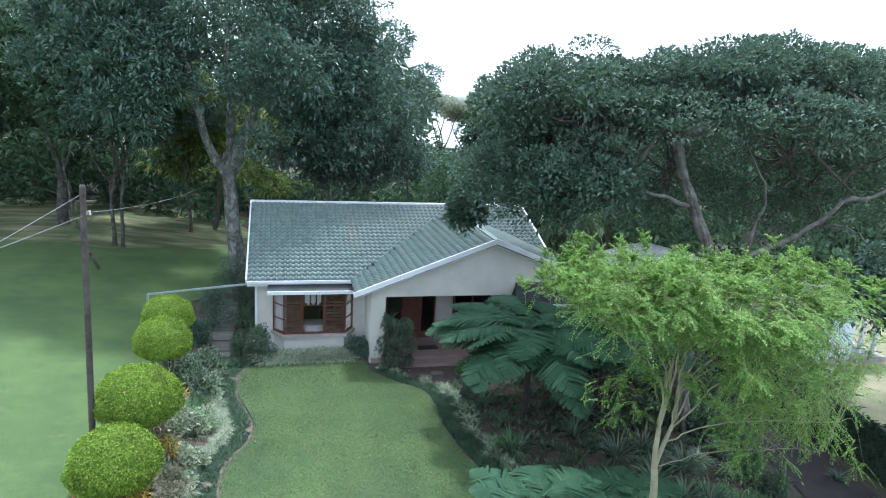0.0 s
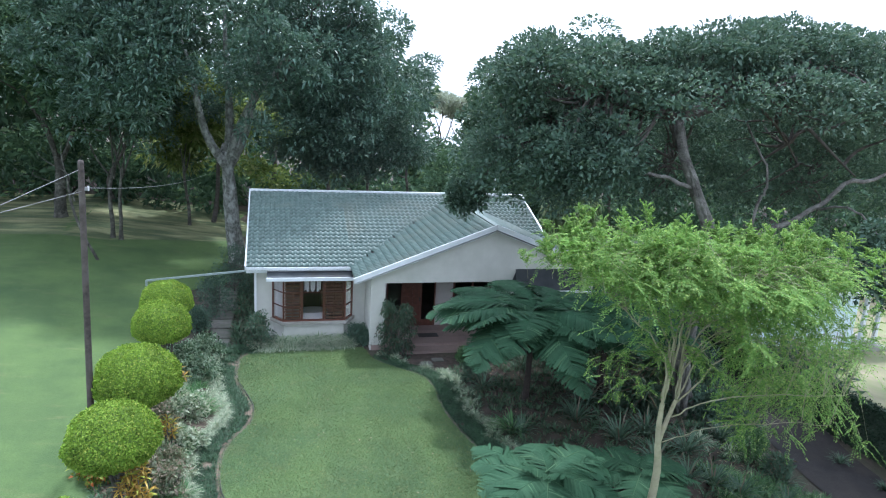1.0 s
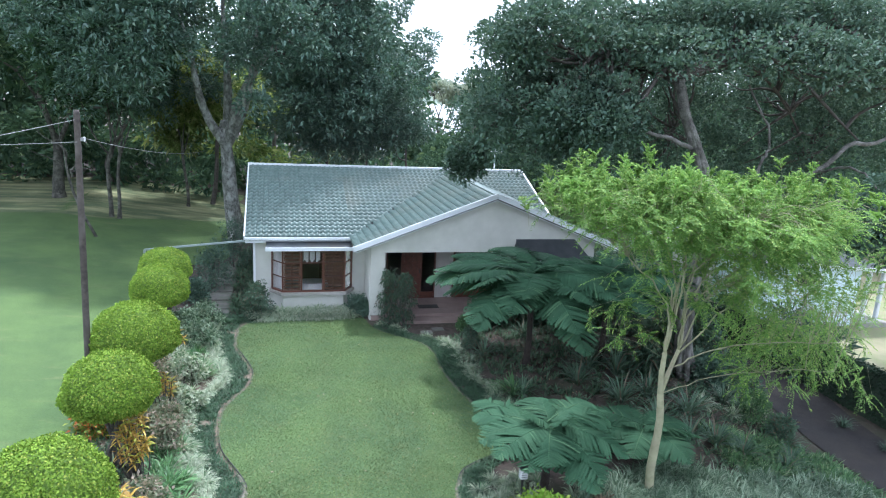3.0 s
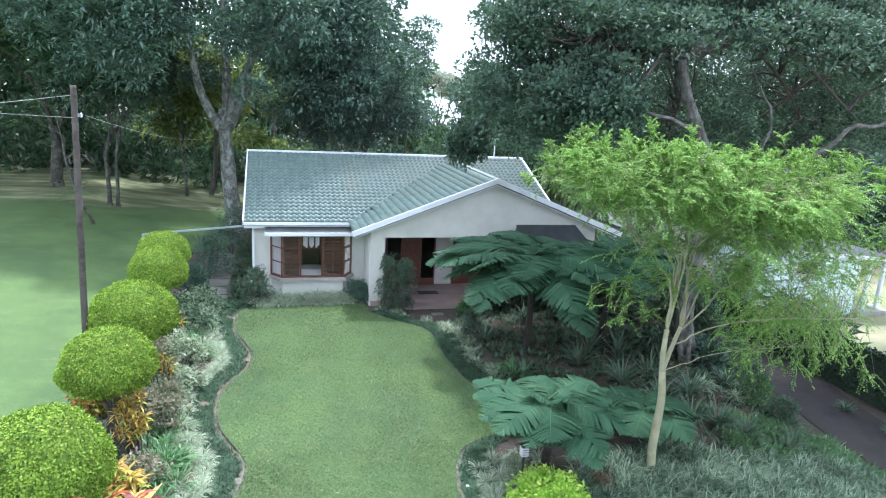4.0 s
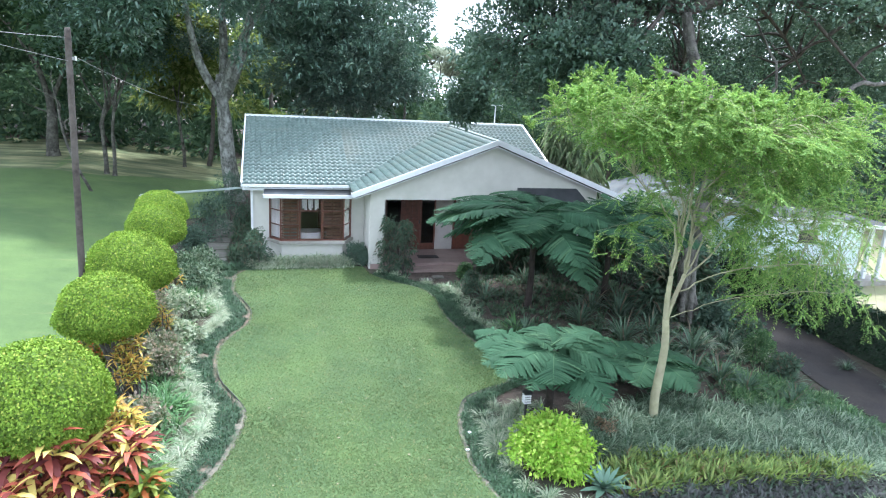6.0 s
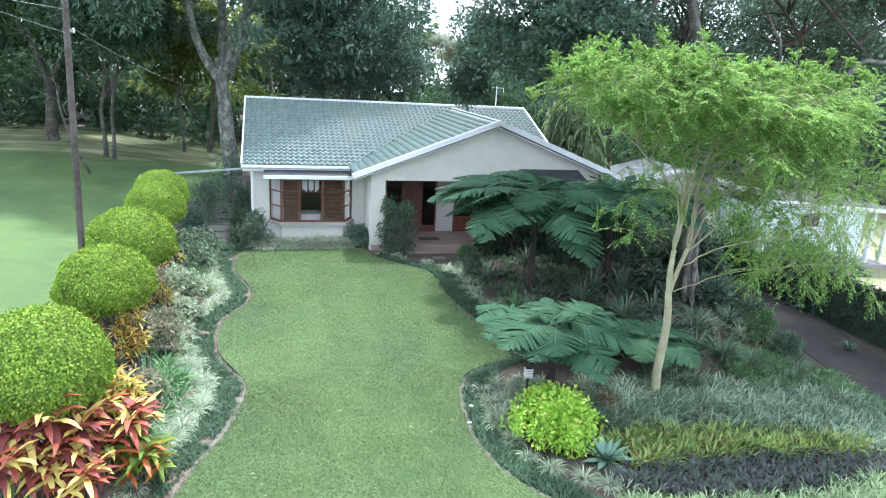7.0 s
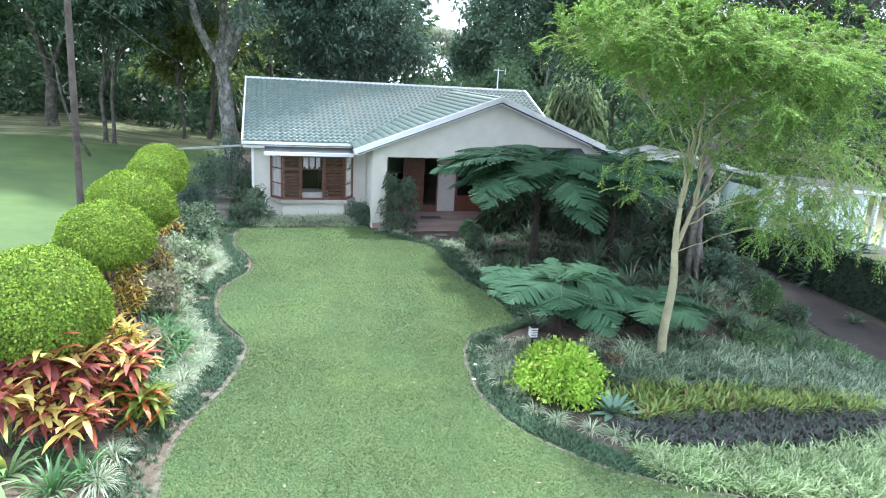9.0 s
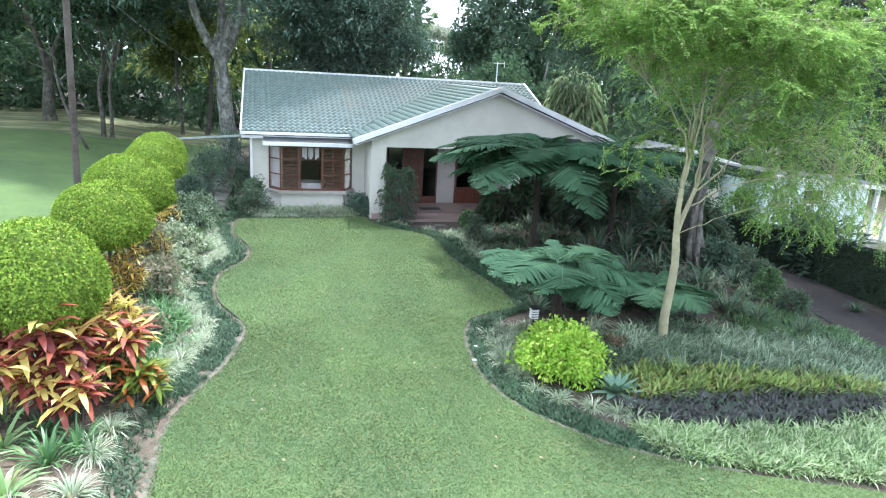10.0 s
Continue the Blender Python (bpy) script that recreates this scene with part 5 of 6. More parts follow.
# ---- ferns ----
def frond(length, width, rng):
    """One frond along +y, arching over: a rib with narrow leaflets, each one edged with pointed teeth."""
    def rib(t):
        return np.stack([0 * t, length * t * (1 - 0.1 * t), length * (0.2 * t - 0.27 * t * t)], -1)
    V, F = [], []
    teeth = 6
    pairs = int(length / 0.09) if length > 2.2 else int(length / 0.072)
    for i, t in enumerate(np.linspace(0.07, 0.985, pairs)):
        c = rib(np.array(t))
        w = (0.9 + 0.2 * rng.random()) * width * 0.52 * math.sin(math.pi * (0.1 + 0.9 * t) ** 0.75) ** 0.8 + 0.03
        half = 0.68 * length / pairs * (0.8 + 0.2 * math.sin(math.pi * t))
        for sd in (-1, 1):
            if rng.random() < 0.05:
                continue
            axis = unit(np.array([sd * 1.0, 0.34 + 0.5 * t + 0.05 * rng.normal(), -0.05 + 0.04 * rng.normal()]))
            side = unit(np.cross(axis, [0, 0, 1.0]))
            sag = 0.22 + 0.05 * rng.normal()
            s = np.linspace(0.0, 1.0, teeth + 1)[:, None]
            mid = c + axis * w * s - np.array([0, 0, 1.0]) * w * sag * s ** 2
            span = half * (1 - 0.86 * (np.arange(teeth + 1) / teeth) ** 3.0) * (0.93 + 0.14 * rng.random(teeth + 1))
            for e in (-1, 1):
                k0 = len(V)
                notch = mid + side * e * span[:, None] * 0.5 - np.array([0, 0, 0.04]) * span[:, None]
                tip = (mid[:-1] + mid[1:]) / 2 + side * e * span[:-1, None] + axis * w / teeth * 0.6 - np.array([0, 0, 0.2]) * span[:-1, None]
                V += [*mid, *notch, *tip]
                for k in range(teeth):
                    a, b, c0, c1, q = k0 + k, k0 + k + 1, k0 + teeth + 1 + k, k0 + teeth + 2 + k, k0 + 2 * teeth + 2 + k
                    F += [(a, b, c1), (a, c1, c0), (c0, c1, q)]
    Vr, Fr = tube(rib(np.linspace(0, 1, 10)), np.linspace(0.016, 0.004, 10), 5)
    return joined([(np.array(V), np.array(F)), (Vr, Fr)])


def tree_fern(x, y, height, reach, count, seed, label, tilt=0.0):
    rng = np.random.default_rng(seed)
    b = at(x, y)
    t = empty("tree_fern", label, "tree fern", "tree ferns", b)
    p = np.array([(0, 0, -0.1), (0.03, 0, height * 0.35), (0, 0.02, height * 0.7), (0, 0, height)])
    put("trunk", mesh_np("trunk", *tube(p, [0.11, 0.085, 0.08, 0.1], 10, 0.08, rng), M["fern_bark"]), t)
    kinds = [mesh_np("frond", *frond(reach * s, reach * (0.6 if reach < 2.2 else 0.5), rng), L["fern"]) for s in (0.85, 0.95, 1.05)]
    for k in range(count):
        a = k * 2.39996 + rng.normal() * 0.15
        up = rng.uniform(-3, 6) if k % 3 == 0 else rng.uniform(-6, 3) if k % 3 == 1 else rng.uniform(-22, -8) + tilt
        m = Matrix.Translation((0.05 * rng.normal(), 0.05 * rng.normal(), height + rng.uniform(-0.1, 0.06))) @ Matrix.Rotation(a, 4, "Z") @ Matrix.Rotation(radians(up), 4, "X") @ Matrix.Rotation(radians(rng.normal() * 9), 4, "Y")
        put("frond", kinds[k % 3], t, m @ Matrix.Scale(rng.uniform(0.85, 1.08), 4))
    for k in range(4):
        # short young fronds that stand up in the middle
        m = Matrix.Translation((0, 0, height)) @ Matrix.Rotation(k * 1.7, 4, "Z") @ Matrix.Rotation(radians(rng.uniform(18, 34)), 4, "X")
        put("frond", kinds[k % 3], t, m @ Matrix.Scale(rng.uniform(0.38, 0.5), 4))
    return t


tree_fern(7.15, 16.7, 2.85, 3.3, 40, 71, "tall tree fern with spreading feathery fronds and dark trunk", 4)
tree_fern(9.6, 16.8, 2.85, 2.7, 26, 72, "tree fern with spreading fronds behind the young tree", 6)
tree_fern(5.3, 10.9, 1.58, 1.85, 24, 73, "low tree fern with a flat crown of fronds beside the lawn", 13)
tree_fern(8.3, 12.2, 0.7, 1.7, 13, 74, "low fern with drooping fronds under the trees")
tree_fern(6.6, 12.6, 0.45, 1.1, 10, 75, "small fern with upright fronds in the shaded bed")


# ---- tufts, rosettes and shrubs ----
def tuft_mesh(n, length, width, spread, bend, rng):
    a = rng.uniform(0, 2 * math.pi, n)
    s = rng.random(n) ** 0.7 * spread
    D = np.stack([np.cos(a) * s, np.sin(a) * s, np.ones(n)], 1)
    P = np.stack([np.cos(a) * 0.05 * rng.random(n), np.sin(a) * 0.05 * rng.random(n), np.zeros(n) - 0.02], 1)
    return blades(P, D, length * rng.uniform(0.6, 1.1, n), width, bend * rng.uniform(0.6, 1.3, n), rng)


TUFT = {}
rng = np.random.default_rng(80)
for key, (n, ln, w, sp, bd, mt) in dict(pale=(130, 0.38, 0.014, 1.0, 0.75, "pale_tuft"), strap=(46, 0.6, 0.034, 0.9, 0.5, "strap"), brom=(26, 0.45, 0.045, 0.9, 0.35, "bromeliad"), broad=(18, 0.62, 0.085, 1.1, 0.4, "broad"), lily=(60, 0.75, 0.033, 0.8, 0.5, "palm_dark")).items():
    TUFT[key] = [mesh_np("leaves", *tuft_mesh(n, ln, w, sp, bd, rng), L[mt]) for _ in range(3)]


def tuft(key, x, y, s, name, label, category, group, dz=0.0):
    ob = put(name, TUFT[key][random.randrange(3)], None, Matrix.Translation(at(x, y, dz)) @ Matrix.Rotation(random.uniform(0, 6.28), 4, "Z") @ Matrix.Scale(s, 4))
    return tagged(ob, label, category, group)


random.seed(4)
y = 9.6
while y < 21.2:
    x = float(lawn_left(y)) - 0.66 - random.uniform(0, 0.3)
    tuft("pale", x, y, random.uniform(0.75, 1.15), "grass_tuft", "pale white-striped ornamental grass tuft in the bed", "grass tuft", "pale tufts along the lawn")
    if random.random() < 0.55:
        tuft("pale", x - random.uniform(0.3, 0.9), y + 0.15, random.uniform(0.7, 1.1), "grass_tuft", "pale white-striped ornamental grass tuft in the bed", "grass tuft", "pale tufts along the lawn")
    if y > 18.5:
        tuft("pale", x - random.uniform(0.2, 1.1), y + 0.1, random.uniform(0.8, 1.1), "grass_tuft", "pale white-striped ornamental grass tuft in the bed", "grass tuft", "pale tufts along the lawn")
    if random.random() < 0.3:
        tuft("strap", x - random.uniform(0.35, 0.9), y - 0.1, random.uniform(0.7, 1.1), "strap_plant", "green strap-leaved plant in the bed", "plant", "strap-leaved plants in the bed")
    y += random.uniform(0.17, 0.3)
for x, y in ((4.05, 8.85), (4.35, 8.5), (4.75, 8.15), (5.05, 7.95), (4.0, 9.4), (5.35, 7.75), (3.95, 9.9), (4.05, 10.3), (4.2, 10.7), (4.45, 11.0), (4.75, 11.25), (4.35, 10.45), (4.6, 10.75), (4.1, 9.65), (4.15, 20.4), (3.9, 20.8), (3.6, 21.1)):
    tuft("pale", x + random.uniform(-0.1, 0.1), y, random.uniform(0.7, 1.0), "grass_tuft", "pale striped ornamental grass tuft beside the shaded lawn edge", "grass tuft", "tufts along the shaded edge")
y = 13.6
while y < 19.9:
    tuft("pale", float(lawn_right(y)) + 0.82 + random.uniform(-0.13, 0.2), y, random.uniform(0.75, 1.05), "grass_tuft", "pale striped ornamental grass tuft beside the shaded lawn edge", "grass tuft", "tufts along the shaded edge")
    y += random.uniform(0.24, 0.38)
tuft("strap", 6.2, 15.2, 1.35, "strap_plant", "bright green strap-leaved plant in the shaded bed", "plant", "strap-leaved plants in the bed")
agave = empty("agave", "blue-green agave rosette beside the golden shrub", "agave", at=at(5.4, 8.62))
for k in range(24):
    ring = k // 8
    agave_leaf = mesh_np("leaf", *blades(np.array([[0, 0, 0.02]]), np.array([[0.0, 1.0, 0.35 + 0.55 * ring]]), 0.57 - 0.08 * ring, 0.13 - 0.017 * ring, 0.12, np.random.default_rng(k)), L["agave"])
    put("leaf", agave_leaf, agave, Matrix.Rotation(k * 2.39996, 4, "Z"))
for x, y, s in ((9.4, 13.2, 1.2), (10.0, 12.7, 1.1), (10.7, 12.6, 1.2), (11.3, 12.3, 1.0), (9.0, 14.4, 1.3), (9.9, 14.6, 1.4), (10.6, 13.7, 1.3), (8.2, 15.4, 1.2), (6.4, 15.0, 1.0), (6.2, 17.8, 1.1), (7.9, 18.9, 1.1), (8.9, 16.2, 1.4), (9.6, 15.8, 1.5), (12.4, 14.6, 1.1), (11.6, 16.2, 1.3), (5.5, 12.3, 0.9), (6.0, 13.6, 0.9), (17.0 - 0.8, 14.0, 0.7), (16.3, 12.6, 0.6), (12.6, 12.1, 0.9), (13.1, 12.8, 0.9), (12.2, 11.8, 0.8)):
    tuft("lily", x, y, s, "strap_plant", "dark arching strap-leaved plant under the trees", "plant", "strap-leaved plants in the shade")


def bed(name, n, x0, x1, lo, hi, length, width, material, seed, label, spread=0.8, bend=0.6, every=14, zjit=0.0):
    """A planted band of many small tufts: x from x0 to x1, y between the lines lo(x) and hi(x)."""
    rng = np.random.default_rng(seed)
    x = rng.uniform(x0, x1, n)
    y = lo(x) + (hi(x) - lo(x)) * rng.random(n)
    C = np.stack([x, y, land(x, y) - 0.02], 1)
    P = np.repeat(C, every, 0)
    m = len(P)
    a = rng.uniform(0, 2 * math.pi, m)
    s = spread * rng.random(m) ** 0.6
    D = np.stack([np.cos(a) * s, np.sin(a) * s, np.ones(m)], 1)
    P = P + np.stack([np.cos(a), np.sin(a), 0 * a], 1) * 0.03
    V, F = blades(P, D, length * rng.uniform(0.6, 1.15, m), width, bend * rng.uniform(0.6, 1.3, m), rng)
    tagged(put(name, mesh_np(name, V, F, material)), label, "planting", kind="stuff")


def line_of(*pts):
    xs, ys = np.array([p[0] for p in pts]), np.array([p[1] for p in pts])
    return lambda v: np.interp(v, xs, ys)


bed("grass_bed", 760, 5.6, 13.5, line_of((6, 9.6), (7, 9.5), (9, 9.4), (10.8, 8.9), (13.5, 8.6)), line_of((5.6, 10.3), (8.3, 11.7), (10.6, 11.3), (12.4, 11.4), (13.5, 10.9)), 0.5, 0.022, L["liriope"], 81, "band of grey-green grassy plants around the young tree", every=26)
bed("bromeliad_bed", 300, 5.5, 11.5, line_of((5.5, 8.3), (7.5, 8.55), (9, 8.6), (11.5, 8.8)), line_of((5.5, 9.3), (6.5, 9.5), (9, 9.45), (11.5, 9.2)), 0.36, 0.045, L["bromeliad"], 82, "band of yellow-green bromeliads", every=14, bend=0.35)
bed("purple_bed", 850, 5.3, 12.5, line_of((5.3, 7.75), (6.3, 7.4), (8, 7.45), (10.8, 8.1), (12.5, 8.2)), line_of((5.3, 8.25), (7.6, 8.62), (11.4, 8.9), (12.5, 9.0)), 0.25, 0.043, L["purple"], 83, "band of low dark purple-leaved plants", every=16, bend=0.5)
bed("striped_bed", 900, 5.2, 12.5, line_of((5.2, 6.9), (5.6, 6.6), (6.7, 6.32), (8.0, 6.08), (12.5, 5.4)), line_of((5.2, 7.5), (6.3, 7.35), (8, 7.4), (10.5, 7.95), (12.5, 8.1)), 0.31, 0.022, L["striped"], 84, "band of pale variegated grassy plants", every=20, bend=0.6)


def turf(name, n, line, y0, y1, a, b, seed, label, thin=0.0):
    rng = np.random.default_rng(seed)
    y = rng.uniform(y0, y1, n)
    x = line(y) + rng.uniform(a, b, n)
    keep = np.array([noise.noise(Vector((p * 2.6, q * 2.6, seed + 0.4))) > -0.52 + thin for p, q in zip(x, y)])
    x, y = x[keep], y[keep]
    n = len(x)
    C = np.stack([x, y, land(x, y) - 0.01], 1)
    ang = rng.uniform(0, 2 * math.pi, n)
    s = 0.9 * rng.random(n)
    D = np.stack([np.cos(ang) * s, np.sin(ang) * s, np.ones(n)], 1)
    V, F = blades(C, D, rng.uniform(0.09, 0.18, n), 0.0165, rng.uniform(0.4, 0.9, n), rng)
    tagged(put(name, mesh_np(name, V, F, L["mondo"])), label, "planting", kind="stuff")


turf("lily_turf", 2600, lawn_left, 4.5, 9.6, -0.6, -0.16, 87, "thin dark lily turf on pale soil beside the lawn", 0.2)
turf("lily_turf", 17000, lawn_left, 9.4, 21.5, -0.66, -0.13, 85, "dark lily turf strip along the lawn edge")
turf("lily_turf", 22000, lawn_right, 6.5, 21.0, 0.09, 0.72, 86, "dark lily turf strip along the lawn edge")


turf("lily_turf", 7000, lawn_right, 12.8, 20.6, 0.08, 0.74, 88, "dense dark lily turf on the shaded lawn edge")


def shrub(name, x, y, r, h, n, size, material, seed, label, category="shrub", group="", lift=0.12, aspect=0.5, stems=5, clump=0.35, droop=0.2):
    rng = np.random.default_rng(seed)
    b = at(x, y)
    t = empty(name, label, category, group, b)
    for k in range(stems):
        a = k * 2.4
        p, rad = limb((0.04 * math.cos(a), 0.04 * math.sin(a), -0.08), (r * 0.5 * math.cos(a), r * 0.5 * math.sin(a), h * 0.75), 0.018, 0.006, rng, 5, 0.1)
        put("stem", mesh_np("stem", *tube(p, rad, 5), M["dark_bark"]), t)
    k = max(8, n // 50)
    u = rng.random(k)
    a, q = rng.uniform(0, 6.28, k), np.sqrt(rng.random(k)) * r * (1 - 0.55 * u ** 2)
    C = np.stack([q * np.cos(a), q * np.sin(a), lift + (h - lift - clump * r * 0.6) * u], 1)
    R = np.full((k, 3), clump * r) * rng.uniform(0.6, 1.3, (k, 1))
    put("foliage", mesh_np("foliage", *clumps(C, R, n // k, size, rng, aspect=aspect, droop=droop, shell=0.2), material), t)
    return t


shrub("golden_shrub", 4.72, 9.4, 0.74, 0.92, 10000, 0.09, L["golden"], 90, "bright golden-green rounded shrub beside the lawn", clump=0.3)
shrub("dry_shrub", 6.3, 10.3, 0.32, 0.36, 900, 0.06, L["dry"], 92, "low dry brown shrub among the grassy plants", clump=0.3)
shrub("round_shrub", 12.75, 13.7, 0.42, 0.95, 4200, 0.06, L["shrub"], 91, "small rounded green shrub beside the driveway", clump=0.26)


def croton(x, y, h, r, n, material, seed, label, size=0.34):
    """A croton: bare stems that end in rosettes of long leathery leaves."""
    rng = np.random.default_rng(seed)
    b = at(x, y)
    t = empty("croton", label, "shrub", "coloured crotons", b)
    pieces, P, D = [], [], []
    for k in range(n):
        a, q = rng.uniform(0, 6.28), math.sqrt(rng.random()) * r
        e = np.array([q * math.cos(a), q * math.sin(a), h * rng.uniform(0.6, 1.0) * (1 - 0.25 * (q / r) ** 2)])
        p, rad = limb((0.1 * math.cos(a), 0.1 * math.sin(a), -0.08), e, 0.016, 0.01, rng, 5, 0.06)
        put("stem", mesh_np("stem", *tube(p, rad, 5), M["dark_bark"]), t)
        for j in range(13):
            ang = j * 2.4
            P.append(e - np.array([0, 0, 0.012 * j]))
            D.append((math.cos(ang), math.sin(ang), 1.3 - 0.13 * j))
    P, D = np.array(P), np.array(D)
    V, F = blades(P, D, size * rng.uniform(0.6, 1.2, len(P)), (0.07 if size > 0.3 else 0.058) * size / 0.34, rng.uniform(0.25, 0.75, len(P)), rng)
    put("foliage", mesh_np("foliage", V, F, material), t)


croton(-3.05, 9.1, 1.6, 0.6, 17, L["croton"], 100, "croton with long maroon, orange and yellow leaves", 0.5)
croton(-2.35, 9.25, 1.2, 0.5, 15, L["croton"], 101, "croton with long maroon, orange and yellow leaves", 0.46)
croton(-2.45, 9.85, 1.5, 0.42, 30, L["rust"], 102, "croton with thin orange and yellow leaves", 0.27)
croton(-1.95, 9.2, 0.6, 0.35, 9, L["croton_green"], 103, "low croton with green and yellow leaves", 0.34)
croton(-2.7, 8.75, 1.0, 0.5, 15, L["croton"], 108, "low croton with maroon and yellow leaves", 0.42)
croton(-2.15, 9.15, 0.8, 0.4, 9, L["croton_green"], 109, "low croton with green and yellow leaves", 0.38)
croton(-3.5, 8.5, 1.15, 0.45, 13, L["croton"], 107, "croton with long maroon, orange and yellow leaves", 0.46)
croton(-2.6, 12.25, 1.62, 0.3, 34, L["rust"], 104, "croton with orange-yellow leaves under a clipped bush", 0.2)
croton(-2.75, 18.0, 1.1, 0.3, 12, L["rust"], 105, "croton with orange-yellow leaves under a clipped bush", 0.22)
croton(-2.6, 15.3, 1.0, 0.3, 10, L["rust"], 106, "croton with orange-yellow leaves under a clipped bush", 0.2)
for x, y, r, h, mt, sd, lb in ((-2.35, 14.3, 0.45, 0.7, "dusty", 110, "twiggy mauve-grey shrub in the bed"), (-2.3, 11.4, 0.45, 0.65, "dusty", 112, "twiggy mauve-grey shrub in the bed"), (-2.3, 17.0, 0.55, 0.8, "pale_tuft", 113, "silvery pale-leaved shrub in the bed"), (-2.2, 19.6, 0.6, 0.8, "liriope", 114, "grey-green shrub in the bed"), (-2.2, 21.3, 0.55, 0.8, "liriope", 115, "grey-green shrub near the house path"), (-2.5, 10.3, 0.45, 0.6, "shrub", 116, "mid-green shrub in the bed"), (-2.9, 16.6, 0.45, 0.8, "dusty", 117, "twiggy mauve-grey shrub in the bed"), (-2.25, 13.55, 0.42, 0.75, "dusty", 118, "twiggy mauve-grey shrub in the bed"), (-2.75, 14.0, 0.4, 0.7, "dusty", 119, "twiggy mauve-grey shrub in the bed"), (-2.15, 15.4, 0.45, 0.6, "pale_tuft", 301, "silvery pale-leaved shrub in the bed"), (-2.75, 20.2, 0.55, 0.9, "liriope", 302, "grey-green shrub in the bed"), (-3.55, 11.1, 0.5, 0.75, "croton_green", 303, "low yellow-green leafy shrub under the clipped bushes"), (-3.7, 14.2, 0.5, 0.7, "croton_green", 304, "low yellow-green leafy shrub under the clipped bushes")):
    shrub("bed_shrub", x, y, r, h, 1500, 0.1, L[mt], sd, lb, group="shrubs in the bed")
for x, y, r, h, mt, sd, lb in ((-0.55, 22.3, 0.5, 1.3, "palm_dark", 120, "loose green shrub at the house corner"), (2.85, 22.3, 0.45, 0.75, "fig", 121, "dark green shrub beside the bay window"), (3.3, 22.0, 0.3, 0.6, "fig", 122, "dark green shrub beside the bay window"), (6.2, 20.0, 0.24, 0.55, "shrub", 125, "small green shrub beside the porch step"), (-2.3, 25.5, 0.7, 1.8, "fig", 126, "dark shrub beside the house path"), (-1.7, 28.5, 0.8, 2.2, "fig", 127, "dark shrub beside the house path"), (-2.75, 23.6, 0.5, 0.9, "fig", 128, "dark shrub beside the house path"), (12.4, 20.0, 0.7, 1.6, "fig", 130, "dark shrub in the shade of the trees"), (5.95, 18.45, 0.22, 0.75, "palm_dark", 129, "small dark shrub on a bare stem in the shade"), (8.6, 20.4, 0.4, 0.7, "fig", 131, "dark shrub before the window"), (10.6, 20.6, 0.5, 0.9, "fig", 132, "dark shrub before the window")):
    shrub("shrub", x, y, r, h, 2800, 0.095, L[mt], sd, lb, group="shrubs round the house", aspect=0.36)
for x, y, r, h, mt, sd, lb in ((3.85, 21.25, 0.4, 2.1, "palm_dark", 123, "slender drooping shrub growing up the porch pier"), (4.35, 21.05, 0.32, 1.9, "palm_dark", 124, "dark drooping shrub beside the porch")):
    shrub("climbing_shrub", x, y, r, h, 2000, 0.1, L[mt], sd, lb, group="shrubs round the house", aspect=0.25, clump=0.42, droop=0.8)
bed("window_planting", 520, -0.7, 2.6, line_of((-0.7, 21.95), (2.6, 21.95)), line_of((-0.7, 22.55), (2.6, 22.55)), 0.5, 0.03, L["pale_tuft"], 133, "low pale-leaved planting under the bay window", every=16, bend=0.8)
for x, y, k in ((-1.78, 10.26, 1.15), (-2.05, 9.45, 1.1), (-2.07, 8.93, 1.0), (-2.18, 8.38, 1.1), (-2.24, 7.77, 1.1), (-2.29, 6.97, 1.25), (-1.59, 11.2, 1.0), (-1.5, 12.16, 1.0), (-1.85, 13.5, 1.1), (-1.64, 13.06, 1.1), (-1.94, 13.42, 1.0), (-1.87, 10.55, 1.0), (-2.0, 6.3, 1.0), (-2.75, 6.6, 1.0)):
    tuft("pale", x, y, k, "grass_tuft", "pale white-striped ornamental grass tuft in the bed", "grass tuft", "pale tufts along the lawn")
for x, y, k in ((-3.3, 7.95, 1.0), (-3.45, 8.6, 1.0), (-2.95, 7.0, 0.9), (-3.5, 7.3, 1.0)):
    tuft("broad", x, y, k, "broadleaf_plant", "pale broad-leaved plant on the soil of the bed", "plant", "broad-leaved plants in the bed")
for x, y, k in ((-2.69, 7.61, 1.05), (-2.42, 7.86, 0.9), (-2.15, 11.29, 1.15), (-2.03, 12.1, 1.1), (-2.33, 12.5, 1.1), (-2.14, 11.8, 1.1), (-1.98, 12.06, 1.0), (-2.67, 13.9, 1.0), (-2.9, 8.2, 0.9), (-2.0, 10.8, 1.0)):
    tuft("strap", x, y, k, "strap_plant", "green strap-leaved plant in the bed", "plant", "strap-leaved plants in the bed")
bed("bush_underplanting", 300, -3.85, -2.75, line_of((-3.85, 9.6), (-2.75, 9.9)), line_of((-3.85, 21.6), (-2.75, 21.6)), 0.3, 0.03, L["shade_cover"], 183, "low dark leafy cover under the clipped bushes", every=14, bend=0.5)
bed("corner_planting", 150, -2.3, -0.6, line_of((-2.3, 21.5), (-0.6, 21.75)), line_of((-2.3, 22.3), (-0.6, 22.4)), 0.26, 0.025, L["mondo"], 185, "dark low cover at the corner of the lawn and house path", every=16, bend=0.6)
bed("wall_planting", 260, -1.5, -0.85, line_of((-1.5, 22.4), (-0.85, 22.4)), line_of((-1.5, 31.0), (-0.85, 31.0)), 0.4, 0.04, L["shade_cover"], 184, "low dark leafy cover along the house wall", every=12, bend=0.5)
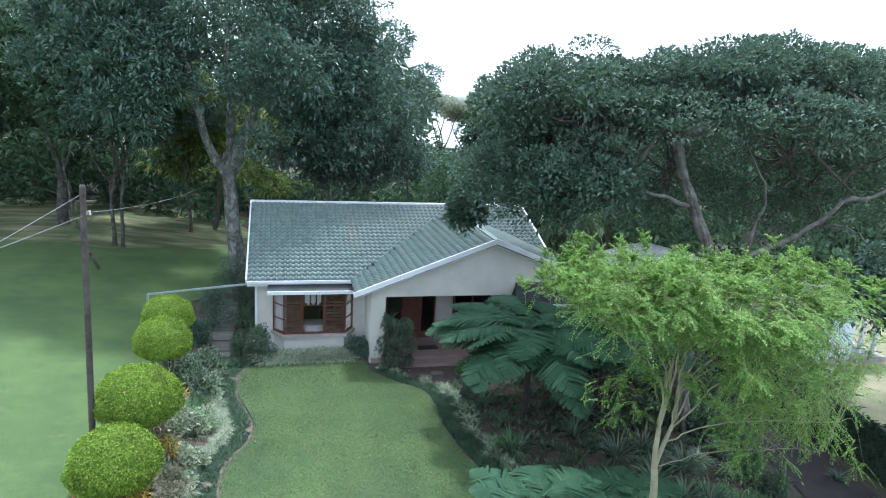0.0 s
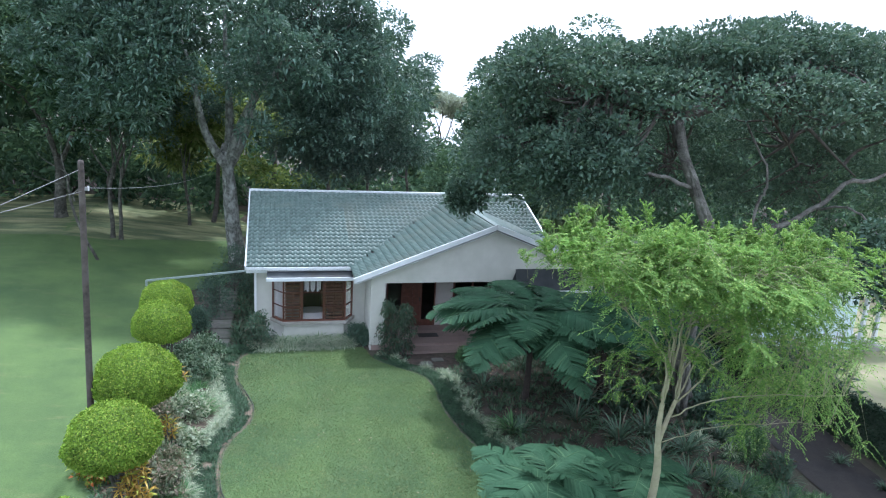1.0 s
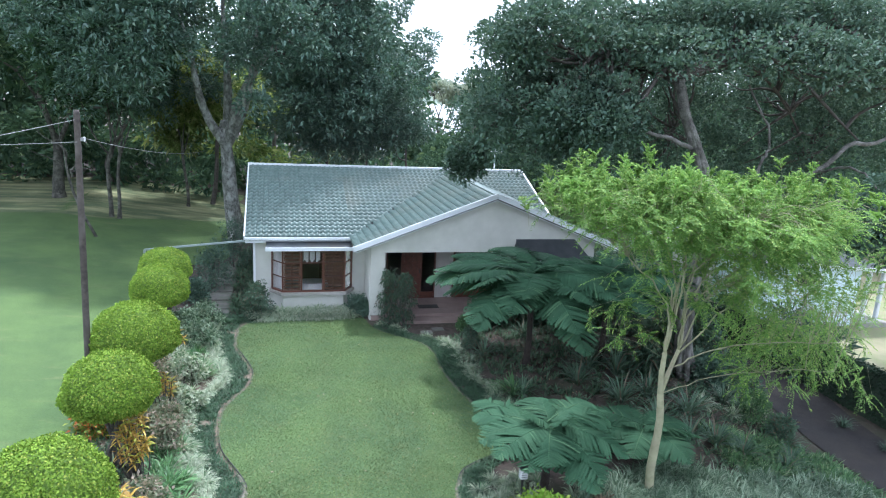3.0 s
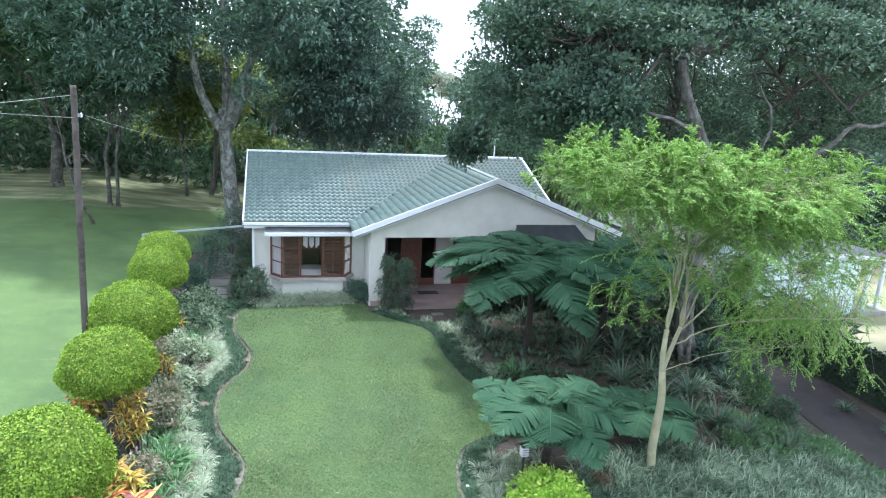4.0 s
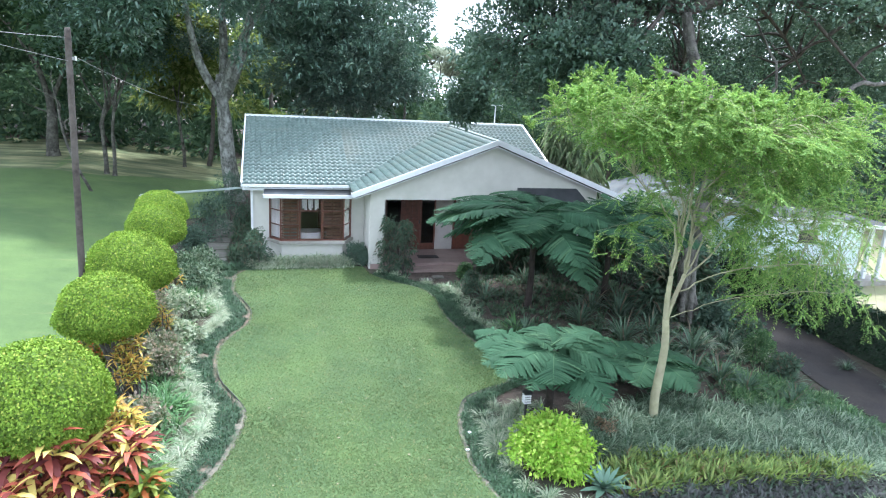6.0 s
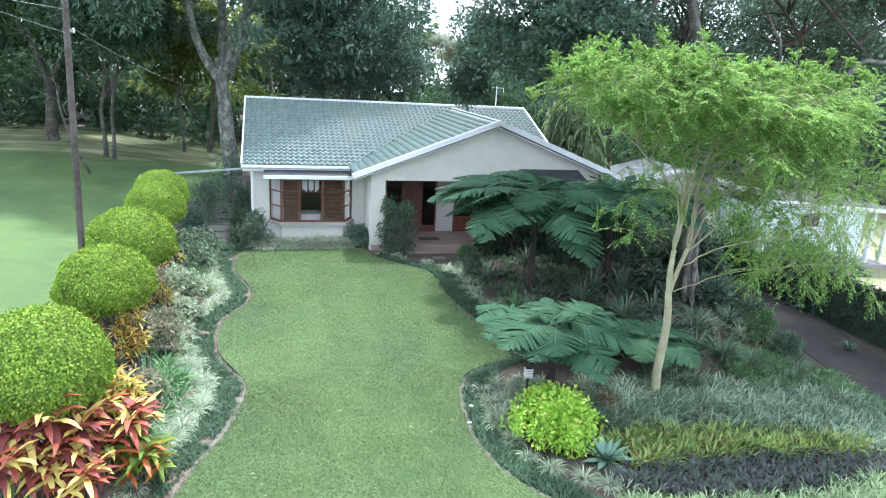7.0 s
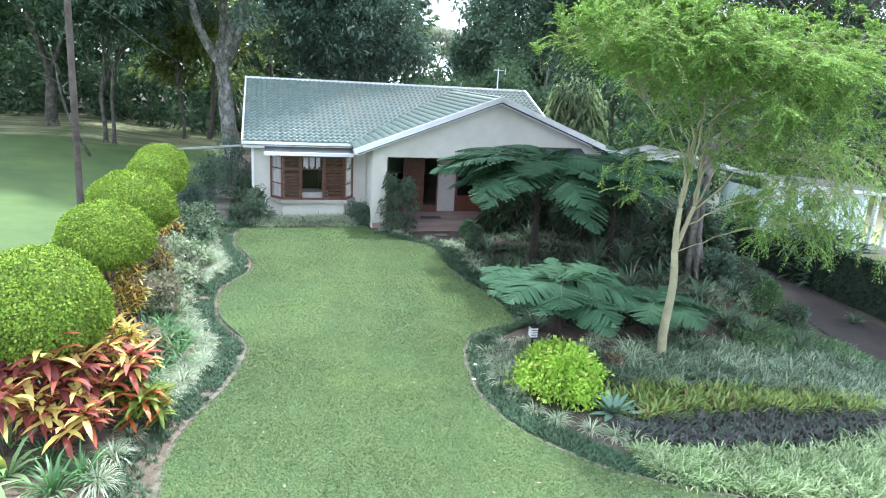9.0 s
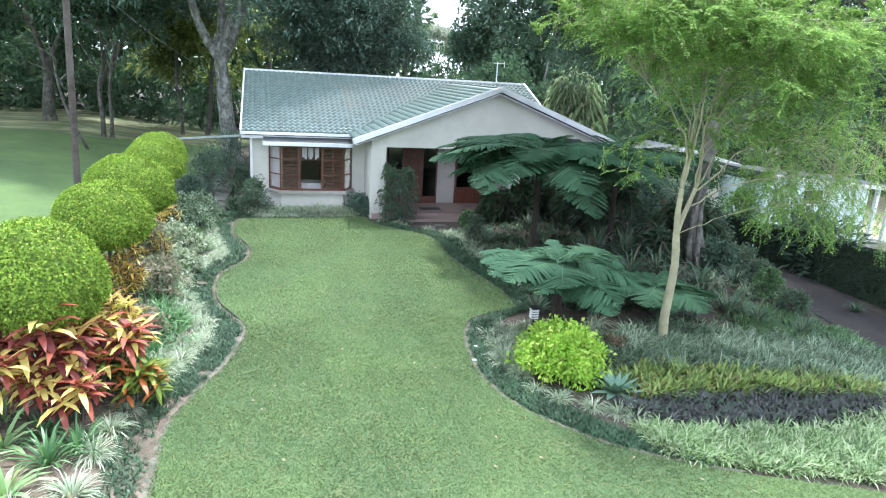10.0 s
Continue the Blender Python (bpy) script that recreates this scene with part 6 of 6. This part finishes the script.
shrub("weeping_palm", 14.2, 29.5, 1.6, 6.2, 8500, 0.36, L["palm"], 135, "pale drooping palm behind the house", "palm", aspect=0.08, clump=0.3, droop=1.3)

# shaded floor of the large bed: low leafy cover and more dark shrubs
bed("ground_cover", 1200, 5.6, 13.0, line_of((5.6, 12.4), (8, 12.2), (10.5, 11.4), (13, 11.0)), line_of((5.6, 19.5), (8, 20.6), (11, 20.5), (13, 17)), 0.26, 0.03, L["shade_cover"], 180, "low dark leafy cover under the trees", every=12, bend=0.5)
bed("leaf_litter", 2600, 5.2, 13.5, line_of((5.2, 12.6), (13.5, 11.0)), line_of((5.2, 19.5), (8, 21.0), (13.5, 18)), 0.1, 0.04, L["dry"], 181, "brown leaf litter under the trees", every=3, spread=6.0, bend=0.4)
for x, y, r, h, sd in ((14.3, 18.6, 0.9, 1.9, 191), (14.9, 20.6, 1.1, 2.3, 192), (13.0, 20.8, 1.1, 2.4, 193), (12.6, 22.6, 1.0, 2.6, 194), (15.9, 22.6, 1.2, 2.4, 195), (12.7, 15.9, 0.6, 1.0, 198), (16.3, 24.8, 1.2, 2.3, 199), (14.0, 24.6, 1.2, 2.6, 200)):
    shrub("shade_shrub", x, y, r, h, 2600, 0.14, L["fig"], sd, "dark leafy shrub in deep shade", group="shrubs in the shade")
for x, y, r, h, sd in ((9.9, 18.6, 0.3, 1.6, 211), (10.6, 15.9, 0.35, 1.4, 212)):
    shrub("cordyline", x, y, r, h, 500, 0.42, L["palm_dark"], sd, "dark drooping strap-leaved shrub in the shade", group="shrubs in the shade", aspect=0.1, droop=0.5, clump=0.7)
for x, y, r, h, sd in ((16.4, 26.6, 1.0, 3.1, 220), (18.3, 27.4, 0.9, 2.6, 221), (20.6, 27.5, 1.0, 3.2, 222), (20.2, 24.4, 0.8, 2.0, 223)):
    shrub("tall_shrub", x, y, r, h, 2600, 0.16, L["shrub"], sd, "leafy green shrub before the small cottage", group="shrubs before the cottage")

for x, y, k in ((13.6, 16.4, 1.0), (13.9, 15.2, 0.9), (13.3, 14.4, 0.9), (14.2, 17.6, 1.1), (13.0, 13.9, 0.8), (12.8, 15.0, 1.0), (12.2, 13.9, 0.9), (11.4, 14.2, 1.0)):
    tuft("pale", x, y, 1.5 * k, "grass_tuft", "grey-green arching grass tuft in the shade by the driveway", "grass tuft", "tufts by the driveway")
for x, y, r, h, sd in ((7.5, 20.7, 0.45, 1.2, 250), (8.3, 20.6, 0.5, 1.5, 251), (9.2, 20.6, 0.5, 1.4, 252), (10.1, 20.7, 0.5, 1.5, 253), (11.2, 20.4, 0.5, 1.3, 254)):
    shrub("house_shrub", x, y, r, h, 1200, 0.3, L["shade_cover"], sd, "dark drooping leafy shrub against the house wall", group="shrubs round the house", aspect=0.16, droop=0.7, clump=0.5)
for x, y, r, h, sd in ((9.3, 19.2, 0.25, 1.3, 230), (10.9, 18.4, 0.3, 1.9, 232), (11.9, 17.2, 0.35, 1.8, 233), (13.4, 18.0, 0.4, 1.9, 234)):
    shrub("cordyline", x, y, r, h, 420, 0.42, L["palm_dark"], sd, "dark drooping strap-leaved shrub on bare stems", group="shrubs in the shade", aspect=0.1, droop=0.5, clump=0.7, lift=0.55 * h, stems=3)

for x, y, r, h, sd in ((14.0, 16.4, 0.6, 1.1, 240), (13.6, 15.1, 0.5, 0.9, 241), (14.3, 18.2, 0.7, 1.4, 242), (14.8, 20.0, 0.8, 1.6, 243), (13.0, 16.9, 0.5, 0.9, 244), (13.2, 13.2, 0.35, 0.6, 245)):
    shrub("shade_shrub", x, y, r, h, 2200, 0.13, L["palm_dark"], sd, "leafy grey-green shrub in the shade by the driveway", group="shrubs in the shade", aspect=0.3)

random.seed(9)
for x, y in ((4.35, 10.9), (4.6, 11.25), (4.95, 11.45), (4.15, 10.45), (5.3, 10.0), (5.55, 9.6), (5.6, 10.3), (5.1, 10.3), (4.4, 10.25), (4.9, 10.75), (5.35, 11.3), (4.05, 10.0), (5.9, 10.8), (6.2, 11.3), (6.7, 11.6), (4.36, 11.5), (3.97, 10.76), (3.9, 9.96), (4.1, 11.1), (3.93, 9.35), (4.05, 10.3)):
    tuft("pale", x + random.uniform(-0.08, 0.08), y + random.uniform(-0.08, 0.08), random.uniform(0.9, 1.25), "grass_tuft", "grey-green arching grass tuft under the low tree fern", "grass tuft", "tufts under the tree fern")

for x, y, k in ((-2.3, 13.2, 1.0), (-2.0, 13.5, 0.9), (-2.6, 13.6, 1.0), (-2.1, 12.7, 0.9), (-1.75, 12.3, 0.8), (-2.2, 11.9, 0.9)):
    tuft("strap", x, y, k, "strap_plant", "green strap-leaved plant in the bed", "plant", "strap-leaved plants in the bed")

bed("verge_planting", 420, 10.6, 14.0, line_of((10.6, 11.5), (12.4, 11.3), (14.0, 9.4)), line_of((10.6, 13.2), (12.5, 13.0), (14.0, 12.2)), 0.34, 0.03, L["shrub"], 182, "low green leafy planting beside the driveway", every=14, bend=0.5)


# ---- garden lamp, path, wall and the buildings beyond ----
lamp = empty("garden_lamp", "small white louvred garden lamp on a dark post", "lamp", at=at(4.79, 10.8))
part("post", boxes((-0.02, 0.02, -0.02, 0.02, -0.1, 0.5)), M["lamp_dark"], lamp)
for k in range(4):
    part("louvre", boxes((-0.075, 0.075, -0.075, 0.075, 0.5 + k * 0.05, 0.53 + k * 0.05), bevel=0.008), M["lamp_white"], lamp)
part("core", boxes((-0.05, 0.05, -0.05, 0.05, 0.49, 0.7)), M["lamp_dark"], lamp)
part("cap", boxes((-0.085, 0.085, -0.085, 0.085, 0.7, 0.73), bevel=0.008), M["lamp_dark"], lamp)

for k in range(7):
    s = 0.45
    y = 22.4 + k * 1.0
    ob = part("path_slab", boxes((-0.4, 0.4, -s, s, 0.0, 0.06), bevel=0.015), M["mossy_stone"])
    ob.location = at(-1.95 + 0.05 * math.sin(k * 2), y, -0.01)
    tagged(ob, "weathered concrete path slab beside the house", "paving slab", "house path")
for k, (x, y) in enumerate(((4.5, 19.8), (4.95, 20.2), (5.4, 20.45))):
    ob = part("stepping_stone", boxes((-0.2, 0.2, -0.15, 0.15, 0.0, 0.045), bevel=0.012), M["mossy_stone"])
    ob.location = at(x, y)
    tagged(ob, "flat stepping stone before the porch", "stepping stone", "stepping stones")
for x, y in ((3.61, 10.64), (3.4, 10.06)):
    bm = bmesh.new()
    bmesh.ops.create_icosphere(bm, subdivisions=2, radius=0.045)
    for v in bm.verts:
        v.co = Vector((v.co.x, v.co.y * 0.7, v.co.z * 0.55)) * (1 + 0.25 * noise.noise(v.co * 14 + Vector((x, y, 0))))
    ob = part("pebble", bm, M["lamp_white"], smooth=True)
    ob.location = at(x, y, 0.04)
    tagged(ob, "small white pebble on the lawn edging", "pebble", "pebbles on the edging")
mat_ob = part("door_mat", boxes((5.1, 5.85, 22.2, 22.55, -0.004, 0.016), bevel=0.005), M["lamp_dark"])
tagged(mat_ob, "dark door mat on the porch floor", "door mat")


def garden_wall():
    w = empty("garden_wall", "dark creeper-grown boundary wall beside the driveway", "wall", at=(17.2, 8, 0), kind="structure")
    wall_top = lambda v: 0.26 - 0.06 * np.clip(v - 14.5, -2, 9)
    bm = bmesh.new()
    for k in range(22):
        y0 = -2 + k * 1.15
        g = float(land(17.2, y0))
        box(bm, 17.45, 17.75, y0, y0 + 1.15, g - 0.2, wall_top(y0))
    ob = part("wall_body", bm, M["creeper_wall"], w)
    ob.location = (-17.2, -8, 0)
    rng = np.random.default_rng(140)
    n = 14000
    P = np.stack([rng.uniform(17.33, 17.8, n), rng.uniform(-2, 23, n), rng.uniform(-1.2, 0.47, n)], 1)
    face = rng.random(n)
    P[:, 0] = np.where(face < 0.6, 17.42 - 0.05 * rng.random(n), P[:, 0])
    P[:, 2] = np.where(face < 0.6, np.minimum(P[:, 2], wall_top(P[:, 1])), wall_top(P[:, 1]) - 0.02 + 0.12 * rng.random(n))
    D = np.stack([-np.ones(n), rng.normal(size=n), rng.normal(size=n)], 1)
    ob = put("creeper", mesh_np("creeper", *leaves(P, D, 0.09, 0.06, rng), L["ivy"]), w)
    ob.location = (-17.2, -8, 0)


garden_wall()
rng = np.random.default_rng(141)
for k, (x, y) in enumerate(((18.1, 17.5), (18.2, 18.6), (18.2, 16.7))):
    shrub("cycad", x, y, 0.8, 2.0, 500, 0.5, L["fig"], 150 + k, "dark spiky-leaved plant above the wall", "plant", aspect=0.12, clump=0.6)


def outhouse():
    """The pale blue building in the yard, with a verandah on white posts."""
    g = float(land(24, 24))
    b = empty("outbuilding", "pale blue outbuilding with a sheet roof and white posts", "building", at=(23.3, 24, g))
    part("wall", boxes((-2.2, 3.6, 0, 0.2, -0.2, 2.75), (-2.2, -2.0, 0.2, 3, -0.2, 2.75), (3.4, 3.6, 0.2, 3, -0.2, 2.75), (-2.0, 3.4, 2.8, 3, -0.2, 2.75)), M["blue_wall"], b)
    w = part("window", boxes((-0.1, 0.95, -0.02, 0.02, 1.9, 2.5)), M["lamp_dark"], b, "dark window opening")
    part("frame", boxes((-0.15, 1.0, -0.06, -0.02, 1.85, 1.9), (-0.15, 1.0, -0.06, -0.02, 2.5, 2.55), (-0.15, -0.1, -0.06, -0.02, 1.9, 2.5), (0.95, 1.0, -0.06, -0.02, 1.9, 2.5)), M["trim"], w)
    part("roof", prism([(-2.5, 3.2), (5.4, 2.6), (5.4, 2.68), (-2.5, 3.3)], "y", -0.4, 3.4), M["dull_roof"], b)
    part("fascia", beam((-2.5, -0.42, 3.2), (5.4, -0.42, 2.6), 0.04, 0.16), M["trim"], b, "white board along the roof edge")
    part("gable", prism([(-2.2, 2.75), (3.6, 2.75), (-2.2, 3.15)], "y", 0, 0.2), M["blue_wall"], b)
    for x in (4.1, 4.95):
        part("post", boxes((x, x + 0.18, 0, 0.18, -0.2, 2.62), bevel=0.02), M["trim"], b, "white verandah post")
    part("verandah_floor", boxes((3.6, 5.4, -0.4, 3.4, -0.3, 0.08)), M["slab"], b)


outhouse()

# grey steel frame between the house corner and the clipped bushes
arch = empty("gate_frame", "thin grey-green steel gate frame beside the house", "gate", at=at(-4.2, 22.8))
part("post", boxes((-0.03, 0.03, -0.03, 0.03, -0.1, 1.95)), M["frame_steel"], arch)
part("top_rail", beam((0, 0, 1.95), (3.4, 0.3, 2.2), 0.06, 0.06), M["frame_steel"], arch)
part("brace", beam((0, 0, 1.5), (0.5, 0.04, 1.98), 0.04, 0.04), M["frame_steel"], arch)


def fence():
    g = float(land(23.3, 22.7))
    f = empty("garden_fence", "low wire and cane fence before the outbuilding", "fence", at=(23.3, 22.7, g))
    for k in range(34):
        part("cane", boxes((-3.2 + k * 0.15, -3.17 + k * 0.15, 0, 0.03, -0.1, 1.1 + 0.12 * math.sin(k * 5.1))), M["slab"], f)
    for z in (0.35, 0.9):
        part("rail", boxes((-3.25, 1.9, 0.03, 0.06, z, z + 0.04)), M["slab"], f)


fence()


def cottage():
    g = float(land(18, 29))
    b = empty("cottage", "small white cottage with a grey sheet roof behind the trees", "building", at=(18.6, 29, g))
    part("wall", prism([(-1.3, -0.2), (4.2, -0.2), (4.2, 2.35), (1.45, 2.98), (-1.3, 2.35)], "y", 0, 3), M["plaster"], b)
    w = part("window", boxes((-0.8, -0.1, -0.03, 0.0, 1.25, 2.1)), M["wood"], b, "small window with a red-brown frame")
    part("frame", boxes((-0.86, -0.04, -0.06, -0.03, 1.19, 1.25), (-0.86, -0.04, -0.06, -0.03, 2.1, 2.16)), M["trim"], w)
    for e in (-1, 1):
        part("roof", prism([(1.45, 3.02), (1.45 + e * 3.2, 2.3), (1.45 + e * 3.2, 2.37), (1.45, 3.1)], "y", -0.45, 3.3), M["sheet_roof"], b)
        part("barge_board", beam((1.45, -0.47, 3.04), (1.45 + e * 3.2, -0.47, 2.3), 0.03, 0.15), M["trim"], b, "white painted barge board")


cottage()

# dining table, chair and dresser seen through the bay window
table = empty("dining_table", "round table under a white cloth inside the bay window", "table", at=(1.3, 23.62, 0.0))
bm = bmesh.new()
bmesh.ops.create_cone(bm, cap_ends=True, segments=24, radius1=0.62, radius2=0.55, depth=0.3, matrix=Matrix.Translation((0, 0, 0.62)))
part("tablecloth", bm, M["cloth"], table, "white tablecloth")
part("leg", boxes((-0.06, 0.06, -0.06, 0.06, 0, 0.5)), M["wood"], table)
dining_chair = empty("dining_chair", "grey-green upholstered chair at the table", "chair", at=(0.62, 23.2, 0.0))
part("backrest", boxes((-0.24, 0.24, -0.05, 0.05, 0.45, 1.0), bevel=0.04), M["chair"], dining_chair)
part("seat", boxes((-0.24, 0.24, 0.05, 0.5, 0.4, 0.5), bevel=0.03), M["chair"], dining_chair)
for x in (-0.2, 0.2):
    for y in (0.0, 0.45):
        part("leg", boxes((x - 0.02, x + 0.02, y - 0.02, y + 0.02, 0, 0.4)), M["wood"], dining_chair)
dresser = empty("dresser", "tall red-brown timber dresser in the dining room", "cupboard", at=(2.4, 26.8, 0.0))
part("body", boxes((-0.7, 0.7, -0.2, 0.2, 0, 2.0)), M["wood"], dresser)
for k in range(4):
    part("shelf", boxes((-0.65, 0.65, -0.24, -0.2, 0.5 + k * 0.4, 0.55 + k * 0.4)), M["pale_wood"], dresser)

# far land, a white house and flat-topped trees in the gap between the crowns
bm = bmesh.new()
bmesh.ops.create_grid(bm, x_segments=60, y_segments=12, size=1)
for v in bm.verts:
    x, y = v.co.x * 700, 330 + v.co.y * 150
    v.co = Vector((x, y, -3 + 13 * (1 - v.co.y * v.co.y) * (0.8 + 0.4 * noise.noise(Vector((x * 0.006, y * 0.004, 1))))))
tagged(part("far_hill", bm, M["far_land"], smooth=True), "hazy scrub-covered hill far beyond the garden", "hill", kind="structure")
fh = empty("far_house", "white house far beyond the garden, behind the trees", "house", at=(24.5, 95, -1.5))
part("wall", boxes((-9, 9, 0, 14, -1, 3.2)), M["far_wall"], fh)
part("roof", prism([(-0.6, 3.1), (7, 7.6), (14.6, 3.1)], "x", -9.6, 9.6), M["far_wall"], fh, "white painted sheet roof")
for k in range(5):
    part("window", boxes((-7.5 + k * 3.4, -6.2 + k * 3.4, -0.05, 0.02, 0.9, 2.3)), M["lamp_dark"], fh)
# the umbrella trees carry their distance haze in the leaf colour
for k, (x, y, hgt, s) in enumerate(((16.4, 66, 9.6, 3.4), (20.2, 70, 8.6, 3.2))):
    rng = np.random.default_rng(160 + k)
    z = float(land(x, y))
    a = rng.uniform(0, 6.28, 46)
    q = np.sqrt(rng.random(46)) * s
    C = np.stack([x + q * np.cos(a), y + q * np.sin(a), z + hgt + 0.5 * rng.normal(size=46) * 0.6], 1)
    R = np.tile([0.9, 0.9, 0.3], (46, 1))
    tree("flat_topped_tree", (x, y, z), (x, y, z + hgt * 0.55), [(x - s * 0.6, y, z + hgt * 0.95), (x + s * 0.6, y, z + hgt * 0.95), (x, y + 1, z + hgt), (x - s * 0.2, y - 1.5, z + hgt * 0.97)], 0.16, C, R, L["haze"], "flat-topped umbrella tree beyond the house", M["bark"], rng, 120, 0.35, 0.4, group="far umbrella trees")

# grass blades on the nearer half of the lawn
rng = np.random.default_rng(169)
n = 210000
y = 5.2 + 16.5 * rng.random(n) ** 1.25
x = lawn_left(y) - 0.05 + (np.minimum(lawn_right(y), 9) - lawn_left(y) + 0.09) * rng.random(n)
z = land(x, y) + 0.028
a = rng.uniform(0, 6.28, n)
hgt, wid = rng.uniform(0.014, 0.032, n), rng.uniform(0.007, 0.013, n)
tip = np.stack([x + 0.03 * rng.normal(size=n), y + 0.03 * rng.normal(size=n), z + hgt], 1)
sx, sy = np.cos(a) * wid, np.sin(a) * wid
V = np.stack([np.stack([x - sx, y - sy, z], 1), np.stack([x + sx, y + sy, z], 1), tip], 1).reshape(-1, 3)
tagged(put("grass", mesh_np("grass", V, np.arange(3 * n).reshape(-1, 3), L["grass"])), "short green grass blades of the lawn", "grass", kind="stuff")

# fallen leaves on the lawn
rng = np.random.default_rng(170)
n = 80
y = rng.uniform(5.5, 21, n)
x = lawn_left(y) + (np.minimum(lawn_right(y), 6) - lawn_left(y)) * rng.random(n)
P = np.stack([x, y, land(x, y) + 0.04], 1)
D = np.stack([rng.normal(size=n), rng.normal(size=n), np.zeros(n)], 1)
ln = rng.uniform(0.04, 0.085, n)
tagged(put("fallen_leaves", mesh_np("fallen_leaves", *leaves(P, D, ln, ln * 0.5, rng, 0.0, 0.1, normal=np.tile([0, 0, 3.0], (n, 1))), M["litter"])), "scattered dry leaves on the lawn", "leaves", kind="stuff")

# ---- roof tiles, course by course ----
in_main = lambda p: p.x < X1 - 0.05 and p.y < RIDGE_Y - 0.03 and (p.x < WX0 or main_z(p.y) > wing_z(p.x) - 0.01)
in_left = lambda p: p.x < WXA - 0.05 and (p.y < EAVE_Y or wing_z(p.x) > main_z(p.y) - 0.01)
in_right = lambda p: p.x > WXA + 0.05 and p.y < 25.7 and (p.y < EAVE_Y or wing_z(p.x) > main_z(p.y) - 0.01)
up_main, up_left, up_right = (0, ca, ca * PITCH), (ca, 0, ca * PITCH), (-ca, 0, ca * PITCH)
rows = int(SLOPE / TG) + 1
tiled(roof_front, "tile", int((X1 - X0) / TW), rows, slope_matrix((X0, EAVE_Y, EAVE_Z), (1, 0, 0), up_main), in_main, lambda c, r: c < 19 and r < 16, "grey-green roll tiles in straight courses")
tiled(roof_left, "tile", 32, rows - 1, slope_matrix((WX0, WY + 32 * TW, WEAVE), (0, -1, 0), up_left), in_left, lambda c, r: False, "grey-green roll tiles in straight courses")
tiled(roof_right, "tile", 24, rows - 1, slope_matrix((WX1, WY, WEAVE), (0, 1, 0), up_right), in_right, lambda c, r: False, "grey-green roll tiles in straight courses")
